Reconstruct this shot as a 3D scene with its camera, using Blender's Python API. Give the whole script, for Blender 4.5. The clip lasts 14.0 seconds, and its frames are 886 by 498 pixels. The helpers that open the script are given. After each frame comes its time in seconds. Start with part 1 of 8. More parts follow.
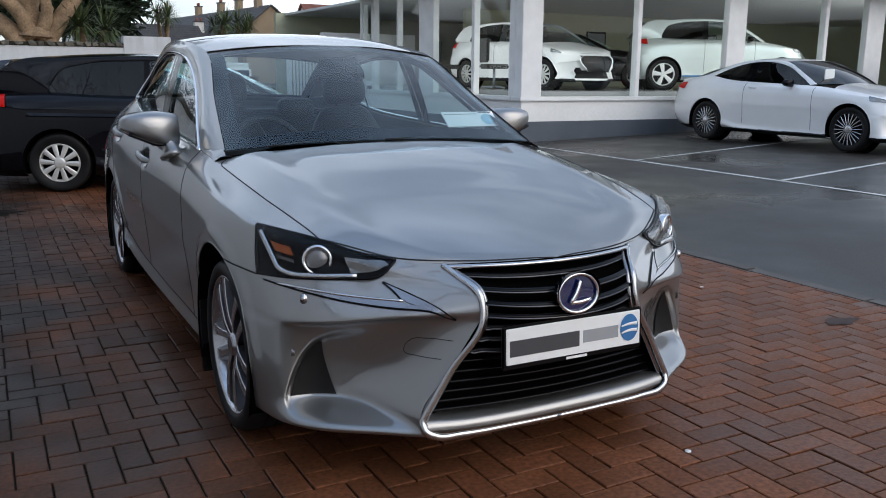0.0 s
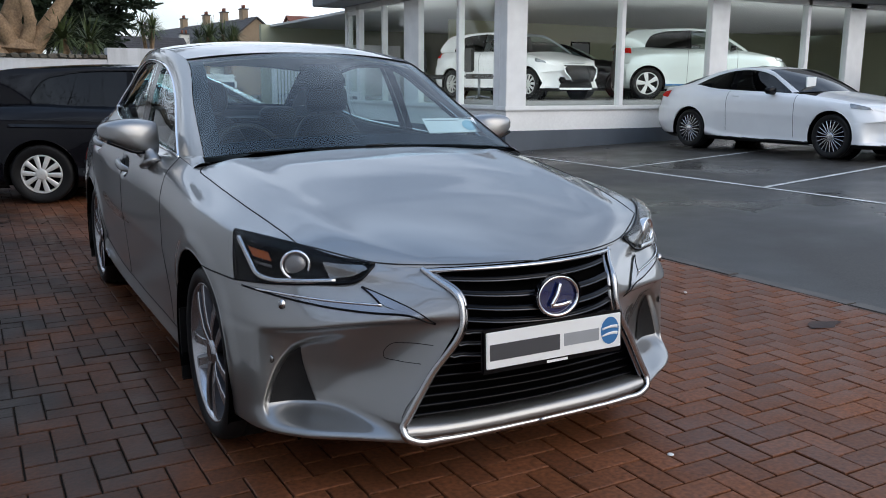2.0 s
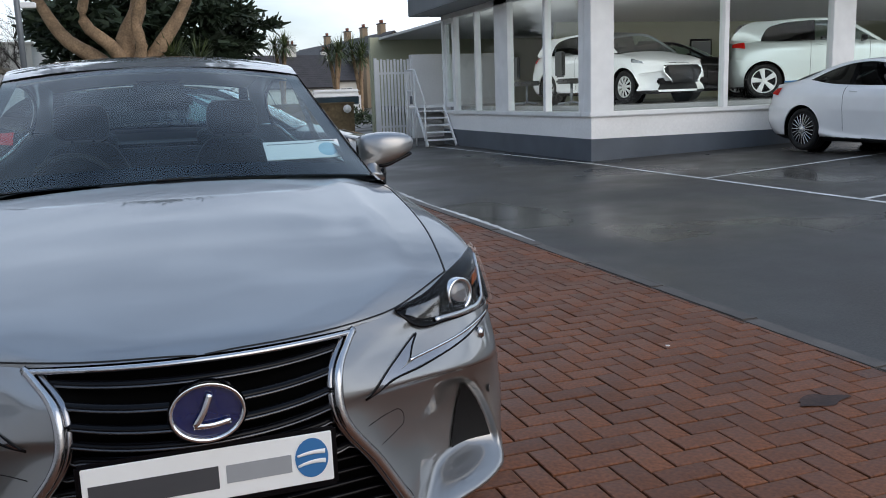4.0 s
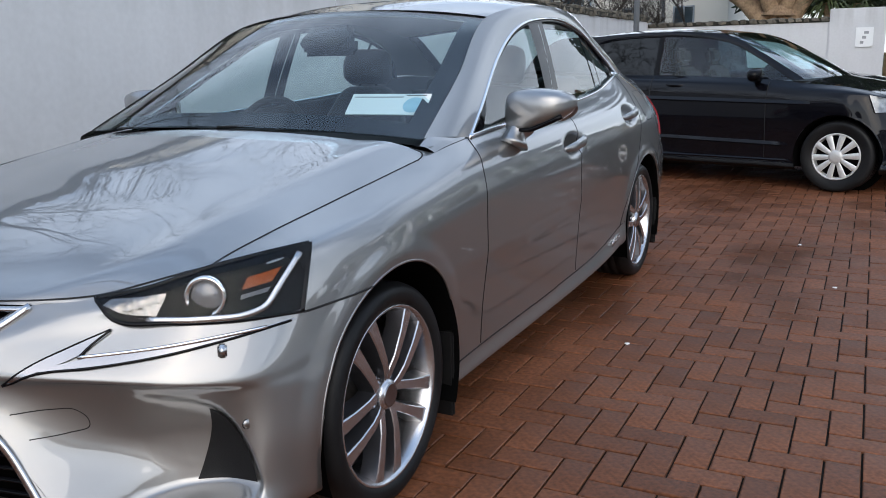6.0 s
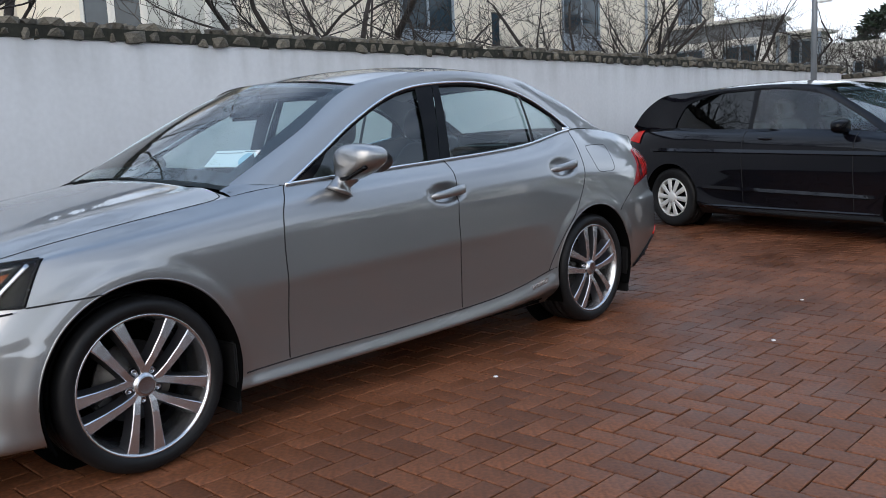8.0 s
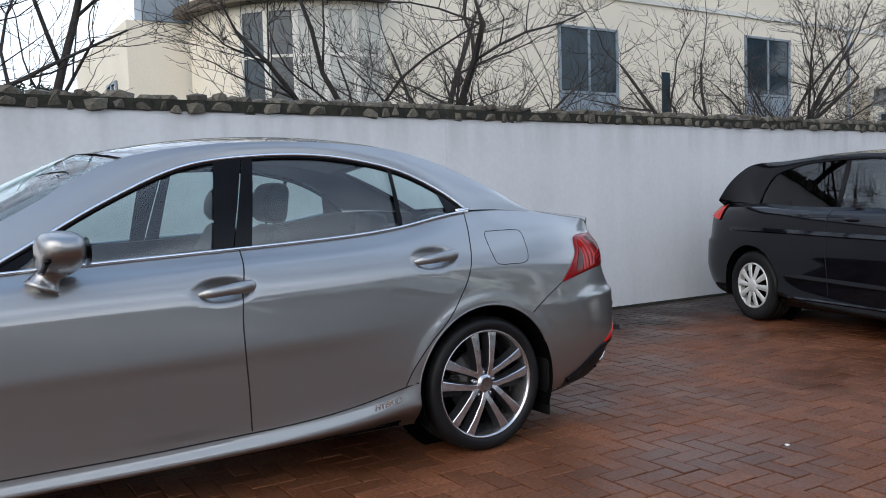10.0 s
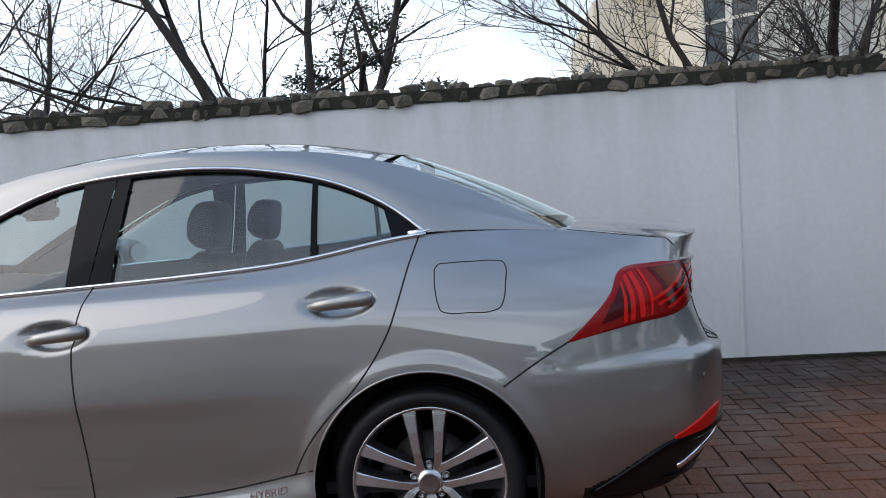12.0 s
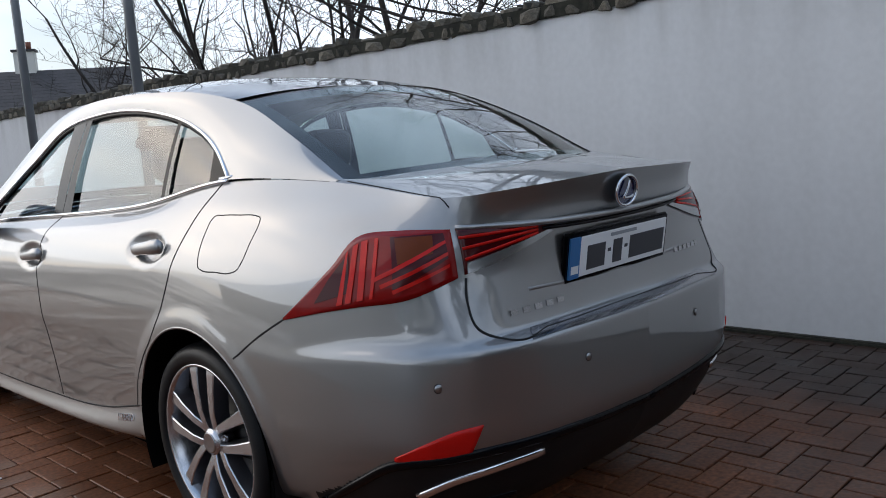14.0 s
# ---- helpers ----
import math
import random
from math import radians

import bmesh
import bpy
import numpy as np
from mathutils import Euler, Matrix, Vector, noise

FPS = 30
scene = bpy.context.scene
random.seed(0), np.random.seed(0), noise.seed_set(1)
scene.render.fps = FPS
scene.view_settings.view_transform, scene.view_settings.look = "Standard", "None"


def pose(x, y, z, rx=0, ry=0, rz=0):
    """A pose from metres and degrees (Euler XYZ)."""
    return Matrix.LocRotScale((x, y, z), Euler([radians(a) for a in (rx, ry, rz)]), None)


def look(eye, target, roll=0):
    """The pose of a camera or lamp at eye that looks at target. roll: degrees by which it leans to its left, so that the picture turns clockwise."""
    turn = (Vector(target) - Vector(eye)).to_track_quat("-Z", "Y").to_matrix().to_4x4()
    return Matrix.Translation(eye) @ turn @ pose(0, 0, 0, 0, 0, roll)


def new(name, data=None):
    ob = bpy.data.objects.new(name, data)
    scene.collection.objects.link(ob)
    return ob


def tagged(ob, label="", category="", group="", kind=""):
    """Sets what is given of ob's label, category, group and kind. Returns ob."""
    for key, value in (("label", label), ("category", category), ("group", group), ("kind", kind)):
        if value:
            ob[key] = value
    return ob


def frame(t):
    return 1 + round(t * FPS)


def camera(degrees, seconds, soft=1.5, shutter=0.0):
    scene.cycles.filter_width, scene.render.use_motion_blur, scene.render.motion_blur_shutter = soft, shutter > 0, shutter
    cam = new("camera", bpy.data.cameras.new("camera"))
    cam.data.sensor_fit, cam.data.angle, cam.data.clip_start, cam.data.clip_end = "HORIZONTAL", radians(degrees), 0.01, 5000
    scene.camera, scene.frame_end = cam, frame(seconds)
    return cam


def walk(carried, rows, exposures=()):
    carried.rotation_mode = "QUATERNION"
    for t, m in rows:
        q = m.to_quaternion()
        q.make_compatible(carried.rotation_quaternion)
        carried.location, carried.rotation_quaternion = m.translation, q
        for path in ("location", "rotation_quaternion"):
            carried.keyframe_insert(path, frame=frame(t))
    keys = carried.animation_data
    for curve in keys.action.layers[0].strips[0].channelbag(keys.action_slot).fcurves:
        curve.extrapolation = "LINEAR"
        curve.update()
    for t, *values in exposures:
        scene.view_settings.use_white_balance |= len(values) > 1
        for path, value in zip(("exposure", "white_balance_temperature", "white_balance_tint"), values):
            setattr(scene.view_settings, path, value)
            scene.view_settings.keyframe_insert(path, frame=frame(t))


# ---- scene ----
cam = camera(55.3, 14.0, 0.95)
PATH = [
    (0, (-1.586, -4.368, 1.293), (-0.656, -2.645, 0.889), 0.6),
    (0.5, (-1.585, -4.373, 1.294), (-0.644, -2.653, 0.9), 0.6),
    (1, (-1.581, -4.365, 1.289), (-0.632, -2.646, 0.909), 0.7),
    (1.5, (-1.579, -4.364, 1.279), (-0.627, -2.646, 0.9), 0.6),
    (2, (-1.559, -4.374, 1.27), (-0.601, -2.66, 0.891), 0.3),
    (2.2, (-1.516, -4.378, 1.259), (-0.547, -2.668, 0.888), -0.5),
    (4.3, (0.238, -3.983, 1.271), (0.816, -2.101, 0.917), -0.8),
    (4.5, (0.437, -3.899, 1.228), (0.962, -2.002, 0.869), 0.1),
    (5, (0.938, -3.667, 1.255), (0.98, -1.723, 0.786), -1.7),
    (5.5, (1.508, -3.516, 1.278), (0.892, -1.666, 0.832), -2.7),
    (6, (1.998, -3.305, 1.227), (1.118, -1.563, 0.79), -1.2),
    (6.5, (2.448, -3.2, 1.217), (1.264, -1.628, 0.861), -1.7),
    (7, (2.862, -3.104, 1.193), (1.58, -1.6, 0.888), -1.6),
    (7.5, (3.24, -2.907, 1.174), (1.892, -1.459, 0.876), -2.1),
    (8, (3.641, -2.745, 1.161), (2.267, -1.318, 0.882), -2.7),
    (8.2, (3.755, -2.629, 1.141), (2.367, -1.214, 0.875), -3.2),
    (10.3, (4.093, -0.51, 1.226), (2.381, 0.515, 1.102), -1.5),
    (10.5, (4.011, -0.287, 1.262), (2.285, 0.715, 1.127), -1.5),
    (11, (3.868, 0.37, 1.245), (2.0, 1.074, 1.128), -0.1),
    (11.5, (3.745, 1.023, 1.215), (1.792, 1.444, 1.13), -1.1),
    (12, (3.563, 1.707, 1.252), (1.573, 1.547, 1.127), -3.5),
    (12.5, (3.272, 2.287, 1.231), (1.32, 1.897, 1.041), -3.7),
    (13, (2.946, 2.836, 1.224), (1.093, 2.11, 1.027), -3.5),
    (13.5, (2.572, 3.293, 1.194), (0.907, 2.217, 0.929), -3.5),
    (14, (2.145, 3.749, 1.221), (0.731, 2.36, 0.954), -4.3),
]
EXPOSURES = ((0, 0.46), (2, 0.52), (4.5, 0.34), (5.5, 0.62), (6.5, 0.80), (8, 0.76), (10.5, 0.80), (11, 0.80), (12, 0.54), (13, 0.46), (14, 0.34))
walk(cam, [(t, look(eye, target, roll)) for t, eye, target, roll in PATH], EXPOSURES)

# ---- sky and light ----
SUN_EL, SUN_AZ = radians(34), radians(152)   # azimuth clockwise from +y
world = bpy.data.worlds.new("overcast_sky")
scene.world = world
world.use_nodes = True
wn, wl = world.node_tree.nodes, world.node_tree.links
bg = wn["Background"]
sky = wn.new("ShaderNodeTexSky")
sky.sky_type = "NISHITA"
sky.sun_disc = False
sky.sun_elevation, sky.sun_rotation = SUN_EL, SUN_AZ
sky.air_density, sky.dust_density = 1.0, 2.0
tc = wn.new("ShaderNodeTexCoord")
wmap = wn.new("ShaderNodeMapping")
wmap.inputs["Scale"].default_value = (1.0, 1.0, 2.6)
wl.new(tc.outputs["Generated"], wmap.inputs["Vector"])
cloud = wn.new("ShaderNodeTexNoise")
cloud.inputs["Scale"].default_value = 2.2
cloud.inputs["Detail"].default_value = 7.0
wl.new(wmap.outputs["Vector"], cloud.inputs["Vector"])
ramp = wn.new("ShaderNodeValToRGB")
ramp.color_ramp.elements[0].position, ramp.color_ramp.elements[1].position = 0.33, 0.62
ramp.color_ramp.elements[0].color = (0.2, 0.2, 0.2, 1)
wl.new(cloud.outputs["Fac"], ramp.inputs["Fac"])
cmix = wn.new("ShaderNodeMix")
cmix.data_type = "RGBA"
updir = wn.new("ShaderNodeSeparateXYZ")
wl.new(tc.outputs["Generated"], updir.inputs[0])
white = wn.new("ShaderNodeMix")             # thin bright cloud low down, bluer and deeper cloud overhead
white.data_type = "RGBA"
white.inputs["A"].default_value = (11.3, 12.2, 13.4, 1)
white.inputs["B"].default_value = (3.0, 4.6, 7.3, 1)
wl.new(updir.outputs["Z"], white.inputs["Factor"])
wl.new(white.outputs["Result"], cmix.inputs["B"])
wl.new(ramp.outputs["Color"], cmix.inputs["Factor"])
wl.new(sky.outputs["Color"], cmix.inputs["A"])
wl.new(cmix.outputs["Result"], bg.inputs["Color"])
bg.inputs["Strength"].default_value = 0.10

sun = new("sun", bpy.data.lights.new("sun", "SUN"))
sun.data.energy, sun.data.angle, sun.data.color = 0.60, radians(60), (1.0, 0.92, 0.82)
sun.matrix_world = look((math.sin(SUN_AZ) * 40, math.cos(SUN_AZ) * 40, math.tan(SUN_EL) * 40), (0, 0, 0))

# ---- materials ----


def material(name, color=(0.5, 0.5, 0.5), rough=0.5, metal=0.0, coat=0.0, vary=0.0, scale=8.0, grain=0.0, grain_scale=120.0,
             bump=0.0, spread=0.0, emit=0.0, alpha=1.0, trans=0.0, by_piece=0.0, spec=0.5):
    """A principled material: two scales of colour change, roughness spread, fine relief."""
    m = bpy.data.materials.new(name)
    m.use_nodes = True
    n, l = m.node_tree.nodes, m.node_tree.links
    p = n["Principled BSDF"]
    p.inputs["Base Color"].default_value = (*color, 1)
    p.inputs["Roughness"].default_value = rough
    p.inputs["Metallic"].default_value = metal
    p.inputs["Coat Weight"].default_value = coat
    p.inputs["Coat Roughness"].default_value = 0.02
    p.inputs["Transmission Weight"].default_value = trans
    p.inputs["Alpha"].default_value = alpha
    p.inputs["Specular IOR Level"].default_value = spec
    if emit:
        p.inputs["Emission Color"].default_value = (*color, 1)
        p.inputs["Emission Strength"].default_value = emit
    if vary or grain or bump or spread or by_piece:
        co = n.new("ShaderNodeTexCoord")
        big = n.new("ShaderNodeTexNoise")
        big.inputs["Scale"].default_value = scale
        big.inputs["Detail"].default_value = 5
        l.new(co.outputs["Object"], big.inputs["Vector"])
        fine = n.new("ShaderNodeTexNoise")
        fine.inputs["Scale"].default_value = grain_scale
        fine.inputs["Detail"].default_value = 3
        l.new(co.outputs["Object"], fine.inputs["Vector"])
        a = n.new("ShaderNodeMapRange")
        a.inputs["From Min"].default_value, a.inputs["From Max"].default_value = 0.3, 0.7
        a.inputs["To Min"].default_value, a.inputs["To Max"].default_value = 1 - vary, 1 + vary
        l.new(big.outputs["Fac"], a.inputs["Value"])
        b = n.new("ShaderNodeMapRange")
        b.inputs["From Min"].default_value, b.inputs["From Max"].default_value = 0.3, 0.7
        b.inputs["To Min"].default_value, b.inputs["To Max"].default_value = 1 - grain, 1 + grain
        l.new(fine.outputs["Fac"], b.inputs["Value"])
        mul = n.new("ShaderNodeMath")
        mul.operation = "MULTIPLY"
        l.new(a.outputs["Result"], mul.inputs[0])
        l.new(b.outputs["Result"], mul.inputs[1])
        last = mul.outputs[0]
        if by_piece:
            info = n.new("ShaderNodeObjectInfo")
            geo = n.new("ShaderNodeNewGeometry")
            add = n.new("ShaderNodeMath")
            add.operation = "ADD"
            l.new(info.outputs["Random"], add.inputs[0])
            l.new(geo.outputs["Random Per Island"], add.inputs[1])
            fr = n.new("ShaderNodeMath")
            fr.operation = "FRACT"
            l.new(add.outputs[0], fr.inputs[0])
            mr = n.new("ShaderNodeMapRange")
            mr.inputs["To Min"].default_value, mr.inputs["To Max"].default_value = 1 - by_piece, 1 + by_piece
            l.new(fr.outputs[0], mr.inputs["Value"])
            m2 = n.new("ShaderNodeMath")
            m2.operation = "MULTIPLY"
            l.new(last, m2.inputs[0])
            l.new(mr.outputs["Result"], m2.inputs[1])
            last = m2.outputs[0]
        sc = n.new("ShaderNodeVectorMath")
        sc.operation = "SCALE"
        sc.inputs[0].default_value = color
        l.new(last, sc.inputs["Scale"])
        l.new(sc.outputs[0], p.inputs["Base Color"])
        if spread:
            r = n.new("ShaderNodeMapRange")
            r.inputs["From Min"].default_value, r.inputs["From Max"].default_value = 0.35, 0.65
            r.inputs["To Min"].default_value, r.inputs["To Max"].default_value = max(rough - spread, 0.02), rough + spread
            l.new(big.outputs["Fac"], r.inputs["Value"])
            l.new(r.outputs["Result"], p.inputs["Roughness"])
        if bump:
            bp = n.new("ShaderNodeBump")
            bp.inputs["Strength"].default_value = 0.6
            bp.inputs["Distance"].default_value = bump
            l.new(fine.outputs["Fac"], bp.inputs["Height"])
            l.new(bp.outputs["Normal"], p.inputs["Normal"])
    return m


def sheet_glass(name, tint, gloss_rough=0.01, clear=0.75, ior=1.52):
    """A single thin sheet of glass: tinted see-through plus a mirror-like surface."""
    m = bpy.data.materials.new(name)
    m.use_nodes = True
    n, l = m.node_tree.nodes, m.node_tree.links
    n.remove(n["Principled BSDF"])
    t = n.new("ShaderNodeBsdfTransparent")
    t.inputs["Color"].default_value = (*[c * clear for c in tint], 1)
    g = n.new("ShaderNodeBsdfPrincipled")
    g.inputs["Base Color"].default_value = (0, 0, 0, 1)
    g.inputs["Roughness"].default_value = gloss_rough
    g.inputs["IOR"].default_value = ior
    both = n.new("ShaderNodeAddShader")
    l.new(t.outputs[0], both.inputs[0])
    l.new(g.outputs[0], both.inputs[1])
    l.new(both.outputs[0], n["Material Output"].inputs["Surface"])
    return m


SILVER = material("silver_metallic_paint", (0.275, 0.273, 0.27), 0.43, 0.92, coat=1.0, grain=0.05, grain_scale=900, vary=0.01, scale=3)
SILVER.node_tree.nodes["Principled BSDF"].inputs["Coat IOR"].default_value = 2.0
BLACK_PAINT = material("black_car_paint", (0.004, 0.004, 0.006), 0.05, 0.0, vary=0.1, scale=4, spec=0.32)
NAVY_PAINT = material("dark_blue_car_paint", (0.010, 0.016, 0.035), 0.2, 0.0, coat=1.0, vary=0.1, scale=4)
WHITE_PAINT = material("white_car_paint", (0.80, 0.80, 0.80), 0.3, 0.0, coat=1.0, vary=0.02, scale=4)
PALE_PAINT = material("pale_silver_car_paint", (0.55, 0.60, 0.58), 0.3, 0.5, coat=1.0, vary=0.02, scale=4)
SEAM = material("shut_line_shadow_gap", (0.006, 0.006, 0.006), 0.8)
PLASTIC = material("black_textured_plastic", (0.008, 0.008, 0.0085), 0.5, spec=0.22, bump=0.0006, grain=0.15, grain_scale=400, vary=0.15)
GLOSS_BLACK = material("gloss_black_trim", (0.003, 0.003, 0.004), 0.12, spec=0.12, coat=0.06, vary=0.1)
LINER = material("wheel_arch_liner", (0.002, 0.002, 0.002), 0.95, vary=0.2, spec=0.02)
CHROME = material("bright_chrome", (0.78, 0.78, 0.80), 0.10, 1.0, vary=0.03)
SATIN = material("satin_chrome", (0.55, 0.55, 0.56), 0.22, 1.0, vary=0.04)
DARK_CHROME = material("dark_satin_chrome", (0.34, 0.34, 0.36), 0.20, 1.0, vary=0.04)
RUBBER = material("tyre_rubber", (0.009, 0.009, 0.0095), 0.52, spec=0.22, grain=0.2, grain_scale=300, vary=0.25, scale=5, spread=0.1, bump=0.0006)
ALLOY = material("machined_alloy", (0.58, 0.58, 0.60), 0.24, 0.95, grain=0.06, grain_scale=500, vary=0.04)
ALLOY_DARK = material("dark_painted_alloy", (0.10, 0.10, 0.11), 0.28, 0.8, vary=0.1)
HUBCAP = material("silver_plastic_wheel_cover", (0.62, 0.62, 0.60), 0.35, 0.35, vary=0.05, grain=0.04)
HEAD_GLASS = material("clear_headlamp_glass", (0.20, 0.21, 0.22), 0.12, 0.6, coat=1.0, grain=0.3, grain_scale=30, vary=0.2, scale=12)
BAR_EDGE = material("grey_gloss_bar_edge", (0.10, 0.10, 0.105), 0.22, 0.9, vary=0.05)
BRAKE = material("brake_disc_steel", (0.10, 0.095, 0.09), 0.45, 0.9, grain=0.2, grain_scale=60, vary=0.2)
GLASS = sheet_glass("tinted_car_glass", (0.82, 0.95, 0.96), clear=0.80, ior=1.62)
SIDE_GLASS = sheet_glass("toughened_side_glass", (0.82, 0.95, 0.94), clear=0.78, ior=1.85)
DARK_GLASS = sheet_glass("privacy_glass", (0.10, 0.12, 0.13), clear=0.3, ior=1.45)
SHOP_GLASS = sheet_glass("shop_window_glass", (0.93, 0.97, 0.95), clear=0.97, ior=1.30)
LENS = sheet_glass("clear_lamp_lens", (1, 1, 1), clear=0.93, ior=1.22)
LAMP_BLACK = material("lamp_inner_black", (0.003, 0.003, 0.0035), 0.25, vary=0.1, spec=0.1)
LAMP_CHROME = material("lamp_reflector", (0.26, 0.25, 0.24), 0.14, 1.0, bump=0.004, grain_scale=55, grain=0.2)
AMBER = material("amber_reflector", (0.24, 0.055, 0.010), 0.25, bump=0.0015, grain_scale=250, grain=0.25, vary=0.1)
RED = material("red_lamp_plastic", (0.20, 0.003, 0.003), 0.12, spec=0.2, coat=0.1, vary=0.12, scale=20)
RED_BRIGHT = material("bright_red_light_guide", (0.50, 0.008, 0.005), 0.15, spec=0.2, coat=0.1, vary=0.08, scale=20)
RED_DARK = material("smoked_red_lamp", (0.050, 0.002, 0.003), 0.12, spec=0.2, coat=0.15, vary=0.1)
SEAT = material("black_leather", (0.016, 0.0155, 0.015), 0.5, spec=0.3, grain_scale=60, grain=0.08, vary=0.1)
CABIN = material("dark_grey_cabin_plastic", (0.018, 0.0175, 0.0175), 0.65, spec=0.3, grain_scale=60, grain=0.06, vary=0.1)
HEADLINER = material("pale_headliner_cloth", (0.42, 0.41, 0.38), 0.9, grain=0.1, grain_scale=300, vary=0.05)
PAPER = material("white_printed_card", (0.80, 0.82, 0.82), 0.6, vary=0.02)
BLUE_PRINT = material("blue_print", (0.03, 0.15, 0.36), 0.45, vary=0.04)
PALE_BLUE_PRINT = material("pale_blue_print", (0.35, 0.55, 0.66), 0.5, vary=0.08, scale=40)
DARK_PRINT = material("dark_grey_print", (0.05, 0.05, 0.055), 0.5, vary=0.05)
GREY_PRINT = material("grey_print", (0.30, 0.31, 0.32), 0.5, vary=0.05)
PLATE_WHITE = material("white_plate_plastic", (0.82, 0.82, 0.80), 0.35, vary=0.03)
BADGE_BLUE = material("deep_blue_badge", (0.005, 0.01, 0.07), 0.08, coat=1.0, vary=0.1)
BRICK = material("red_clay_paving_brick", (0.148, 0.054, 0.024), 0.50, spec=0.28, vary=0.28, scale=1.6, grain=0.38, grain_scale=55, bump=0.0020, spread=0.20, by_piece=0.20)
MORTAR = material("dark_sand_joint", (0.010, 0.008, 0.006), 0.9, spec=0.2, vary=0.3, scale=3, grain=0.3, grain_scale=60)
ASPHALT = material("damp_asphalt", (0.038, 0.034, 0.029), 0.40, vary=0.35, scale=0.35, grain=0.35, grain_scale=70, bump=0.0016, spread=0.24)
KERB = material("concrete_edging", (0.085, 0.072, 0.062), 0.6, vary=0.25, scale=4, grain=0.15, grain_scale=80, by_piece=0.12)
LINE_PAINT = material("worn_white_road_paint", (0.55, 0.55, 0.53), 0.6, vary=0.3, scale=5, grain=0.2, grain_scale=40)
RENDER_WHITE = material("white_painted_render", (0.60, 0.61, 0.62), 0.8, vary=0.05, scale=0.8, grain=0.03, grain_scale=25, bump=0.0008)
SHOP_WHITE = material("bright_white_masonry_paint", (0.82, 0.81, 0.79), 0.75, vary=0.04, scale=1.2, grain=0.03, grain_scale=25, bump=0.0008)
PLINTH = material("blue_grey_painted_plinth", (0.085, 0.10, 0.12), 0.55, vary=0.12, scale=2, grain=0.05)
WHITE_METAL = material("white_painted_metal", (0.80, 0.80, 0.79), 0.4, vary=0.06, scale=3)
GREY_METAL = material("grey_painted_steel", (0.17, 0.185, 0.20), 0.42, 0.3, vary=0.1, scale=3)
FASCIA = material("grey_roof_fascia", (0.16, 0.175, 0.19), 0.45, vary=0.08, scale=1.5)
STONE = material("rough_field_stone", (0.098, 0.086, 0.066), 0.85, vary=0.4, scale=7, grain=0.3, grain_scale=35, bump=0.006, by_piece=0.42)
MOSS = material("dark_mossy_mortar", (0.018, 0.018, 0.012), 0.95, vary=0.4, scale=8, grain=0.4, grain_scale=30, bump=0.008)
BARK = material("dark_winter_bark", (0.035, 0.028, 0.024), 0.9, vary=0.3, scale=6, grain=0.3, grain_scale=40, bump=0.004)
PALE_BARK = material("pale_peeling_bark", (0.30, 0.20, 0.12), 0.85, vary=0.35, scale=3, grain=0.25, grain_scale=20, bump=0.01)
CONIFER = material("dark_conifer_leaves", (0.018, 0.032, 0.014), 0.7, vary=0.4, scale=1.5, grain=0.3, grain_scale=15)
SPIKY = material("cordyline_leaves", (0.075, 0.10, 0.035), 0.55, vary=0.35, scale=2, grain=0.3, grain_scale=15)
SHRUB = material("garden_shrub_leaves", (0.045, 0.065, 0.025), 0.7, vary=0.4, scale=2, grain=0.3, grain_scale=15)
CREAM = material("cream_rendered_wall", (0.74, 0.67, 0.55), 0.85, vary=0.05, scale=0.5, grain=0.04, grain_scale=20, bump=0.002)
STONEWHITE = material("off_white_rendered_wall", (0.62, 0.60, 0.55), 0.85, vary=0.06, scale=0.5, grain=0.04, grain_scale=20)
TAN = material("tan_house_render", (0.27, 0.20, 0.13), 0.85, vary=0.1, scale=0.6, grain=0.1, grain_scale=15)
SLATE = material("dark_roof_tiles", (0.045, 0.040, 0.040), 0.7, vary=0.2, scale=1.5, grain=0.2, grain_scale=8)
RED_TILE = material("red_brown_roof_tiles", (0.18, 0.065, 0.04), 0.75, vary=0.2, scale=1.5, grain=0.2, grain_scale=8)
BLOCK = material("mossy_brown_blockwork", (0.15, 0.11, 0.060), 0.9, vary=0.4, scale=1.2, grain=0.25, grain_scale=12, by_piece=.12)
FRAME_GREY = material("grey_window_frame", (0.22, 0.26, 0.30), 0.5, vary=0.06)
PANE = material("reflecting_window_pane", (0.025, 0.040, 0.052), 0.06, spec=0.4, vary=0.3, scale=1.5)
OLIVE = material("olive_showroom_wall", (0.45, 0.46, 0.33), 0.8, vary=0.06, scale=0.6)
SHOWFLOOR = material("polished_grey_showroom_tiles", (0.30, 0.30, 0.30), 0.15, vary=0.1, scale=0.8)
CEIL = material("white_showroom_ceiling", (0.7, 0.7, 0.68), 0.8, vary=0.03)
GLOSS_GREY = material("dark_alloy_rim", (0.05, 0.05, 0.055), 0.25, 0.8, vary=0.1)
EARTH = material("damp_grass_and_earth", (0.045, 0.055, 0.025), 0.9, vary=0.4, scale=0.5, grain=0.3, grain_scale=12)
OIL_STAIN = material("old_oil_stain", (0.050, 0.030, 0.024), 0.6, spec=0.2, vary=0.4, scale=14, grain=0.3, grain_scale=60)
WET_STAIN = material("dark_wet_patch", (0.010, 0.007, 0.005), 0.8, spec=0.1, vary=0.3, scale=6)


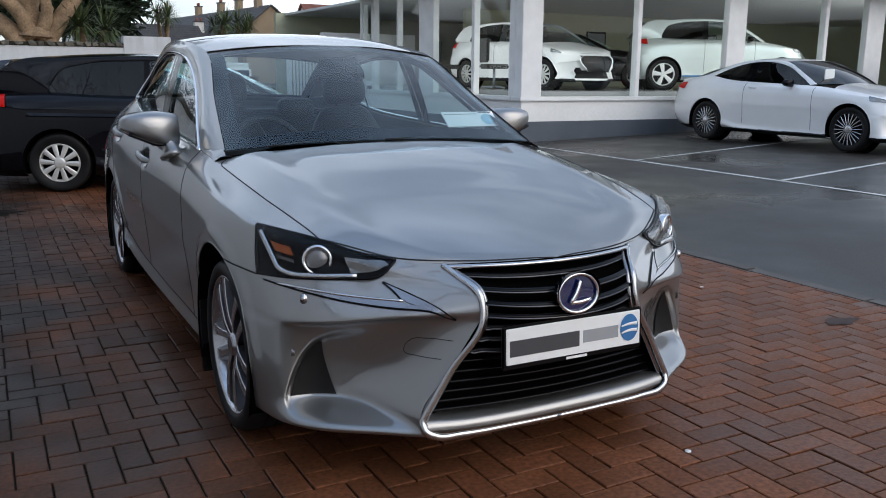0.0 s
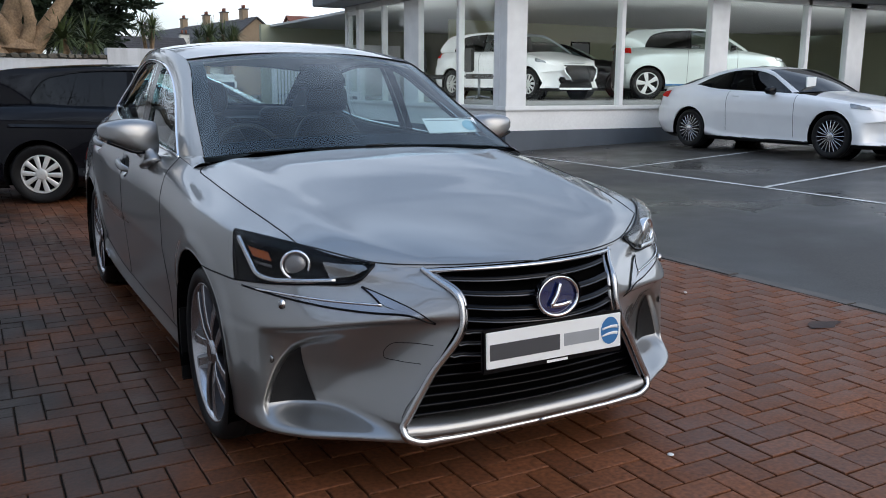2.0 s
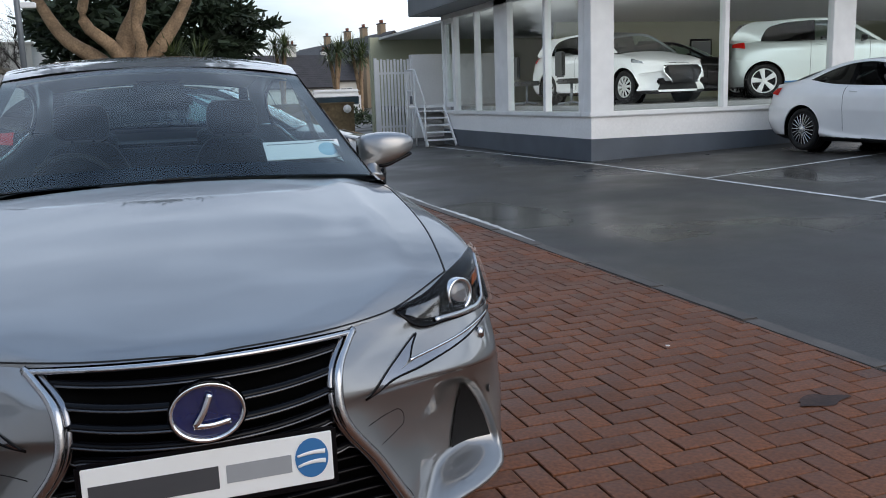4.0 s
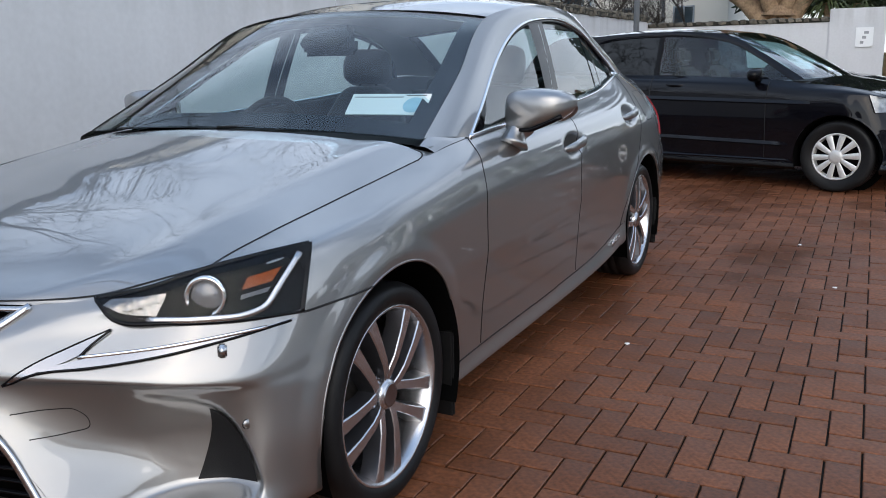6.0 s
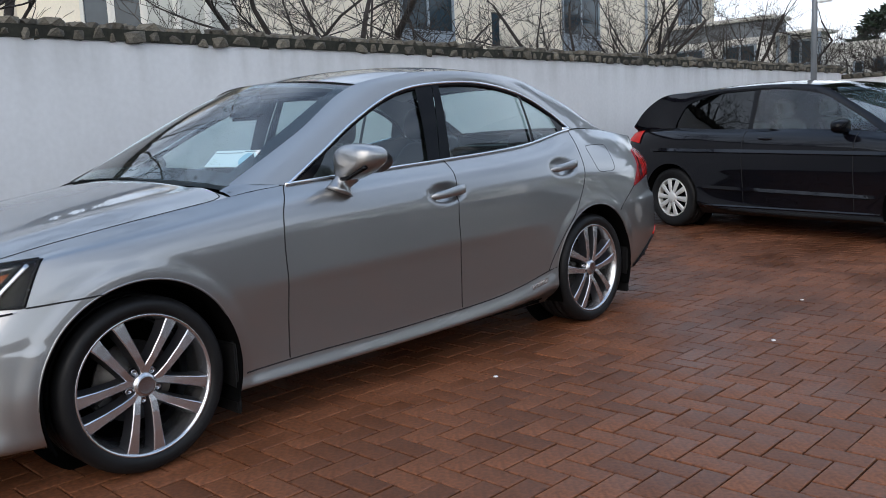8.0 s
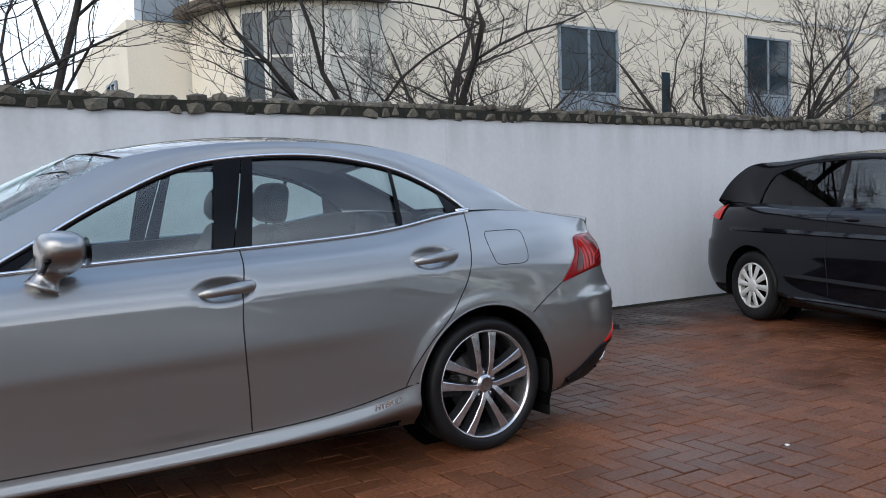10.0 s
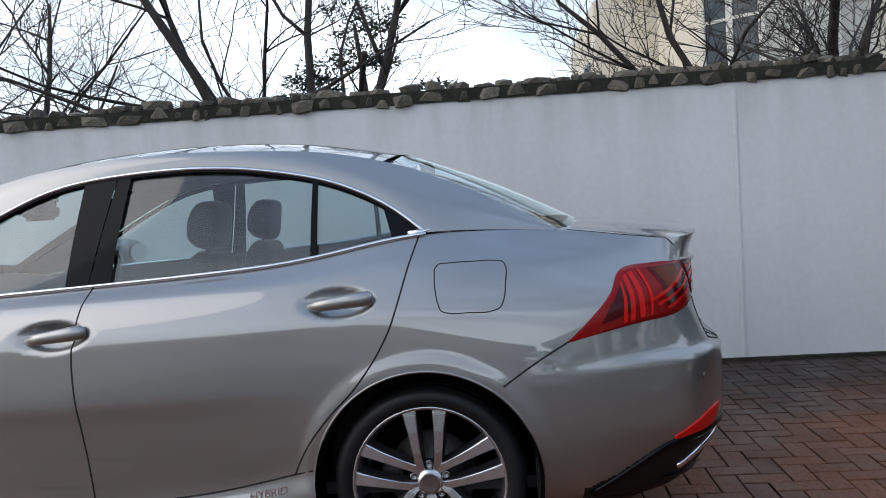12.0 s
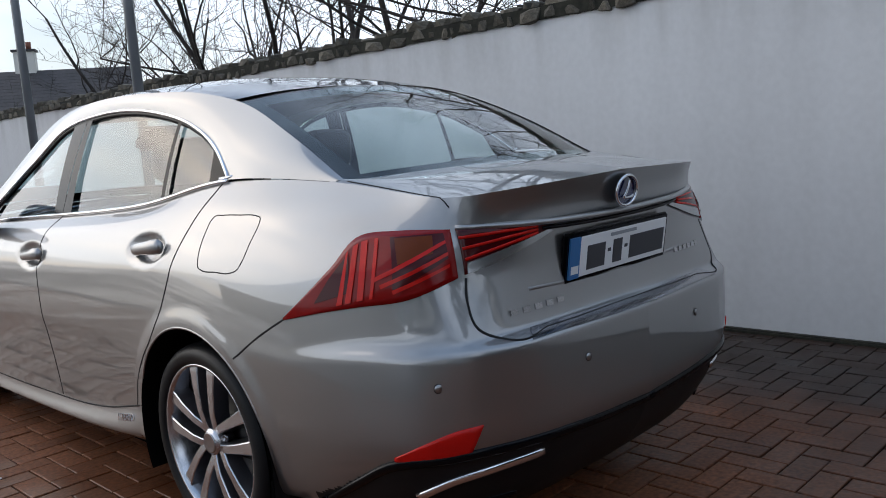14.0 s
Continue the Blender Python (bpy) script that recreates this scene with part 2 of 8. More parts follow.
def darker_beside_wall(m, edge, reach, stain):
    """Blends the paving towards the dark colour given as stain, in a ragged strip along the white wall."""
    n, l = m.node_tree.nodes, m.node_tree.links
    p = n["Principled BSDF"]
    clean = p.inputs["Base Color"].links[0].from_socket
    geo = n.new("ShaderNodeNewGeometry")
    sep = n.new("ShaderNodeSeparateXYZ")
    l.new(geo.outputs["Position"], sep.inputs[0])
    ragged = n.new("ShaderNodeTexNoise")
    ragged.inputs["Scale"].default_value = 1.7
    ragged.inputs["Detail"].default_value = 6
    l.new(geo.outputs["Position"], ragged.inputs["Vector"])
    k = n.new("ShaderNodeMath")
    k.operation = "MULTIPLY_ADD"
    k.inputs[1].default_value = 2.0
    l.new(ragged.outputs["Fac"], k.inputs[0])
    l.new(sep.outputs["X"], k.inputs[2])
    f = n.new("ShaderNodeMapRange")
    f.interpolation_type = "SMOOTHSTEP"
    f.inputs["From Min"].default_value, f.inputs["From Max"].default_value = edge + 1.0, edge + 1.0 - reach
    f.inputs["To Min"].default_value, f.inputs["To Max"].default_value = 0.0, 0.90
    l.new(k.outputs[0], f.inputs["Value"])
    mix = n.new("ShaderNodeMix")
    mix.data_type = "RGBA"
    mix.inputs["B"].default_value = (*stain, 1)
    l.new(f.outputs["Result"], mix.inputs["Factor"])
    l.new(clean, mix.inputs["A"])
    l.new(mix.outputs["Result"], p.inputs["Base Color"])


darker_beside_wall(BRICK, -.45, 1.3, (.014, .012, .010))


def streaked(m, top, depth, grime):
    """Rain streaks of grime that run down a rendered wall from its coping."""
    n, l = m.node_tree.nodes, m.node_tree.links
    p = n["Principled BSDF"]
    clean = p.inputs["Base Color"].links[0].from_socket
    geo = n.new("ShaderNodeNewGeometry")
    runs = n.new("ShaderNodeMapping")
    runs.inputs["Scale"].default_value = (5, 5, .55)
    l.new(geo.outputs["Position"], runs.inputs["Vector"])
    noise = n.new("ShaderNodeTexNoise")
    noise.inputs["Scale"].default_value = 1.0
    noise.inputs["Detail"].default_value = 7
    l.new(runs.outputs["Vector"], noise.inputs["Vector"])
    sep = n.new("ShaderNodeSeparateXYZ")
    l.new(geo.outputs["Position"], sep.inputs[0])
    high = n.new("ShaderNodeMapRange")
    high.inputs["From Min"].default_value, high.inputs["From Max"].default_value = top - depth, top
    high.inputs["To Min"].default_value, high.inputs["To Max"].default_value = .06, .30
    l.new(sep.outputs["Z"], high.inputs["Value"])
    wide = n.new("ShaderNodeMapRange")
    wide.inputs["From Min"].default_value, wide.inputs["From Max"].default_value = .42, .68
    l.new(noise.outputs["Fac"], wide.inputs["Value"])
    k = n.new("ShaderNodeMath")
    k.operation = "MULTIPLY"
    l.new(high.outputs["Result"], k.inputs[0])
    l.new(wide.outputs["Result"], k.inputs[1])
    mix = n.new("ShaderNodeMix")
    mix.data_type = "RGBA"
    mix.inputs["B"].default_value = (*grime, 1)
    l.new(k.outputs[0], mix.inputs["Factor"])
    l.new(clean, mix.inputs["A"])
    l.new(mix.outputs["Result"], p.inputs["Base Color"])


streaked(RENDER_WHITE, 1.9, .35, (.20, .20, .18))

# ---- building tools ----


def mesh_from(name, verts, faces, mat, smooth=True, normals=None, mats=None, index=None):
    me = bpy.data.meshes.new(name)
    me.from_pydata([tuple(map(float, v)) for v in verts], [], [tuple(map(int, f)) for f in faces])
    for m in (mats or [mat]):
        me.materials.append(m)
    if index is not None:
        me.polygons.foreach_set("material_index", index)
    me.polygons.foreach_set("use_smooth", [smooth] * len(me.polygons))
    if normals is not None:
        me.normals_split_custom_set_from_vertices([tuple(map(float, n)) for n in normals])
    me.update()
    return me


def put(name, me, parent=None, label="", m=None):
    ob = new(name, me)
    ob.parent = parent
    if m is not None:
        ob.matrix_basis = m
    if label:
        tagged(ob, label)
    return ob


def part(name, bm, mat, parent=None, label="", smooth=False, m=None):
    """Links a bmesh as one mesh object under a thing or a part."""
    bmesh.ops.recalc_face_normals(bm, faces=bm.faces)
    me = bpy.data.meshes.new(name)
    bm.to_mesh(me)
    bm.free()
    me.materials.append(mat)
    me.polygons.foreach_set("use_smooth", [smooth] * len(me.polygons))
    return put(name, me, parent, label, m)


def thing(name, label, category, m=None, group="", kind=""):
    ob = new(name)
    if m is not None:
        ob.matrix_basis = m
    return tagged(ob, label, category, group, kind)


def add_box(bm, x0, x1, y0, y1, z0, z1, bevel=0.0, m=None):
    r = bmesh.ops.create_cube(bm, size=1)
    vs = r["verts"]
    for v in vs:
        v.co = Vector(((x0 + x1) / 2 + v.co.x * (x1 - x0), (y0 + y1) / 2 + v.co.y * (y1 - y0), (z0 + z1) / 2 + v.co.z * (z1 - z0)))
    if bevel:
        es = list({e for v in vs for e in v.link_edges})
        out = bmesh.ops.bevel(bm, geom=es, offset=bevel, segments=2, affect="EDGES", clamp_overlap=True)
        vs = list({v for f in out["faces"] for v in f.verts} | {v for v in vs if v.is_valid})
    if m is not None:
        bmesh.ops.transform(bm, matrix=m, verts=vs)
    return vs


def box(name, x0, x1, y0, y1, z0, z1, mat, parent=None, label="", bevel=0.0, m=None):
    bm = bmesh.new()
    add_box(bm, x0, x1, y0, y1, z0, z1, bevel)
    return part(name, bm, mat, parent, label, m=m)


def hermite(keys, values, q):
    """Smooth curve through values at keys (slopes by neighbours), sampled at q. values: (n, k)."""
    keys, values, q = np.asarray(keys, float), np.asarray(values, float), np.asarray(q, float)
    h = np.diff(keys)
    d = np.diff(values, axis=0) / h[:, None]
    s = np.empty_like(values)
    s[0], s[-1] = d[0], d[-1]
    s[1:-1] = (d[:-1] * h[1:, None] + d[1:] * h[:-1, None]) / (h[:-1] + h[1:])[:, None]
    i = np.clip(np.searchsorted(keys, q, side="right") - 1, 0, len(h) - 1)
    t = ((q - keys[i]) / h[i])[:, None]
    hh = h[i][:, None]
    return ((2 * t**3 - 3 * t**2 + 1) * values[i] + (t**3 - 2 * t**2 + t) * hh * s[i]
            + (-2 * t**3 + 3 * t**2) * values[i + 1] + (t**3 - t**2) * hh * s[i + 1])


def smooth_line(points, n):
    """n points along a smooth curve through the given ones."""
    p = np.asarray(points, float)
    k = np.concatenate([[0], np.cumsum(np.linalg.norm(np.diff(p, axis=0), axis=1))])
    return hermite(k, p, np.linspace(0, k[-1], n))


def grid_faces(rows, cols, flip=False):
    f = []
    for i in range(rows - 1):
        for j in range(cols - 1):
            a = i * cols + j
            q = (a, a + 1, a + cols + 1, a + cols)
            f.append(q[::-1] if flip else q)
    return f


def tube_data(line, radius, sides=8, flat=1.0, up=(0, 0, 1), closed=False):
    """Vertices and faces of a tube along a line; radius may be one number or one per point; flat squeezes it along up."""
    p = np.asarray(line, float)
    n = len(p)
    r = np.broadcast_to(radius, (n,)) if np.ndim(radius) <= 1 else radius
    t = np.gradient(p, axis=0)
    if closed:
        t = np.roll(p, -1, 0) - np.roll(p, 1, 0)
    t /= np.linalg.norm(t, axis=1)[:, None] + 1e-9
    upv = np.asarray(up, float)
    s = np.cross(t, upv)
    bad = np.linalg.norm(s, axis=1) < 0.05
    s[bad] = np.cross(t[bad], (1, 0.1, 0))
    s /= np.linalg.norm(s, axis=1)[:, None]
    w = np.cross(s, t)
    a = np.arange(sides) / sides * 2 * np.pi
    v = (p[:, None] + r[:, None, None] * (np.cos(a)[None, :, None] * s[:, None] + flat * np.sin(a)[None, :, None] * w[:, None])).reshape(-1, 3)
    f = []
    for i in range(n if closed else n - 1):
        k = (i + 1) % n
        for j in range(sides):
            b = (j + 1) % sides
            f.append((i * sides + j, i * sides + b, k * sides + b, k * sides + j))
    if not closed:
        f.append(tuple(range(sides))[::-1])
        f.append(tuple((n - 1) * sides + j for j in range(sides)))
    return v, f


def tube(name, line, radius, mat, parent=None, label="", sides=8, flat=1.0, up=(0, 0, 1), closed=False):
    v, f = tube_data(line, radius, sides, flat, up, closed)
    return put(name, mesh_from(name, v, f, mat), parent, label)


def lathe_data(profile, n=48, axis="x"):
    """Turns (radius, along) pairs round the x axis."""
    v, f = [], []
    for k in range(n):
        a = 2 * math.pi * k / n
        for r, x in profile:
            v.append((x, r * math.cos(a), r * math.sin(a)))
    m = len(profile)
    for k in range(n):
        b = (k + 1) % n
        for j in range(m - 1):
            f.append((k * m + j, k * m + j + 1, b * m + j + 1, b * m + j))
    return v, f


def joined(*sets):
    v, f = [], []
    for a, b in sets:
        o = len(v)
        v.extend(map(tuple, a))
        f.extend(tuple(i + o for i in q) for q in b)
    return v, f


def disc_data(r, x, n=32, centre=(0, 0)):
    return ([(x, centre[0] + r * math.cos(2 * math.pi * k / n), centre[1] + r * math.sin(2 * math.pi * k / n)) for k in range(n)], [tuple(range(n))])


def mesh_of(name, data, mat, smooth=True):
    return mesh_from(name, data[0], data[1], mat, smooth)

# ---- the silver saloon: feature lines of one half, front (-y) to rear (+y), then lofted ----
from mathutils.bvhtree import BVHTree

STATIONS = range(17)
SHOULDER = ((.37, -2.105, .715), (.50, -2.035, .728), (.69, -1.885, .782), (.728, -1.70, .828), (.75, -1.55, .856), (.768, -1.35, .888),
            (.785, -1.02, .933), (.785, -.75, .965), (.777, 0, 1.0), (.757, .7, 1.032), (.742, 1.05, 1.065), (.713, 1.42, 1.132),
            (.636, 1.86, 1.112), (.622, 2.06, 1.085), (.60, 2.25, 1.062), (.45, 2.372, 1.072), (0, 2.412, 1.085))
CREST = ((.345, -2.14, .690), (.55, -2.035, .70), (.77, -1.86, .770), (.835, -1.71, .80), (.86, -1.55, .825), (.872, -1.35, .845),
         (.868, -1.02, .868), (.862, -.75, .895), (.855, 0, .93), (.845, .7, .962), (.832, 1.05, .985), (.80, 1.42, 1.025),
         (.757, 1.82, 1.025), (.70, 2.06, 1.012), (.625, 2.262, .985), (.42, 2.352, 1.0), (0, 2.385, 1.01))
SIDE = ((.30, -2.225, .632), (.53, -2.065, .655), (.72, -1.955, .662), (.852, -1.79, .665), (.895, -1.59, .685), (.908, -1.4, .735),
        (.900, -1.05, .748), (.893, -.75, .78), (.892, 0, .80), (.892, .7, .82), (.888, 1.05, .845), (.885, 1.4, .865),
        (.86, 1.8, .85), (.80, 2.06, .872), (.70, 2.262, .895), (.42, 2.352, .87), (0, 2.362, .86))
CREASE = ((.292, -2.245, .585), (.54, -2.125, .572), (.73, -2.015, .552), (.85, -1.87, .545), (.895, -1.66, .565), (.906, -1.4, .62),
          (.897, -1.05, .61), (.893, -.75, .625), (.894, 0, .64), (.894, .7, .66), (.893, 1.05, .68), (.900, 1.4, .72),
          (.885, 1.8, .70), (.832, 2.06, .715), (.725, 2.29, .72), (.56, 2.372, .715), (0, 2.385, .712))
BELOW = ((.305, -2.235, .555), (.55, -2.088, .546), (.722, -1.985, .528), (.853, -1.875, .505), (.898, -1.68, .505), (.904, -1.4, .56),
         (.889, -1.05, .52), (.884, -.75, .54), (.884, 0, .55), (.885, .7, .56), (.892, 1.05, .58), (.903, 1.4, .66),
         (.89, 1.8, .63), (.845, 2.08, .66), (.742, 2.315, .665), (.52, 2.43, .68), (0, 2.462, .68))
MIDDLE = ((.40, -2.215, .40), (.555, -2.038, .40), (.69, -1.955, .40), (.85, -1.895, .40), (.895, -1.72, .40), (.898, -1.4, .43),
          (.874, -1.05, .40), (.868, -.75, .40), (.87, 0, .41), (.874, .7, .43), (.888, 1.05, .48), (.902, 1.4, .50),
          (.886, 1.8, .48), (.842, 2.1, .48), (.74, 2.32, .48), (.48, 2.44, .48), (0, 2.468, .48))
SILL = ((.487, -2.205, .255), (.60, -2.030, .282), (.715, -1.962, .282), (.838, -1.915, .28), (.882, -1.76, .29), (.88, -1.4, .3),
        (.860, -1.05, .258), (.860, -.75, .268), (.861, 0, .275), (.866, .7, .315), (.882, 1.05, .385), (.888, 1.4, .38),
        (.872, 1.8, .345), (.815, 2.1, .345), (.705, 2.295, .355), (.44, 2.41, .36), (0, 2.435, .36))
LIP = ((.462, -2.222, .203), (.60, -2.14, .215), (.745, -2.05, .22), (.838, -1.94, .222), (.868, -1.78, .212), (.86, -1.4, .21),
       (.866, -1.05, .205), (.869, -.75, .210), (.873, 0, .212), (.882, .7, .238), (.889, 1.05, .295), (.86, 1.4, .27),
       (.85, 1.8, .25), (.765, 2.08, .245), (.64, 2.24, .235), (.4, 2.33, .23), (0, 2.35, .23))
UNDER = [(x * 0.86, y * 0.965, 0.165) for x, y, z in LIP]
LINES = np.array((SHOULDER, CREST, SIDE, CREASE, BELOW, MIDDLE, SILL, LIP, UNDER))
NU, NV = 24, 13


def limited(values, n):
    """Curve through rows of values without overshoot, n steps to a row."""
    v = np.asarray(values, float)
    d = np.diff(v, axis=0)
    s = np.zeros_like(v)
    s[0], s[-1] = d[0], d[-1]
    same = d[:-1] * d[1:] > 0
    s[1:-1] = np.where(same, 2 * d[:-1] * d[1:] / np.where(same, d[:-1] + d[1:], 1), 0)
    out = []
    for i in range(len(d)):
        for t in np.arange(n) / n:
            out.append((2 * t**3 - 3 * t**2 + 1) * v[i] + (t**3 - 2 * t**2 + t) * s[i] + (-2 * t**3 + 3 * t**2) * v[i + 1] + (t**3 - t**2) * s[i + 1])
    return np.array(out + [v[-1]])


U = np.linspace(0, 16, 16 * NU + 1)
fine_lines = np.array([hermite(STATIONS, row, U) for row in LINES])
kern = np.exp(-(np.arange(-30, 31) / 11.0) ** 2)
kern /= kern.sum()
soft_lines = np.array([[np.convolve(np.pad(fl[:, k], 30, mode="reflect", reflect_type="odd"), kern, "valid") for k in range(3)] for fl in fine_lines]).transpose(0, 2, 1)
ease = np.clip((U - 2.6) / .8, 0, 1) * np.clip((13.6 - U) / .8, 0, 1)
fine_lines = fine_lines + (soft_lines - fine_lines) * (ease * ease * (3 - 2 * ease))[None, :, None]
SKIN = limited(fine_lines, NV)                    # (rows, columns, 3)
# recess in each front corner: under a crest that bends down round the outside
zr_ = (.24, .299, .366, .431, .477, .503, .524, .542, .56)
xr_ = (.832, .831, .809, .778, .742, .69, .60, .48, .36)
gap_x = np.interp(SKIN[..., 2], zr_, xr_) - SKIN[..., 0]
gap_z = np.interp(SKIN[..., 0], xr_[::-1], zr_[::-1]) - SKIN[..., 2]
gap = np.where((gap_x > 0) & (gap_z > 0), gap_x * gap_z / np.maximum(np.hypot(gap_x, gap_z), 1e-4), 0)
step = np.clip(gap / .022, 0, 1)
shelf = np.clip((SKIN[..., 2] - .236) / .050, 0, 1)
outer = np.clip((SKIN[..., 0] - .58) / .13, 0, 1)
inner = np.clip((SKIN[..., 0] - np.interp(SKIN[..., 2], (.255, .40, .555), (.487, .40, .305))) / .13, 0, 1)
for q in (step, outer, inner):
    q *= q * (3 - 2 * q)
under = np.clip(gap_z / .20, 0, 1)
SKIN[..., 1] += (.018 * under * inner + .020 * outer) * step * shelf * (SKIN[..., 1] < -1.7)
HANDLES = ((.165, .862), (1.13, .925))             # y and z of the two door handles
for hy, hz in HANDLES:
    q = ((SKIN[..., 1] - hy) / .128) ** 2 + ((SKIN[..., 2] - hz) / .053) ** 2
    SKIN[..., 0] -= .032 * np.clip(1 - q, 0, 1) ** 1.1 * (U < 12)[None, :]
belt_y, belt_x, belt_z = fine_lines[0, 7 * NU:13 * NU, 1], fine_lines[0, 7 * NU:13 * NU, 0], fine_lines[0, 7 * NU:13 * NU, 2]
RAIL = smooth_line(((.738, -.93, .985), (.678, -.535, 1.178), (.610, -.143, 1.385), (.622, .1, 1.432), (.625, .4, 1.456), (.610, .8, 1.452),
                    (.582, 1.1, 1.425), (.558, 1.295, 1.381), (.588, 1.6, 1.258), (.614, 1.88, 1.112)), 90)
GLASS_TOP = smooth_line(((-.69, .968), (-.47, 1.088), (-.21, 1.230), (.10, 1.362), (.40, 1.402), (.85, 1.386), (1.14, 1.314), (1.31, 1.226), (1.42, 1.14)), 70)


def side_x(y, z):
    """Half-width of the window band at y and z."""
    xb, zb = np.interp(y, belt_y, belt_x), np.interp(y, belt_y, belt_z)
    xr, zr = np.interp(y, RAIL[:, 1], RAIL[:, 0]), np.interp(y, RAIL[:, 1], RAIL[:, 2])
    return xb + (xr - xb) * np.clip((z - zb) / np.maximum(zr - zb, 1e-3), 0, 1.05) + .012 * np.sin(np.pi * np.clip((z - zb) / np.maximum(zr - zb, 1e-3), 0, 1))


# wheel arches: circles in the side plane
ARCHES = ((-1.4, .322, .376), (1.4, .320, .374))
inside = np.zeros(SKIN.shape[:2], bool)
for ay, az, ar in ARCHES:
    dy, dz = SKIN[..., 1] - ay, SKIN[..., 2] - az
    r = np.hypot(dy, dz)
    near = (r < ar) & (SKIN[..., 0] > .6)
    swell = np.clip((ar + .075 - r) / .055, 0, 1) * np.clip((SKIN[..., 0] - .78) / .05, 0, 1) * np.clip((dz + .16) / .06, 0, 1)
    SKIN[..., 0] += .007 * swell * swell * (3 - 2 * swell)
    inside |= near
    k = np.where(near, ar / np.maximum(r, 1e-3), 1)
    SKIN[..., 1], SKIN[..., 2] = ay + dy * k, az + dz * k

HOOD_END = int(6.36 * NU)
hood_c = hermite((0, 1, 2, 3, 4, 5, 6, 6.4), ((-2.20, .722), (-2.13, .756), (-1.955, .811), (-1.75, .865), (-1.585, .900), (-1.38, .944), (-1.07, .996), (-.99, 1.007)), U[:HOOD_END])
s_ = np.linspace(0, 1, 25)[:, None]
edge = fine_lines[0, :HOOD_END]
ridge = .010 * np.exp(-((s_ - .80) / .09) ** 2) * np.clip(np.linspace(0, 1, HOOD_END) * 3, 0, 1)[None, :]
HOOD = np.stack([edge[None, :, 0] * s_, hood_c[None, :, 0] + (edge[:, 1] - hood_c[:, 0])[None] * s_**2.0,
                 hood_c[None, :, 1] + (edge[:, 2] - hood_c[:, 1])[None] * s_**2.3 + ridge], -1)

sx = np.linspace(-1, 1, 41)
wb = np.stack([.738 * sx, -.985 + .055 * sx**2, 1.014 - .029 * sx**2], -1)
wt = np.stack([.597 * sx, -.238 + .095 * sx**2, 1.430 - .047 * sx**2], -1)


def ruled(a, b, n, bulge):
    t = np.linspace(0, 1, n)[:, None, None]
    g = a[None] * (1 - t) + b[None] * t
    g = g + np.sin(np.pi * t) * np.asarray(bulge)[None, None]
    return g


SCREEN = ruled(wb, wt, 21, (0, -.012, .022))
rt = np.stack([.553 * sx, 1.31 - .015 * sx**2, 1.428 - .047 * sx**2], -1)
rb = np.stack([.612 * sx, 1.985 - .105 * sx**2, 1.125 - .013 * sx**2], -1)
BACKLIGHT = ruled(rt, rb, 19, (0, .008, .012))
for G_, y0, y1 in ((SCREEN, -.93, -.143), (BACKLIGHT, 1.295, 1.88)):    # the glass meets the roof rail at both sides
    yy = np.linspace(y0, y1, G_.shape[0])
    rail_e = np.stack([np.interp(yy, RAIL[:, 1], RAIL[:, 0]) - .004, yy, np.interp(yy, RAIL[:, 1], RAIL[:, 2]) - .003], -1)
    for k, side in ((0, -1), (-1, 1)):
        d = rail_e * (side, 1, 1) - G_[:, k]
        G_ += d[:, None] * (np.clip(sx * side, 0, 1)[None, :, None] ** 5)
ri = (RAIL[:, 1] > -.15) & (RAIL[:, 1] < 1.30)
rail_roof = RAIL[ri]
t_ = np.linspace(-1, 1, 33)
ry = np.linspace(0, 1, len(rail_roof))
zc = hermite((0, .25, .5, .75, 1), ((1.430,), (1.490,), (1.511,), (1.494,), (1.428,)), ry)[:, 0]
yc = np.linspace(-.238, 1.31, len(rail_roof))
ROOF = np.stack([rail_roof[None, :, 0] * t_[:, None], yc[None] + (rail_roof[:, 1] - yc)[None] * t_[:, None]**2,
                 zc[None] + (rail_roof[:, 2] - zc)[None] * np.abs(t_[:, None])**2.6], -1)

DK = slice(12 * NU, 16 * NU + 1)
de = fine_lines[0, DK]
ds = np.linspace(1, 0, de.shape[0])
dg = np.stack([.612 * ds, 1.985 - .105 * ds**2, 1.125 - .013 * ds**2], -1)
DECK = ruled(dg, de, 13, (0, 0, .006))


def vertex_normals(g, flip=False):
    a, b = np.gradient(g, axis=0), np.gradient(g, axis=1)
    n = np.cross(a, b)
    n /= np.linalg.norm(n, axis=-1)[..., None] + 1e-12
    return -n if flip else n


saloon = thing("silver_saloon_car", "silver metallic four-door saloon parked on red brick paving", "car")


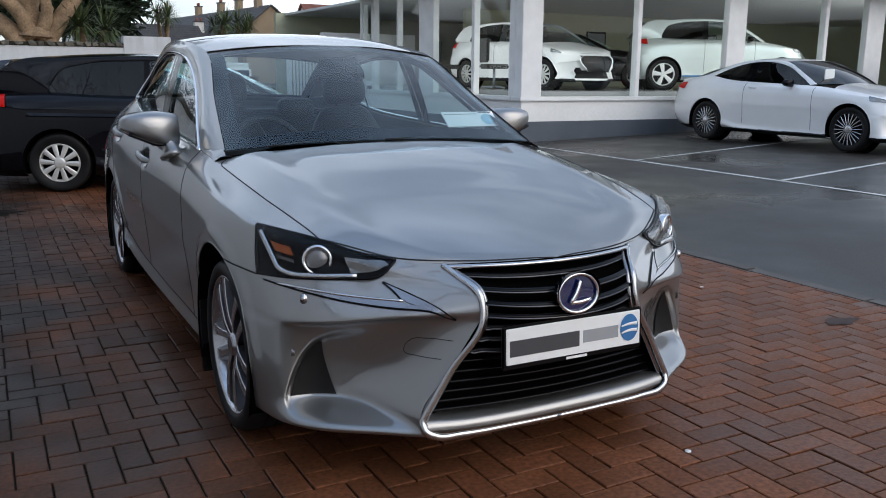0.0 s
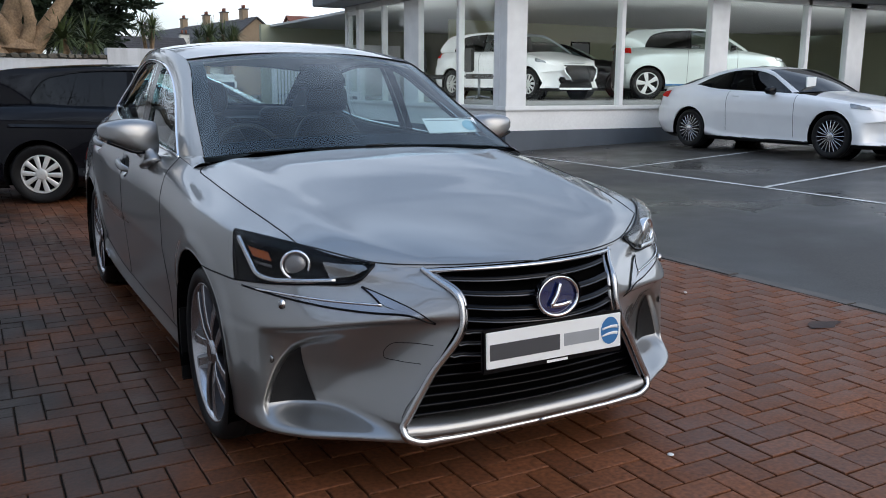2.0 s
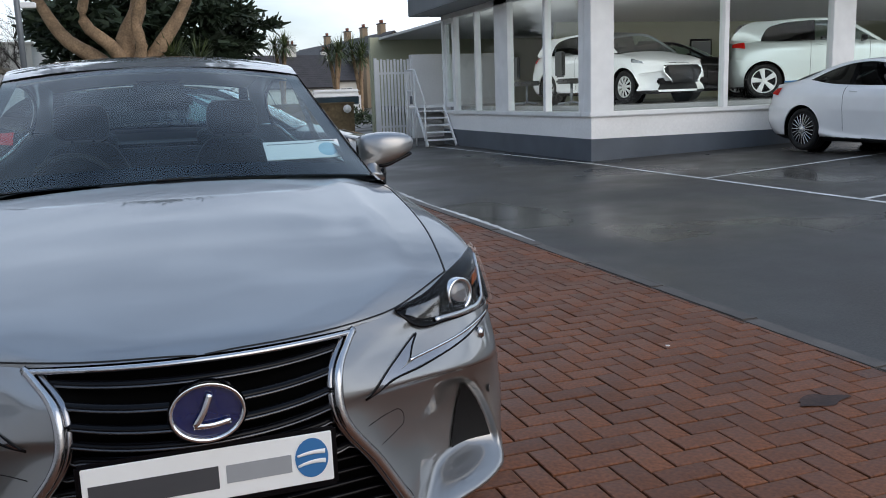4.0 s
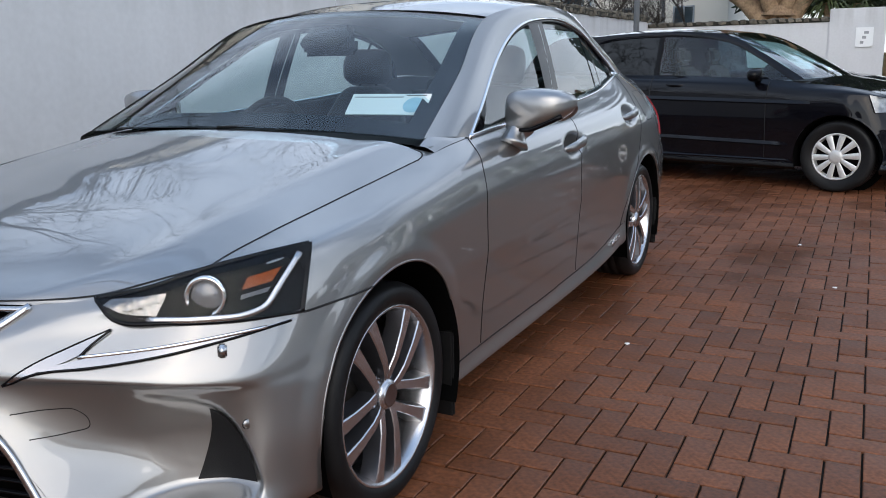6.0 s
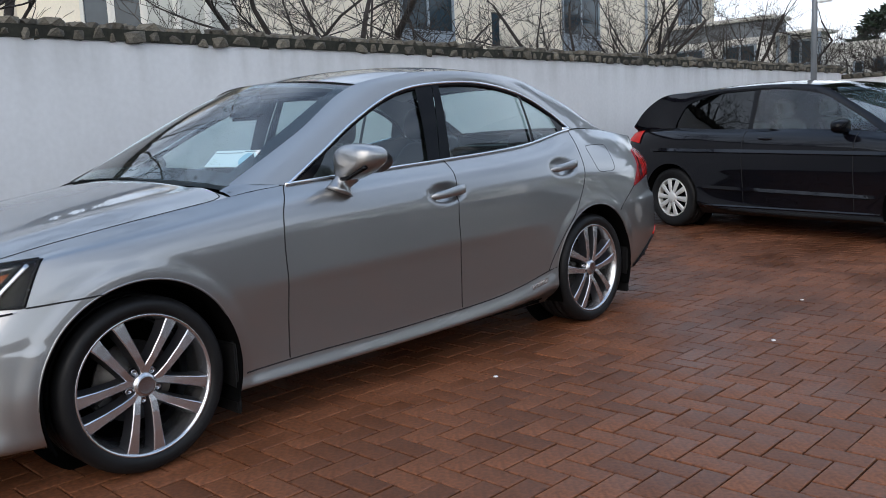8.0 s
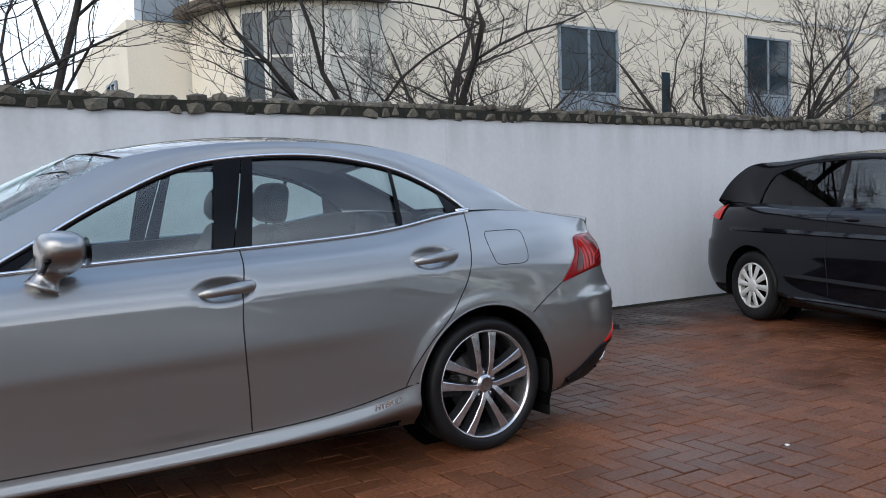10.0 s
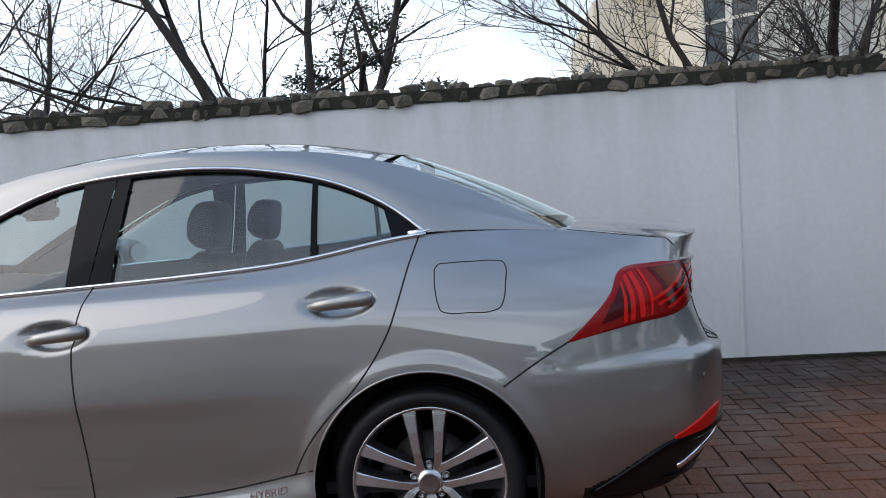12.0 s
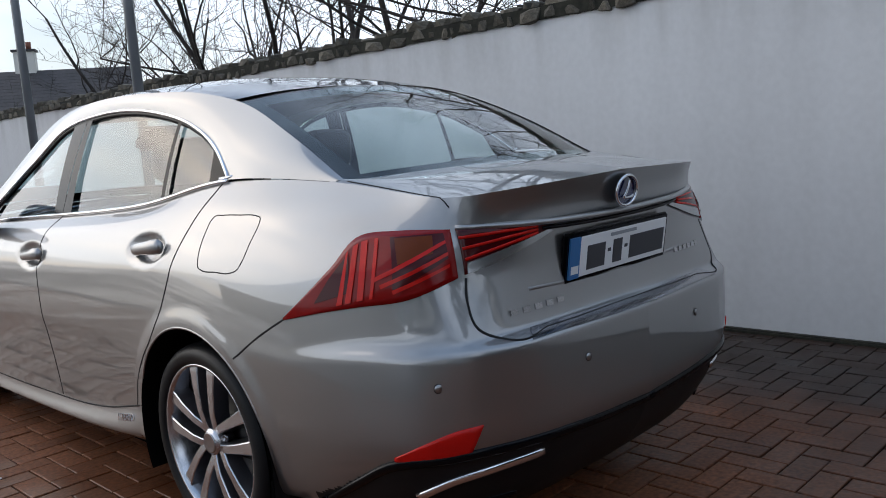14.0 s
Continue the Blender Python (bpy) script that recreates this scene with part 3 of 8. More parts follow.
def panel(name, g, keep=None, mat=SILVER, flip=False, label="", both=True, parent=None, out=None, soft=0):
    """Mesh of the kept cells of a grid, with the normals of the whole grid; mirrored too if both."""
    r, c = g.shape[:2]
    n = vertex_normals(g, flip)
    for _ in range(soft):
        pad = np.pad(n, ((0, 0), (1, 1), (0, 0)), mode="edge")
        n = (pad[:, :-2] + pad[:, 1:-1] + pad[:, 2:]) / 3
    n = (n / (np.linalg.norm(n, axis=-1)[..., None] + 1e-9)).reshape(-1, 3)
    v = g.reshape(-1, 3)
    if out is not None:
        sgn = np.sign(((v - np.asarray(out)) * n).sum(1).mean())
        if sgn < 0:
            n, flip = -n, not flip
    cells = np.array(grid_faces(r, c, not flip)).reshape(r - 1, c - 1, 4)
    f = cells.reshape(-1, 4) if keep is None else cells[keep]
    used, inv = np.unique(f, return_inverse=True)
    f = inv.reshape(-1, 4)
    obs = []
    for side in ((1, -1) if both else (1,)):
        w, m = v[used] * (side, 1, 1), n[used] * (side, 1, 1)
        obs.append(put(name, mesh_from(name, w, f if side > 0 else f[:, ::-1], mat, True, m), parent or saloon, label))
    return obs


# split the skin into panels by where each cell lies
cu = np.tile((U[:-1] + U[1:]) / 2, (SKIN.shape[0] - 1, 1))
cv = np.tile((np.arange(SKIN.shape[0] - 1)[:, None] + .5) / NV, (1, SKIN.shape[1] - 1))
mid = (SKIN[:-1, :-1] + SKIN[1:, :-1] + SKIN[:-1, 1:] + SKIN[1:, 1:]) / 4
cx, cy, cz = mid[..., 0], mid[..., 1], mid[..., 2]
solid = ~(inside[:-1, :-1] & inside[1:, :-1] & inside[:-1, 1:] & inside[1:, 1:])
b_line = np.interp(cz, (.2, .29, .79, 1.03), (.26, .26, .235, .27))
rear_line = np.interp(cz, (.36, .41, .55, .64, .81, 1.04, 1.15), (.96, .975, 1.08, 1.18, 1.29, 1.37, 1.37))
bump_line = np.interp(cy, (1.55, 1.64, 1.70, 1.89, 2.27), (.60, .63, .66, .775, .80))
front_b = (cv > 2) & (cy < -1.53)
sill = (cv > 6) & (cy > -1.1) & (cy < 1.1)
door_f = ~front_b & ~sill & (cy > -.765) & (cy < b_line)
door_r = ~front_b & ~sill & ~door_f & (cy >= b_line) & (cy < rear_line)
fender = ~front_b & ~sill & (cy <= -.765)
rear_b = ((cy > 1.55) & (cz < bump_line) & ((cx > .615) | (cz < .708)) & ~sill)
diffuser = rear_b & (cy > 1.9) & (cz < np.interp(cx, (0, .46, .68, .80, .82, .84), (.405, .424, .424, .40, .35, .25)))
rear_b &= ~diffuser
boot_b = (cu > 14.05) & ~rear_b & ~diffuser
quarter = ~(front_b | sill | door_f | door_r | fender | rear_b | boot_b | diffuser)
OUT = (0, 0, .5)
panel("front_bumper", SKIN, solid & front_b, out=OUT)
panel("front_wing", SKIN, solid & fender, out=OUT)
front_doors = panel("front_door", SKIN, solid & door_f, out=OUT)
rear_doors = panel("rear_door", SKIN, solid & door_r, out=OUT)
panel("side_sill", SKIN, solid & sill, out=OUT)
panel("quarter_panel", SKIN, solid & quarter, out=OUT)
panel("rear_bumper", SKIN, solid & rear_b, out=OUT)
panel("rear_diffuser", SKIN, solid & diffuser, mat=PLASTIC, out=OUT, label="black plastic lower rear bumper")
panel("boot_lid_face", SKIN, solid & boot_b, out=OUT)
panel("bonnet", HOOD, out=OUT)
wing_o = hermite(STATIONS, SHOULDER, np.linspace(6.30, 7.05, 14))
wing_i = smooth_line(((.746, -.975, .966), (.742, -.93, .982), (.772, -.69, .974)), 14)
panel("wing_top", ruled(wing_o, wing_i, 6, (0, 0, .004)), out=OUT)
panel("roof", ROOF, both=False, out=OUT)
panel("boot_lid", DECK, out=OUT)
screen = panel("windscreen", SCREEN, mat=GLASS, both=False, out=OUT, label="tinted laminated windscreen")[0]
backlight = panel("rear_window", BACKLIGHT, mat=GLASS, both=False, out=OUT, label="sloping tinted rear window")[0]

# pillars between side glass and roof rail
ys_c = np.linspace(1.42, 1.86, 24)
low = np.vstack([np.stack([side_x(GLASS_TOP[:, 0], GLASS_TOP[:, 1]), GLASS_TOP[:, 0], GLASS_TOP[:, 1]], -1),
                 hermite(STATIONS, SHOULDER, np.linspace(11.02, 12, 24))])
tt = np.concatenate([np.linspace(0, .80, 70), np.linspace(.81, 1, 24)])
ra = np.linspace(0, 1, len(RAIL))
up_line = np.stack([np.interp(tt, ra, RAIL[:, k]) for k in range(3)], -1)
panel("pillar_and_roof_rail", ruled(low, up_line, 9, (.006, 0, .004)), out=OUT, soft=30)

# closed shell for placing trim
every = []
for g in (SKIN, HOOD, DECK):
    for side in (1, -1):
        every.append((g.reshape(-1, 3) * (side, 1, 1), grid_faces(*g.shape[:2])))
shell_v, shell_f = joined(*every)
SHELL = BVHTree.FromPolygons([tuple(map(float, v)) for v in shell_v], shell_f)


def on_body(p, d, lift=0.0):
    """The place on the car's skin met by the ray from p + 2d back along d, lifted."""
    d = Vector(d).normalized()
    hit, nrm, _, _ = SHELL.ray_cast(Vector(p) + d * 1.2, -d, 2.4)
    if hit is None:
        hit, nrm, _, _ = SHELL.find_nearest(Vector(p))
    if nrm.dot(d) < 0:
        nrm = -nrm
    return hit + nrm * lift


def trim_line(name, points, d, radius, mat, n=40, both=True, flat=.5, lift=0.0, parent=None, label="", sides=6):
    """A thin strip laid along the skin through the given points seen along d."""
    for side in ((1, -1) if both else (1,)):
        p = smooth_line(points, n) * (side, 1, 1)
        dd = (d[0] * side, d[1], d[2])
        line = [on_body(q, dd, lift) for q in p]
        tube(name, line, radius, mat, parent or saloon, label, sides, flat, up=dd)


def trim_patch(name, top, bottom, d, lift, mat, n=24, m=8, both=True, parent=None, label="", smooth=True, thick=0.0):
    """A patch between two lines laid on the skin, lifted off it."""
    obs = []
    for side in ((1, -1) if both else (1,)):
        a, b = smooth_line(top, n) * (side, 1, 1), smooth_line(bottom, n) * (side, 1, 1)
        dd = (d[0] * side, d[1], d[2])
        g = ruled(a, b, m, (0, 0, 0))
        v = [on_body(q, dd, lift) for q in g.reshape(-1, 3)]
        f = grid_faces(m, n, flip=side < 0)
        if thick:
            w = [on_body(q, dd, lift - thick) for q in g.reshape(-1, 3)]
            o = len(v)
            v = v + w
            rim = [j for j in range(n)] + [i * n + n - 1 for i in range(1, m)] + [(m - 1) * n + j for j in range(n - 2, -1, -1)] + [i * n for i in range(m - 2, 0, -1)]
            for k in range(len(rim)):
                e, h = rim[k], rim[(k + 1) % len(rim)]
                f = f + [(e, e + o, h + o, h) if side > 0 else (h, h + o, e + o, e)]
        me = mesh_from(name, v, f, mat, smooth)
        obs.append(put(name, me, (parent[0 if side > 0 else 1] if isinstance(parent, (list, tuple)) else parent) or saloon, label))
    return obs


# shut lines
SIDE_D, FRONT_D, REAR_D, TOP_D = (1, 0, 0), (0, -1, 0), (0, 1, 0), (0, 0, 1)
W = .0032
trim_line("shut_line", ((.8, -.70, .965), (.88, -.765, .88), (.88, -.782, .54), (.88, -.78, .275)), SIDE_D, W, SEAM)
trim_line("shut_line", ((.8, .27, 1.01), (.88, .235, .79), (.88, .255, .4), (.88, .26, .29)), SIDE_D, W, SEAM)
trim_line("shut_line", ((.7, 1.405, 1.14), (.8, 1.37, 1.04), (.85, 1.29, .81), (.87, 1.18, .65), (.88, 1.08, .55), (.88, .99, .43), (.88, .96, .37)), SIDE_D, W, SEAM)
trim_line("shut_line", ((.88, -.99, .262), (.88, -.78, .268), (.88, 0, .275), (.88, .7, .315), (.88, 1.02, .38)), SIDE_D, W, SEAM)
trim_line("shut_line", ((.86, 1.89, .772), (.87, 1.76, .70), (.88, 1.66, .635)), SIDE_D, W, SEAM, 16)
trim_line("shut_line", ((.858, -1.77, .662), (.89, -1.62, .668), (.9, -1.52, .672)), (.9, -.4, 0), W, SEAM, 16)
trim_line("shut_line", ((.01, -2.2, .72), (.2, -2.165, .722), (.37, -2.10, .722), (.50, -2.03, .733), (.60, -1.96, .76), (.69, -1.885, .787)), (0, -.35, 1), W, SEAM, 30)
trim_line("shut_line", ((.69, -1.885, .787), (.722, -1.70, .828), (.744, -1.55, .856), (.762, -1.35, .888), (.778, -1.05, .93)), TOP_D, W, SEAM, 40)
trim_line("shut_line", ((.779, -1.05, .93), (.772, -1.01, .94), (.755, -.98, .96), (.71, -.965, .98)), TOP_D, W, SEAM, 12)
trim_line("shut_line", ((.80, 1.452, 1.012), (.80, 1.462, 1.026), (.80, 1.50, 1.030), (.80, 1.58, 1.031), (.79, 1.655, 1.029), (.79, 1.678, 1.024), (.80, 1.686, 1.008), (.82, 1.683, .96), (.84, 1.674, .905), (.84, 1.662, .884), (.84, 1.64, .876), (.84, 1.56, .874), (.83, 1.495, .876), (.83, 1.472, .884), (.83, 1.463, .905), (.82, 1.453, .96), (.80, 1.452, 1.012)), SIDE_D, .0022, SEAM, 70)
trim_line("shut_line", ((.622, 1.90, 1.11), (.612, 2.06, 1.09), (.608, 2.18, 1.075), (.600, 2.262, 1.03)), (.1, .3, 1), W, SEAM, 24)
trim_line("shut_line", ((.61, 2.25, .86), (.625, 2.30, .80), (.617, 2.36, .73), (.57, 2.38, .702), (.4, 2.39, .70), (0, 2.4, .70)), REAR_D, W * 1.3, SEAM, 50)
trim_line("shut_line", ((.375, -2.12, .492), (.44, -2.08, .495), (.475, -2.06, .490), (.492, -2.05, .465), (.492, -2.05, .445), (.46, -2.07, .436), (.41, -2.1, .434)), FRONT_D, .0014, SEAM, 40)
# rolled lips of the wheel arches
for ay, az, ar in ARCHES:
    trim_line("arch_lip", [(.9, ay + (ar + .002) * math.cos(t), az + (ar + .002) * math.sin(t)) for t in np.linspace(.02, math.pi - .02, 40)], SIDE_D, .0045, SILVER, 80, lift=-.002, flat=.8)

# ---- saloon: arches, floor, cabin ----
for ay, az, ar in ARCHES:
    for side in (1, -1):
        a = np.linspace(-.42, math.pi + .42, 60)
        rings = []
        for rr, xx in ((ar + .0, .897), (ar - .012, .885), (ar - .014, .80), (ar - .01, .62)):
            rings.append(np.stack([np.full_like(a, xx * side), ay + rr * np.cos(a), az + rr * np.sin(a)], -1))
        g = np.array(rings)
        put("wheel_arch_liner", mesh_from("wheel_arch_liner", g.reshape(-1, 3), grid_faces(4, 60), LINER), saloon, "black wheel arch liner")
        v, f = disc_data(ar, .60 * side, 40, (ay, az))
        put("wheel_arch_liner", mesh_from("wheel_arch_liner", v, f, LINER, False), saloon, "black wheel arch liner")
    for side in (1, -1):   # mud flap behind the wheel
        bm = bmesh.new()
        vs = add_box(bm, .70 * side - .0, .885 * side, ay + .335, ay + .352, .115, .40, .006)
        for vtx in bm.verts:
            vtx.co.y += (vtx.co.z - .26) * -.10
            if vtx.co.z > .3:
                vtx.co.y += .028
        part("mud_flap", bm, PLASTIC, saloon, "black rubber mud flap")

box("underbody", -.62, .62, -1.82, 2.1, .19, .30, LINER, saloon, "dark underbody", .02)
box("underbody", -.82, .82, -.98, .98, .18, .26, LINER, saloon, "dark underbody", .02)
box("floor_pan", -.80, .80, -.99, 1.9, .27, .31, CABIN, saloon, "dark cabin floor")
box("bulkhead", -.74, .74, -1.02, -.96, .3, .93, LINER, saloon, "black engine bulkhead", .01)
for side in (1, -1):
    g = np.stack([np.stack([np.full(30, 0) + (np.interp(np.linspace(-.95, 1.85, 30), belt_y, belt_x) - o) * side, np.linspace(-.95, 1.85, 30),
                            np.full(30, 0) + zz + (np.interp(np.linspace(-.95, 1.85, 30), belt_y, belt_z) if zz < .01 else 0)], -1) for o, zz in ((.012, -.004), (.07, -.006), (.09, .3))])
    put("door_card", mesh_from("door_card", g.reshape(-1, 3), grid_faces(3, 30), CABIN), saloon, "dark grey inner door trim")

# dashboard
dash = smooth_line(((0, -.86, .975), (0, -.62, .965), (0, -.48, .93), (0, -.43, .86), (0, -.46, .70), (0, -.55, .60)), 24)
dx = np.linspace(-.74, .74, 25)
g = np.array([[(x, p[1] - .05 * (abs(x) / .74) ** 2, p[2] - .02 * (abs(x) / .74) ** 3 + (.035 if i < 15 else 0) * math.exp(-((x + .37) / .18) ** 2)) for x in dx] for i, p in enumerate(dash)])
put("dashboard", mesh_from("dashboard", g.reshape(-1, 3), grid_faces(24, 25), CABIN), saloon, "dark grey soft dashboard")
box("centre_console", -.13, .13, -.5, .5, .3, .62, CABIN, saloon, "dark centre console", .03)
# steering wheel on the right-hand side
a = np.linspace(0, 2 * np.pi, 36, endpoint=False)
wheel_m = pose(-.37, -.30, .90, 68, 0, 0)
ring = [wheel_m @ Vector((.185 * math.cos(t), .185 * math.sin(t), 0)) for t in a]
steering = tube("steering_wheel", ring, .016, SEAT, saloon, "black leather steering wheel", closed=True)
for t in (0, math.pi, -math.pi / 2):
    tube("steering_spoke", [wheel_m @ Vector((r * math.cos(t), r * math.sin(t), -.01)) for r in (.04, .11, .18)], .018, CABIN, steering, flat=.5)
box("airbag_boss", -.06, .06, -.05, .05, -.03, .015, CABIN, steering, "", .02, wheel_m)


def padded(sections, n=28):
    """A padded form: rounded sections (height, half width, half thickness, y), stacked upwards and closed."""
    a = np.linspace(0, 2 * np.pi, n, endpoint=False)
    c, s = np.cos(a), np.sin(a)
    secs = hermite(np.arange(len(sections), dtype=float), np.array(sections, float), np.linspace(0, len(sections) - 1, 5 * len(sections)))
    v = [(w * abs(x) ** .45 * (1 if x > 0 else -1), y0 + t * abs(y) ** .6 * (1 if y > 0 else -1), z) for z, w, t, y0 in secs for x, y in zip(c, s)]
    k = len(secs)
    f = [(i * n + j, i * n + (j + 1) % n, (i + 1) * n + (j + 1) % n, (i + 1) * n + j) for i in range(k - 1) for j in range(n)]
    f += [tuple(range(n))[::-1], tuple(range((k - 1) * n, k * n))]
    return v, f


def seat(x, y, width, reclined, rear=False):
    w = width / 2
    cushion = padded(((.34, w * .9, .25, 0), (.40, w, .28, 0), (.48, w, .28, -.01), (.53, w * .95, .26, 0), (.54, w * .8, .2, 0)))
    put("seat_cushion", mesh_of("seat_cushion", cushion, SEAT), saloon, "black leather seat", pose(x, y, 0))
    m = pose(x, y + .25, .48, -reclined, 0, 0)
    if rear:
        back = padded(((0, w, .08, 0), (.2, w, .10, -.01), (.42, w * .98, .09, .01), (.53, w * .92, .075, .02), (.57, w * .80, .05, .02)))
    else:
        back = padded(((0, w, .09, 0), (.2, w * 1.02, .10, -.02), (.38, w * .98, .085, 0), (.52, w * .80, .07, .02), (.61, w * .60, .055, .02), (.64, w * .45, .035, .02)))
    put("seat_back", mesh_of("seat_back", back, SEAT), saloon, "black leather seat", m)
    z = .57 if rear else .655
    for hx in ((0,) if not rear else (-.36, .36)):
        head = padded(((z, .10, .04, 0), (z + .03, .128, .058, -.012), (z + .10, .132, .058, -.022), (z + .155, .118, .045, -.018), (z + .175, .085, .025, -.012)) if not rear else
                      ((z - .02, .12, .05, .01), (z + .02, .13, .055, .0), (z + .08, .125, .05, -.01), (z + .11, .09, .03, -.005)))
        hr = put("headrest", mesh_of("headrest", head, SEAT), saloon, "padded black headrest", m @ pose(hx, 0, 0))
        for o in (-.05, .05):
            tube("headrest_post", [(o, 0.012, z - .05), (o, 0.0, z + .03)], .006, DARK_CHROME, hr)


seat(.37, .12, .52, 16)
seat(-.37, .12, .52, 16)
seat(0, .98, 1.24, 22, True)
box("parcel_shelf", -.60, .60, 1.42, 1.93, 1.02, 1.045, CABIN, saloon, "dark parcel shelf", .01)
# headliner under the roof
v = ROOF.reshape(-1, 3) * (.97, 1, 1) - (0, 0, .03)
put("headliner", mesh_from("headliner", v, grid_faces(*ROOF.shape[:2]), HEADLINER), saloon, "pale cloth headliner")
bm = bmesh.new()
add_box(bm, -.13, .13, -.02, .02, -.04, .035, .018)
part("rear_view_mirror", bm, GLOSS_BLACK, saloon, "black interior mirror", True, pose(0, -.33, 1.29, -12, 0, 0))
bm = bmesh.new()
add_box(bm, -.10, .10, -.09, .05, -.025, .02, .015)
part("camera_cover", bm, GLOSS_BLACK, saloon, "black windscreen camera housing", True, pose(0, -.335, 1.338, 31, 0, 0))
# card on the dashboard behind the windscreen, with a round print
card = box("price_card", 0, .30, 0, .098, 0, .004, PAPER, saloon, "white printed card behind the windscreen", 0, pose(.362, -.800, 1.046, 42, 0, 4))
v = [(.248 + .038 * math.cos(t), .044 + .036 * math.sin(t), .0052) for t in np.linspace(0, 2 * np.pi, 24, endpoint=False)]
put("round_print", mesh_from("round_print", v, [tuple(range(24))], PALE_BLUE_PRINT, False), card, "pale blue round print")
box("print_bar", .012, .20, .080, .084, .0045, .0055, GREY_PRINT, card)
box("print_bar", .21, .285, .088, .092, .0045, .0055, DARK_PRINT, card)
# black ceramic borders of the glass
for nm, G_, w0, wt_, wb_ in (("windscreen_border", SCREEN, .055, .05, .075), ("rear_window_border", BACKLIGHT, .06, .05, .06)):
    rr, cc = G_.shape[:2]
    tq = np.linspace(0, 1, rr)[:, None]
    k = np.clip(np.maximum(np.abs(sx)[None] - (1 - w0 * 1.6), 0), 0, 1) + np.maximum(tq - (1 - wt_), 0) + np.maximum(wb_ - tq, 0)
    kc = (k[:-1, :-1] + k[1:, :-1] + k[:-1, 1:] + k[1:, 1:]) > 1e-6
    panel(nm, G_ - np.array((0, 0, .004)), kc, GLOSS_BLACK, both=False, out=OUT, label="black printed glass border", parent=screen if nm[0] == "w" else backlight)

# side glass, pillars trim and chrome
gt = GLASS_TOP
for side in (1, -1):
    yv = gt[:, 0]
    zb_ = np.interp(yv, belt_y, belt_z) - .01
    rows_ = []
    for t in np.linspace(0, 1, 12):
        z = zb_ + (gt[:, 1] - zb_) * t
        rows_.append(np.stack([(side_x(yv, z) - .018) * side, yv, z], -1))
    g = np.array(rows_)
    cells = np.array(grid_faces(12, len(yv), side < 0)).reshape(11, len(yv) - 1, 4)
    ym = (yv[:-1] + yv[1:]) / 2
    for nm, lo_, hi_, par in (("front_side_window", -9, .235, front_doors), ("rear_side_window", .235, 1.035, rear_doors), ("quarter_window", 1.035, 9, rear_doors)):
        f = cells[:, (ym > lo_) & (ym <= hi_)].reshape(-1, 4)
        used, inv = np.unique(f, return_inverse=True)
        put(nm, mesh_from(nm, g.reshape(-1, 3)[used], inv.reshape(-1, 4), SIDE_GLASS), par[0 if side > 0 else 1], "tinted side window")
    # dark pillar trim: quads between two leaning lines
    def pillar(name, y0b, y1b, y0t, y1t, lift, mat, zt=None):
        pts = []
        for t in np.linspace(0, 1, 12):
            row = []
            for s in np.linspace(0, 1, 4):
                y = (y0b + (y1b - y0b) * s) * (1 - t) + (y0t + (y1t - y0t) * s) * t
                zlo = np.interp(y, belt_y, belt_z)
                zhi = np.interp(y, gt[:, 0], gt[:, 1])
                z = zlo + (zhi - zlo) * t
                row.append(((side_x(y, z) + lift) * side, y, z))
            pts.append(row)
        g2 = np.array(pts)
        put(name, mesh_from(name, g2.reshape(-1, 3), grid_faces(12, 4, side < 0), mat), saloon, "gloss black window pillar")
    pillar("centre_pillar", .165, .245, .215, .335, -.004, GLOSS_BLACK)
    pillar("centre_pillar", .25, .325, .34, .385, -.004, GLOSS_BLACK)
    pillar("window_divider", 1.025, 1.05, 1.03, 1.05, -.004, GLOSS_BLACK)
    pillar("window_rear_trim", 1.31, 1.42, 1.27, 1.41, -.010, GLOSS_BLACK)
    pillar("window_front_trim", -.69, -.56, -.66, -.40, -.010, GLOSS_BLACK)
    top = np.stack([(side_x(gt[:, 0], gt[:, 1]) + .002) * side, gt[:, 0], gt[:, 1] - .006], -1)
    tube("window_seal", top - np.array((.006 * side, 0, .012)), .011, GLOSS_BLACK, saloon, "black rubber window seal", 6, .8, (1, 0, 0))
    yb = np.linspace(-.69, 1.42, 60)
    bot = np.stack([(np.interp(yb, belt_y, belt_x) + .003) * side, yb, np.interp(yb, belt_y, belt_z) + .004], -1)
    tube("window_chrome", np.vstack([top, bot[::-1]]), .0075, CHROME, saloon, "bright chrome window surround", 6, 1.0, (1, 0, 0), True)
    tail = smooth_line(((.700 * side, 1.36, 1.132), (.712 * side, 1.40, 1.135), (.704 * side, 1.44, 1.142)), 8)
    tube("window_chrome", tail, np.linspace(.012, .004, 8), CHROME, saloon, "bright chrome window surround", 6, .6, (1, 0, 0))

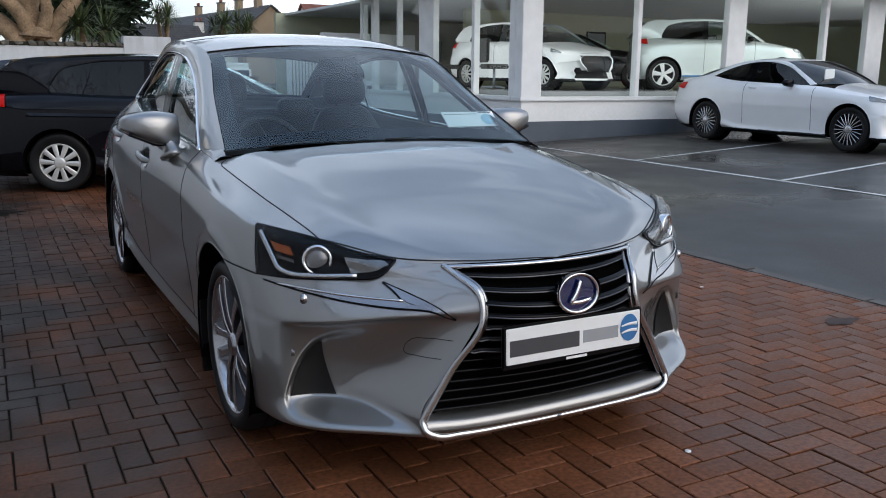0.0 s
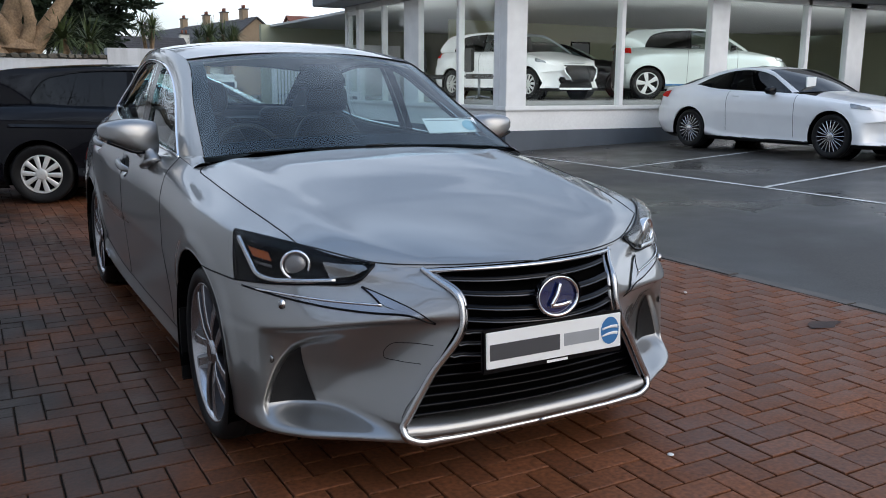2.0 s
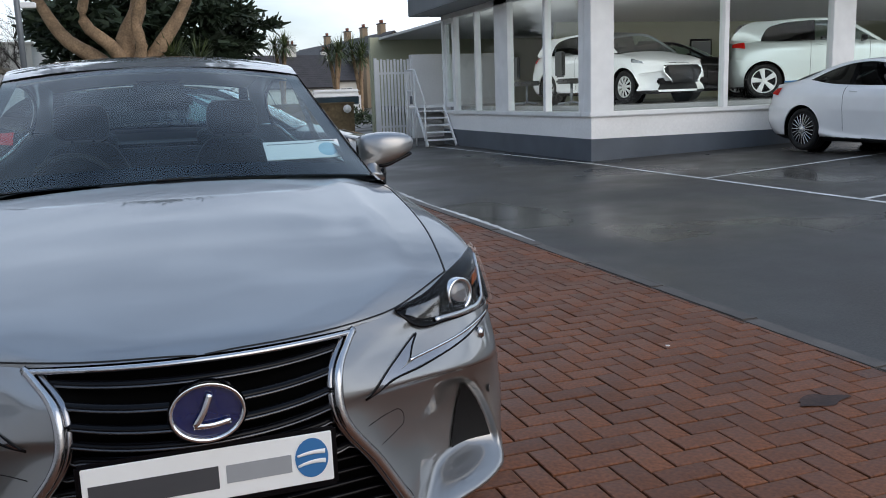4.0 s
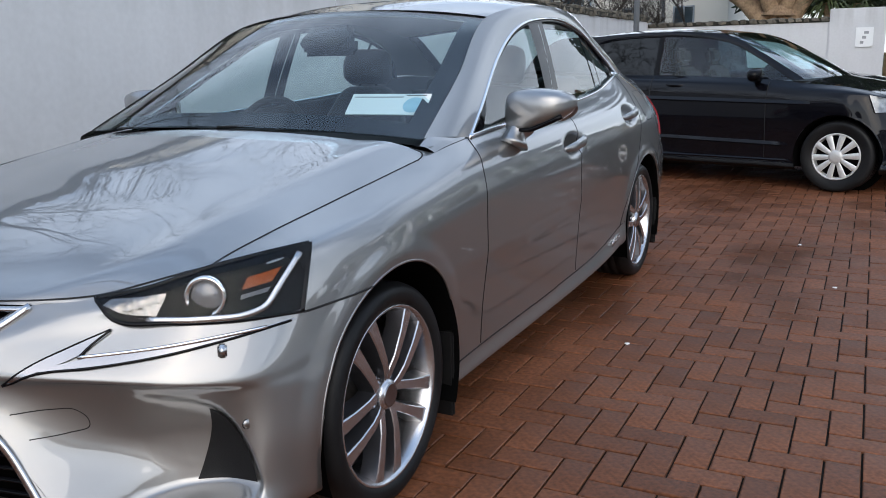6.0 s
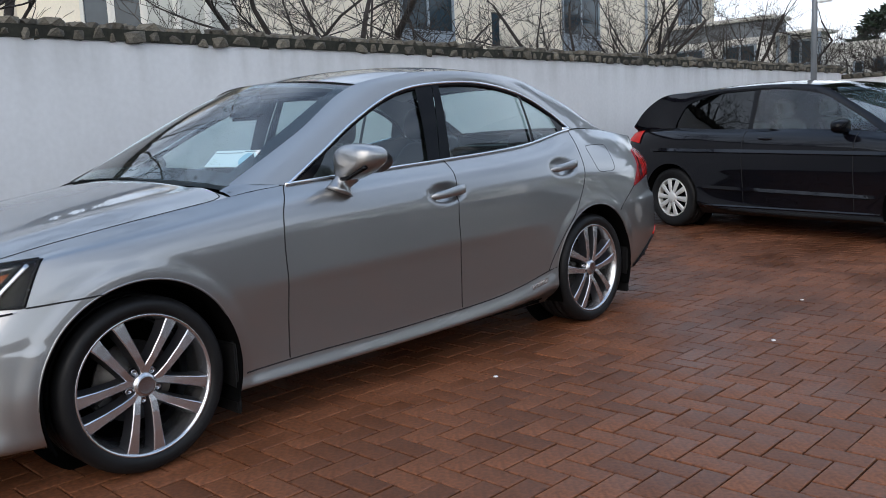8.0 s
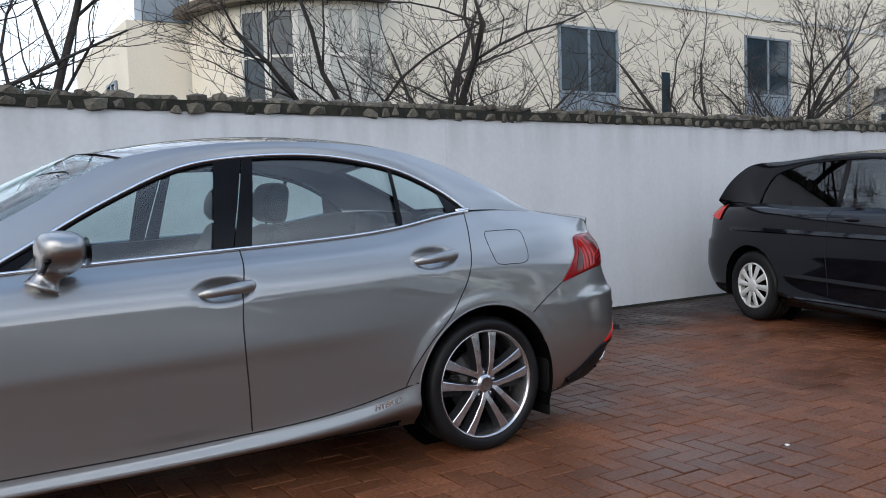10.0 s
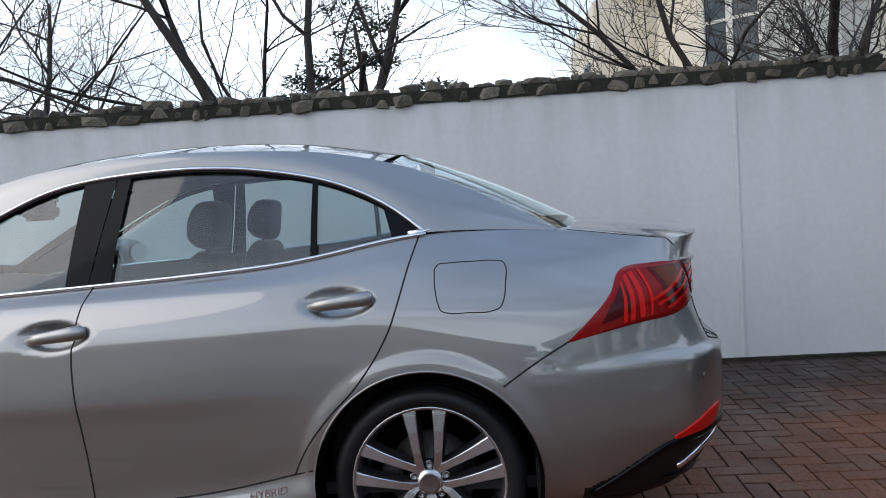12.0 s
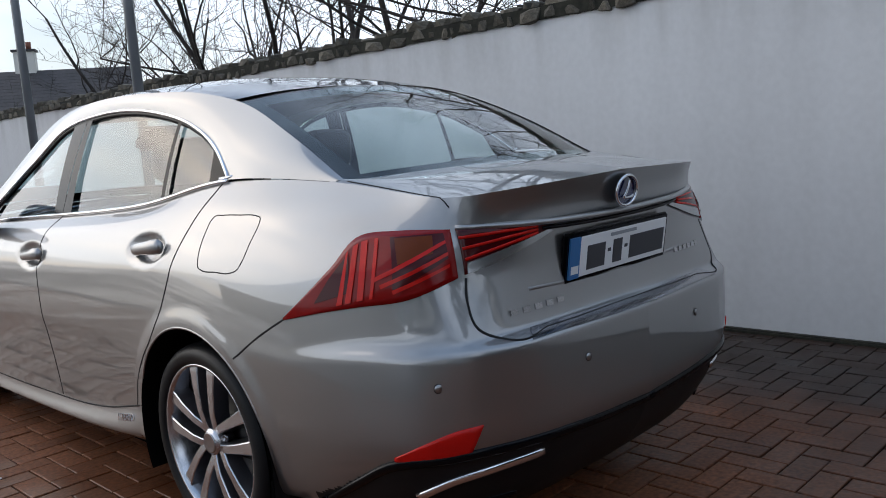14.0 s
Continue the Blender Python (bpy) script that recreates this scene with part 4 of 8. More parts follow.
# door handles and mirrors
for side, fd, rd in ((1, front_doors[0], rear_doors[0]), (-1, front_doors[1], rear_doors[1])):
    for (hy, hz), par in zip(HANDLES, (fd, rd)):
        xo = on_body((.95 * side, hy - .16, hz), (side, 0, 0)).x
        line = smooth_line(((xo - .012 * side, hy - .10, hz - .012), (xo + .012 * side, hy - .05, hz - .004), (xo + .016 * side, hy + .02, hz + .004), (xo + .014 * side, hy + .08, hz + .010), (xo + .004 * side, hy + .125, hz + .014)), 20)
        v, f = tube_data(line, np.interp(np.arange(20), (0, 3, 15, 18, 19), (.009, .018, .0245, .0235, .012)), 10, .62, (side, 0, 0))
        put("door_handle", mesh_from("door_handle", v, f, SILVER), par, "silver pull handle")
    # housing: rounded wedge, tall beside the door and thinner outwards
    secs = hermite(np.arange(7.0), np.array(((-.150, .022, -.050, -.020, .030), (-.138, .050, -.080, -.066, .050), (-.075, .064, -.078, -.098, .058), (0, .067, -.062, -.106, .058),
                                             (.07, .060, -.038, -.096, .052), (.115, .048, -.014, -.068, .040), (.136, .030, .006, -.030, .020))), np.linspace(0, 6, 25))
    aa = np.linspace(0, 2 * np.pi, 28, endpoint=False)
    mv = []
    for x, zt, zb, yf, yk in secs:
        for t in aa:
            c_, s_2 = math.copysign(abs(math.cos(t)) ** .68, math.cos(t)), math.copysign(abs(math.sin(t)) ** .68, math.sin(t))
            mv.append((x * .88 * side, (yf + yk) / 2 + (yk - yf) / 2 * c_, ((zt + zb) / 2 + (zt - zb) / 2 * s_2) * 1.10))
    mf = [(i * 28 + j, i * 28 + (j + 1) % 28, (i + 1) * 28 + (j + 1) % 28, (i + 1) * 28 + j) for i in range(24) for j in range(28)] + [tuple(range(28)), tuple(range(24 * 28, 25 * 28))]
    mir = put("door_mirror", mesh_from("door_mirror", mv, mf, SILVER), saloon, "silver door mirror housing", pose(.945 * side, -.395, 1.048))
    bm = bmesh.new()
    bmesh.ops.create_circle(bm, cap_ends=True, segments=28, radius=1)
    for v in bm.verts:
        v.co = Vector((v.co.x * .108 * side, .062, v.co.y * .052 - .002))
    part("mirror_glass", bm, CHROME, mir, "mirror glass")
    tube("mirror_stalk", smooth_line(((-.088 * side, -.075, -.128), (-.085 * side, -.06, -.095), (-.06 * side, -.03, -.05)), 8), np.array((.066, .058, .050, .045, .044, .046, .050, .052)), SILVER, mir, flat=.85, up=(side, 0, 0))
    tube("indicator_strip", [(x * side, -.080 + .25 * max(x, 0) ** 1.5, -.070 + .42 * max(x + .02, 0)) for x in np.linspace(-.06, .092, 10)], .011, GLOSS_BLACK, mir, "black lower mirror trim", flat=.8)

# ---- saloon: wheels ----
TYRE = [(.253, -.006), (.257, .003), (.268, .010), (.287, .012), (.303, .005), (.313, -.010), (.3175, -.030), (.3175, -.060), (.311, -.062), (.311, -.070), (.3175, -.072),
        (.3175, -.105), (.311, -.107), (.311, -.116), (.3175, -.118), (.3175, -.150), (.311, -.152), (.311, -.160), (.3175, -.162), (.3175, -.190), (.308, -.212), (.28, -.222), (.24, -.215)]
BARREL = [(.255, -.008), (.257, -.001), (.253, .003), (.247, .000), (.243, -.010), (.232, -.035), (.225, -.12), (.220, -.20), (.20, -.20)]


def spoke_data(pair_angle, sgn):
    """One spoke of a pair: a flat machined face that flares at the rim, with deep painted flanks."""
    v = []
    for r, off, hw, x in ((.036, .026, .0135, -.016), (.062, .0310, .0135, -.010), (.10, .0355, .0138, -.004), (.17, .0430, .0168, -.003), (.225, .0490, .0215, -.006), (.250, .0515, .0245, -.009)):
        for w, dx_ in ((-hw, -.003), (-hw * .82, 0), (hw * .82, 0), (hw, -.003), (hw * 1.5, -.050), (-hw * 1.5, -.050)):
            c = off * sgn + w
            v.append((x + dx_, r * math.cos(pair_angle) - c * math.sin(pair_angle), r * math.sin(pair_angle) + c * math.cos(pair_angle)))
    f = []
    for i in range(5):
        for j in range(6):
            f.append((i * 6 + j, i * 6 + (j + 1) % 6, (i + 1) * 6 + (j + 1) % 6, (i + 1) * 6 + j))
    return v, f


def dome_data(r, x, h, n=24, k=5):
    return lathe_data([(r * math.cos(t), x + h * math.sin(t)) for t in np.linspace(0, math.pi / 2, k)], n)


def alloy_meshes():
    lv, lf = lathe_data(BARREL, 56)
    me = {"wheel": mesh_from("wheel", lv, lf, ALLOY, True, mats=[ALLOY, ALLOY_DARK], index=[0 if i % (len(BARREL) - 1) < 6 else 1 for i in range(len(lf))]), "tyre": mesh_of("tyre", lathe_data(TYRE, 64), RUBBER)}
    for k in range(5):
        for s in (1, -1):
            d = spoke_data(math.pi / 2 + 2 * math.pi * k / 5 + .18, s)
            m = mesh_from("spoke", d[0], d[1], ALLOY, False, mats=[ALLOY, ALLOY_DARK], index=[0 if (i % 6) in (0, 1, 2) else 1 for i in range(len(d[1]))])
            me["spoke%d%d" % (k, s)] = m
    me["hub"] = mesh_of("hub", joined(lathe_data([(.046, -.05), (.045, -.018), (.041, -.011), (.033, -.007)], 40), dome_data(.034, -.012, .005)), ALLOY)
    me["cap"] = mesh_of("hub_cap", lathe_data([(.034, -.012), (.033, -.003), (.029, -.004), (.001, -.003)], 30), DARK_CHROME)
    me["disc"] = mesh_of("brake_disc", joined(lathe_data([(.148, -.115), (.148, -.10), (.075, -.10), (.07, -.085), (.02, -.085)], 40)), BRAKE)
    me["back"] = mesh_of("wheel_back", lathe_data([(.221, -.17), (.01, -.17)], 30), LINER)
    me["nut"] = mesh_of("wheel_nut", joined(lathe_data([(.0150, -.014), (.0140, .002), (.0075, .004), (.0070, -.004), (.0005, -.004)], 12)), DARK_CHROME)
    me["nuthole"] = mesh_of("nut_pocket", lathe_data([(.020, -.004), (.0135, -.030), (.001, -.030)], 14), ALLOY_DARK)
    bm = bmesh.new()
    add_box(bm, -.13, -.07, -.05, .05, .10, .165, .012)
    bmesh.ops.recalc_face_normals(bm, faces=bm.faces)
    c = bpy.data.meshes.new("brake_caliper")
    bm.to_mesh(c)
    bm.free()
    c.materials.append(BRAKE)
    me["caliper"] = c
    return me


ALLOYS = alloy_meshes()


def alloy_wheel(parent, m):
    w = put("wheel", ALLOYS["wheel"], parent, "machined five-twin-spoke alloy wheel", m)
    put("tyre", ALLOYS["tyre"], w, "black low-profile tyre")
    for key, me in ALLOYS.items():
        if key.startswith("spoke"):
            put("spoke", me, w)
    put("hub", ALLOYS["hub"], w)
    put("hub_cap", ALLOYS["cap"], w, "grey emblem cap")
    put("brake_disc", ALLOYS["disc"], w)
    put("wheel_back", ALLOYS["back"], w)
    put("brake_caliper", ALLOYS["caliper"], w, "", pose(0, 0, 0, 100, 0, 0))
    for k in range(5):
        a_ = math.pi / 2 + 2 * math.pi * k / 5 + .18
        p = (-.030, .056 * math.cos(a_), .056 * math.sin(a_))
        put("wheel_nut", ALLOYS["nut"], w, "", pose(*p))
        put("nut_pocket", ALLOYS["nuthole"], w, "", pose(p[0] + .003, p[1], p[2]))


for side in (1, -1):
    for ay, roll_ in ((-1.4, 20.7), (1.4, -9)):
        alloy_wheel(saloon, pose(.868 * side, ay, .318, 0, 0, 0 if side > 0 else 180) @ pose(0, 0, 0, roll_, 0, 0))

# ---- saloon: grille, lamps, plates, badges ----
GR = np.vstack([fine_lines[k, 0] for k in range(8)])           # outline of the spindle on the left half
gline = smooth_line(GR, 40)


def grille_half_width(z):
    return float(np.interp(z, gline[::-1, 2], gline[::-1, 0]))


def grille_y(x, z):
    w = grille_half_width(z)
    ye = float(np.interp(z, gline[::-1, 2], gline[::-1, 1]))
    bow = .085 if z > .55 else .06
    return ye - bow * (1 - min(abs(x) / w, 1) ** 2)


# black backing
zz = np.linspace(.20, .712, 20)
g = np.array([[(s * grille_half_width(z), grille_y(s * grille_half_width(z), z) + .085 * (1 - abs(s) ** 6), z) for s in np.linspace(-1, 1, 25)] for z in zz])
put("grille_backing", mesh_from("grille_backing", g.reshape(-1, 3), grid_faces(20, 25), LINER), saloon, "black grille backing")
# horizontal bars
for k, z in enumerate((.682, .645, .606, .568, .530, .494, .458, .424, .392, .360, .330, .300, .272)):
    w = grille_half_width(z) - .012
    xs = np.linspace(-w, w, 41)
    lower = z < .44
    drop = .0 if lower else .004
    pts = np.array([(x, grille_y(x, z) + .022 + (.018 if lower else 0), z - drop + .010 * (abs(x) / w) ** 3 * (1 if not lower else -.3)) for x in xs])
    if .43 < z < .55:
        pts[:, 2] += .004 * np.sin(np.arange(41) * 2.2) * (np.abs(xs) > .27)
    tube("grille_bar", pts, .0115 if not lower else .008, GLOSS_BLACK, saloon, "gloss black grille bar", 8, .55 if not lower else .6, (0, -.35, 1))
    if not lower:
        pts2 = pts + np.array((0, -.010, -.006))
        tube("grille_bar_edge", pts2, .0050, BAR_EDGE, saloon, "grey satin bar edge", 6, .7, (0, -.35, 1))
# satin frame round the spindle
for side in (1, -1):
    fr = smooth_line(np.vstack([GR[:3], GR[3:5].mean(0)[None], GR[5:7]]), 50) * (side, 1, 1) + np.array((0, -.006, 0))
    foot = smooth_line(((.487, -2.211, .255), (.482, -2.224, .226), (.452, -2.233, .208), (.36, -2.240, .200), (.18, -2.244, .196), (0, -2.245, .195)), 40) * (side, 1, 1)
    tube("grille_frame", np.vstack([fr, foot[1:]]), np.interp(np.arange(89), (0, 12, 55, 70, 88), (.009, .012, .0125, .0095, .008)), SATIN, saloon, "satin chrome spindle frame", 8, .62, (0, -1, 0))
    tube("grille_inner_frame", fr + np.array((-.016 * side, .012, 0)), .010, DARK_CHROME, saloon, "dark inner grille frame", 8, .8, (0, -1, 0))
top = [(x, -2.2 + .095 * (abs(x) / .37) ** 2 - .008, .712 - .004 * (x / .37) ** 2) for x in np.linspace(-.37, .37, 40)]
tube("grille_top_trim", top, .009, SATIN, saloon, "chrome strip along the top of the grille", 8, .8, (0, 0, 1))
# lower lip: a shelf that slopes out of the opening, a rounded edge and the underside
xs = np.linspace(-.470, .470, 45)
prof = ((.120, .262), (.050, .250), (.014, .240), (.002, .229), (-.003, .214), (.004, .199), (.022, .188), (.10, .176))
g = np.array([[(x, -2.236 + .020 * (abs(x) / .47) ** 3 + a_, z + .012 * (abs(x) / .47) ** 4) for x in xs] for a_, z in prof])
put("front_lip", mesh_from("front_lip", g.reshape(-1, 3), grid_faces(len(prof), 45), SILVER), saloon, "silver lower front lip")

# front plate: white with a dark bar, a grey bar and a round blue mark
plate = box("front_plate", -.272, .272, -.004, .010, -.072, .066, GLOSS_BLACK, saloon, "white dealer plate in a black holder", .006, pose(0, -2.312, .486, -3, 0, 0))
box("plate_face", -.26, .26, -.008, -.003, -.055, .058, PLATE_WHITE, plate, "white plate with dark and grey bars", .002)
box("print_bar", -.248, .012, -.0095, -.0075, -.030, .020, DARK_PRINT, plate)
box("print_bar", .028, .168, -.0095, -.0075, -.022, .018, GREY_PRINT, plate)
v = [(.213 + .037 * math.cos(t), -.0095, .004 + .045 * math.sin(t)) for t in np.linspace(0, 2 * np.pi, 30, endpoint=False)]
put("round_mark", mesh_from("round_mark", v, [tuple(range(30))], BLUE_PRINT, False), plate, "blue round mark")
for k in (0, 1):
    cur = [(.213 + x, -.0105, .004 - .018 + k * .024 + .30 * (.03 - (x - .01) ** 2 * 14) * (1 - .3 * k)) for x in np.linspace(-.032, .030, 10)]
    tube("mark_stroke", cur, np.linspace(.003, .0055, 10), PLATE_WHITE, plate, flat=.3, up=(0, -1, 0))
box("print_bar", -.035, .045, -.0055, -.0035, -.068, -.060, PLATE_WHITE, plate)


def emblem(m, s, parent, glow):
    """A round badge: ring, dark dish and a bent slanting stroke."""
    a = np.linspace(0, 2 * np.pi, 44, endpoint=False)
    v = [(s * math.cos(t), 0, s * .80 * math.sin(t)) for t in a]
    dish = put("badge", mesh_from("badge", v, [tuple(range(44))[::-1]], BADGE_BLUE, False), parent, "round chrome badge with a dark blue dish", m)
    tube("badge_ring", [(x, -.006, z) for x, y, z in v], s * .085, CHROME, dish, sides=10, closed=True, up=(0, 1, 0))
    tube("badge_stroke", smooth_line(((.10 * s, -.010, .52 * s), (-.10 * s, -.012, .05 * s), (-.36 * s, -.010, -.36 * s)), 12), s * .10, CHROME, dish, flat=.5, up=(0, 1, 0))
    tube("badge_stroke", smooth_line(((-.40 * s, -.010, -.36 * s), (.1 * s, -.012, -.37 * s), (.60 * s, -.010, -.30 * s)), 10), s * .085, CHROME, dish, flat=.5, up=(0, 1, 0))
    return dish


boss = mesh_from("badge_boss", *lathe_data([(.082, .03), (.080, 0), (.07, -.008), (.001, -.008)], 36), GLOSS_BLACK)
put("badge_boss", boss, saloon, "black badge boss", pose(0, -2.300, .632, 0, 0, 90) @ Matrix.Diagonal((-1, 1, .83, 1)))
emblem(pose(0, -2.314, .630, -4, 0, 0), .076, saloon, True)

# headlamps
HL_D = (.62, -.76, .18)
h_top = ((.490, -2.035, .724), (.545, -2.0, .738), (.622, -1.97, .750), (.69, -1.905, .778), (.78, -1.80, .800), (.842, -1.70, .812))
h_bot = ((.495, -2.030, .716), (.535, -2.045, .690), (.60, -2.03, .678), (.70, -1.965, .670), (.80, -1.87, .666), (.862, -1.775, .664))
lamps = trim_patch("headlamp", h_top, h_bot, HL_D, .003, LAMP_BLACK, 40, 12, label="swept-back headlamp with clear lens")


def between(t, s):
    """A place on the headlamp: t along it, s from top to bottom."""
    a, b = smooth_line(h_top, 60), smooth_line(h_bot, 60)
    i = int(t * 59)
    return a[i] * (1 - s) + b[i] * s


def lamp_strip(name, ts, mat, r, lift, flat=.4, label=""):
    for side in (1, -1):
        line = [on_body(np.array(between(t, s)) * (side, 1, 1), (HL_D[0] * side, HL_D[1], HL_D[2]), lift) for t, s in ts]
        tube(name, smooth_line(line, 24), r, mat, lamps[0 if side > 0 else 1], label, 8, flat, (HL_D[0] * side, HL_D[1], HL_D[2]))


def lamp_patch(name, quad, mat, lift, label=""):
    (t0, s0), (t1, s1), (t2, s2), (t3, s3) = quad
    trim_patch(name, (between(t0, s0), between((t0 + t1) / 2, (s0 + s1) / 2), between(t1, s1)), (between(t3, s3), between((t2 + t3) / 2, (s2 + s3) / 2), between(t2, s2)), HL_D, lift, mat, 14, 6, parent=lamps, label=label)


lamp_patch("reflector", ((.10, .30), (.34, .26), (.33, .82), (.06, .72)), LAMP_CHROME, .006, "faceted chrome reflector")
lamp_patch("amber_reflector", ((.70, .30), (.85, .24), (.83, .44), (.69, .50)), AMBER, .008, "amber side reflector")
lamp_patch("lamp_blade", ((.68, .58), (.82, .52), (.81, .60), (.68, .66)), BAR_EDGE, .009, "grey inner blade")
lamp_strip("light_guide", ((.30, .93), (.55, .93), (.74, .90), (.80, .82), (.86, .55), (.94, .10)), SATIN, .0085, .008, .5, "white light guide")
lamp_strip("lamp_rim", ((.0, .02), (.25, .03), (.5, .02), (.75, .02), (.99, .02)), GLOSS_BLACK, .006, .006, .6)
lamp_strip("lamp_rim", ((.99, .03), (.985, .5), (.985, .98)), GLOSS_BLACK, .006, .006, .6)
lamp_strip("lamp_rim", ((.985, .98), (.7, .985), (.4, .985), (.12, .98), (.0, .5)), GLOSS_BLACK, .005, .006, .6)
for side in (1, -1):
    d = Vector((HL_D[0] * side * .55, HL_D[1], .05)).normalized()
    c = on_body(np.array(between(.53, .50)) * (side, 1, 1), (HL_D[0] * side, HL_D[1], HL_D[2]), -.002)
    q = d.to_track_quat("X", "Z").to_matrix().to_4x4()
    m = Matrix.Translation(c) @ q
    put("projector_ring", mesh_of("projector_ring", lathe_data([(.046, -.01), (.047, .014), (.043, .018), (.037, .014), (.036, 0)], 36), CHROME), lamps[0 if side > 0 else 1], "chrome projector ring", m)
    put("projector_lens", mesh_of("projector_lens", dome_data(.036, .002, .016, 30, 8), material("projector_glass", (.16, .16, .17), .06, .3, coat=1.0, vary=.05)), lamps[0 if side > 0 else 1], "round projector lens", m)
cover = trim_patch("clear_lens", h_top, h_bot, HL_D, .020, LENS, 40, 12, parent=lamps, label="clear lamp cover")
for c in cover:
    c.visible_shadow = False

# daytime running lamp and its chrome hook
D_D = (.5, -.85, .15)
trim_patch("running_lamp", ((.425, -2.15, .590), (.53, -2.1, .612), (.65, -2.03, .626), (.76, -1.94, .640), (.852, -1.80, .656)),
           ((.425, -2.15, .586), (.53, -2.1, .594), (.65, -2.04, .608), (.76, -1.94, .630), (.852, -1.80, .653)), D_D, .004, DARK_CHROME, 36, 5, label="slim hooked running lamp")
trim_patch("running_lamp", ((.362, -2.19, .562), (.42, -2.15, .600), (.48, -2.11, .630), (.545, -2.05, .663)),
           ((.366, -2.19, .558), (.435, -2.15, .588), (.50, -2.11, .614), (.542, -2.05, .656)), D_D, .004, DARK_CHROME, 24, 4, label="slim hooked running lamp")
trim_line("running_lamp_edge", ((.362, -2.19, .559), (.442, -2.175, .586), (.546, -2.113, .594), (.65, -2.041, .608), (.751, -1.954, .629), (.849, -1.811, .652)), D_D, .0030, GLOSS_BLACK, 44, lift=.004)
trim_line("running_lamp_edge", ((.505, -2.11, .612), (.58, -2.07, .618), (.65, -2.03, .626), (.75, -1.95, .640), (.82, -1.864, .648)), D_D, .0042, CHROME, 30, lift=.006, label="bright chrome edge")
trim_line("running_lamp_hook", ((.362, -2.19, .561), (.42, -2.15, .601), (.48, -2.11, .632), (.545, -2.05, .664)), D_D, .0022, GLOSS_BLACK, 24, lift=.004)
trim_line("running_lamp_hook", ((.545, -2.05, .662), (.522, -2.09, .634), (.507, -2.11, .613)), D_D, .0030, GLOSS_BLACK, 16, lift=.004)
# corner ducts, sensors, washer caps
trim_patch("corner_duct", ((.714, -2.02, .472), (.744, -2.0, .434), (.770, -1.98, .390), (.790, -1.96, .340), (.804, -1.95, .286)),
           ((.707, -2.02, .469), (.698, -2.0, .425), (.687, -2.0, .378), (.675, -2.0, .33), (.664, -2.02, .286)), (0, -1, 0), .005, PLASTIC, 24, 10, label="black triangular corner duct")
for side in (1, -1):
    for p, d in (((.844, -1.951, .437), (.85, -.5, 0)), ((.742, 2.32, .608), (.5, .85, 0)), ((.30, 2.45, .60), (.1, 1, 0))):
        dd = Vector((d[0] * side, d[1], d[2])).normalized()
        c = on_body((p[0] * side, p[1], p[2]), dd, .001)
        put("parking_sensor", mesh_of("parking_sensor", joined(lathe_data([(.0105, 0), (.0105, .0012), (.001, .0016)], 20)), SILVER), saloon, "", Matrix.Translation(c) @ dd.to_track_quat("X", "Z").to_matrix().to_4x4())
        put("sensor_gap", mesh_of("sensor_gap", lathe_data([(.0125, .0003), (.0102, .0009)], 20), SEAM), saloon, "", Matrix.Translation(c) @ dd.to_track_quat("X", "Z").to_matrix().to_4x4())
    c = on_body((.777 * side, -1.965, .615), (.6 * side, -.8, .1), 0)
    bm = bmesh.new()
    add_box(bm, -.010, .010, -.012, .008, -.015, .015, .004)
    part("washer_cap", bm, SATIN, saloon, "small grey headlamp washer cap", True, Matrix.Translation(c) @ pose(0, 0, 0, 0, 0, 35 * side))

# rear lamps, split between wing and boot lid
T_D = (.62, .78, .05)
t_top = ((.862, 1.872, .766), (.80, 2.02, .90), (.765, 2.10, .975), (.70, 2.19, .985), (.612, 2.272, .982))
t_bot = ((.862, 1.878, .762), (.845, 2.00, .785), (.80, 2.12, .805), (.735, 2.22, .82), (.628, 2.30, .862))
tl = trim_patch("tail_lamp", t_top, t_bot, T_D, .006, RED, 36, 12, label="angular red tail lamp", thick=.012)


def tail_at(t, s):
    a, b = smooth_line(t_top, 60), smooth_line(t_bot, 60)
    i = int(t * 59)
    return a[i] * (1 - s) + b[i] * s


def tail_patch(name, quad, mat, lift, label=""):
    p = [tail_at(*q) for q in quad]
    trim_patch(name, (p[0], (p[0] + p[1]) / 2, p[1]), (p[3], (p[2] + p[3]) / 2, p[2]), T_D, lift, mat, 12, 6, parent=tl, label=label)


tail_patch("smoked_panel", ((.36, .20), (.52, .12), (.46, .72), (.24, .62)), RED_DARK, .0085)
for k in range(4):
    a0, b0 = .50 + k * .055, .38 + k * .06
    tail_patch("light_guide", ((a0, .10), (a0 + .022, .10), (b0 + .03, .90), (b0, .90)), RED_BRIGHT, .009)
tail_patch("smoked_panel", ((.74, .10), (.98, .08), (.98, .55), (.68, .85)), RED_DARK, .0085)
for k in range(3):
    tail_patch("light_guide", ((.60 + .04 * k, .62 + .10 * k), (.98, .22 + .22 * k), (.98, .28 + .22 * k), (.60 + .04 * k, .68 + .10 * k)), RED_BRIGHT, .0095)
tail_patch("amber_reflector", ((.76, .12), (.93, .12), (.90, .42), (.74, .48)), material("smoked_amber", (.11, .022, .003), .2, spec=.2, vary=.1), .009)
tl2 = trim_patch("boot_tail_lamp", ((.604, 2.268, .980), (.50, 2.325, .975), (.40, 2.35, .968), (.30, 2.36, .962)), ((.612, 2.29, .868), (.52, 2.34, .888), (.42, 2.355, .915), (.31, 2.36, .948)), REAR_D, .006, RED_DARK, 24, 8, label="inner half of the red tail lamp", thick=.012)
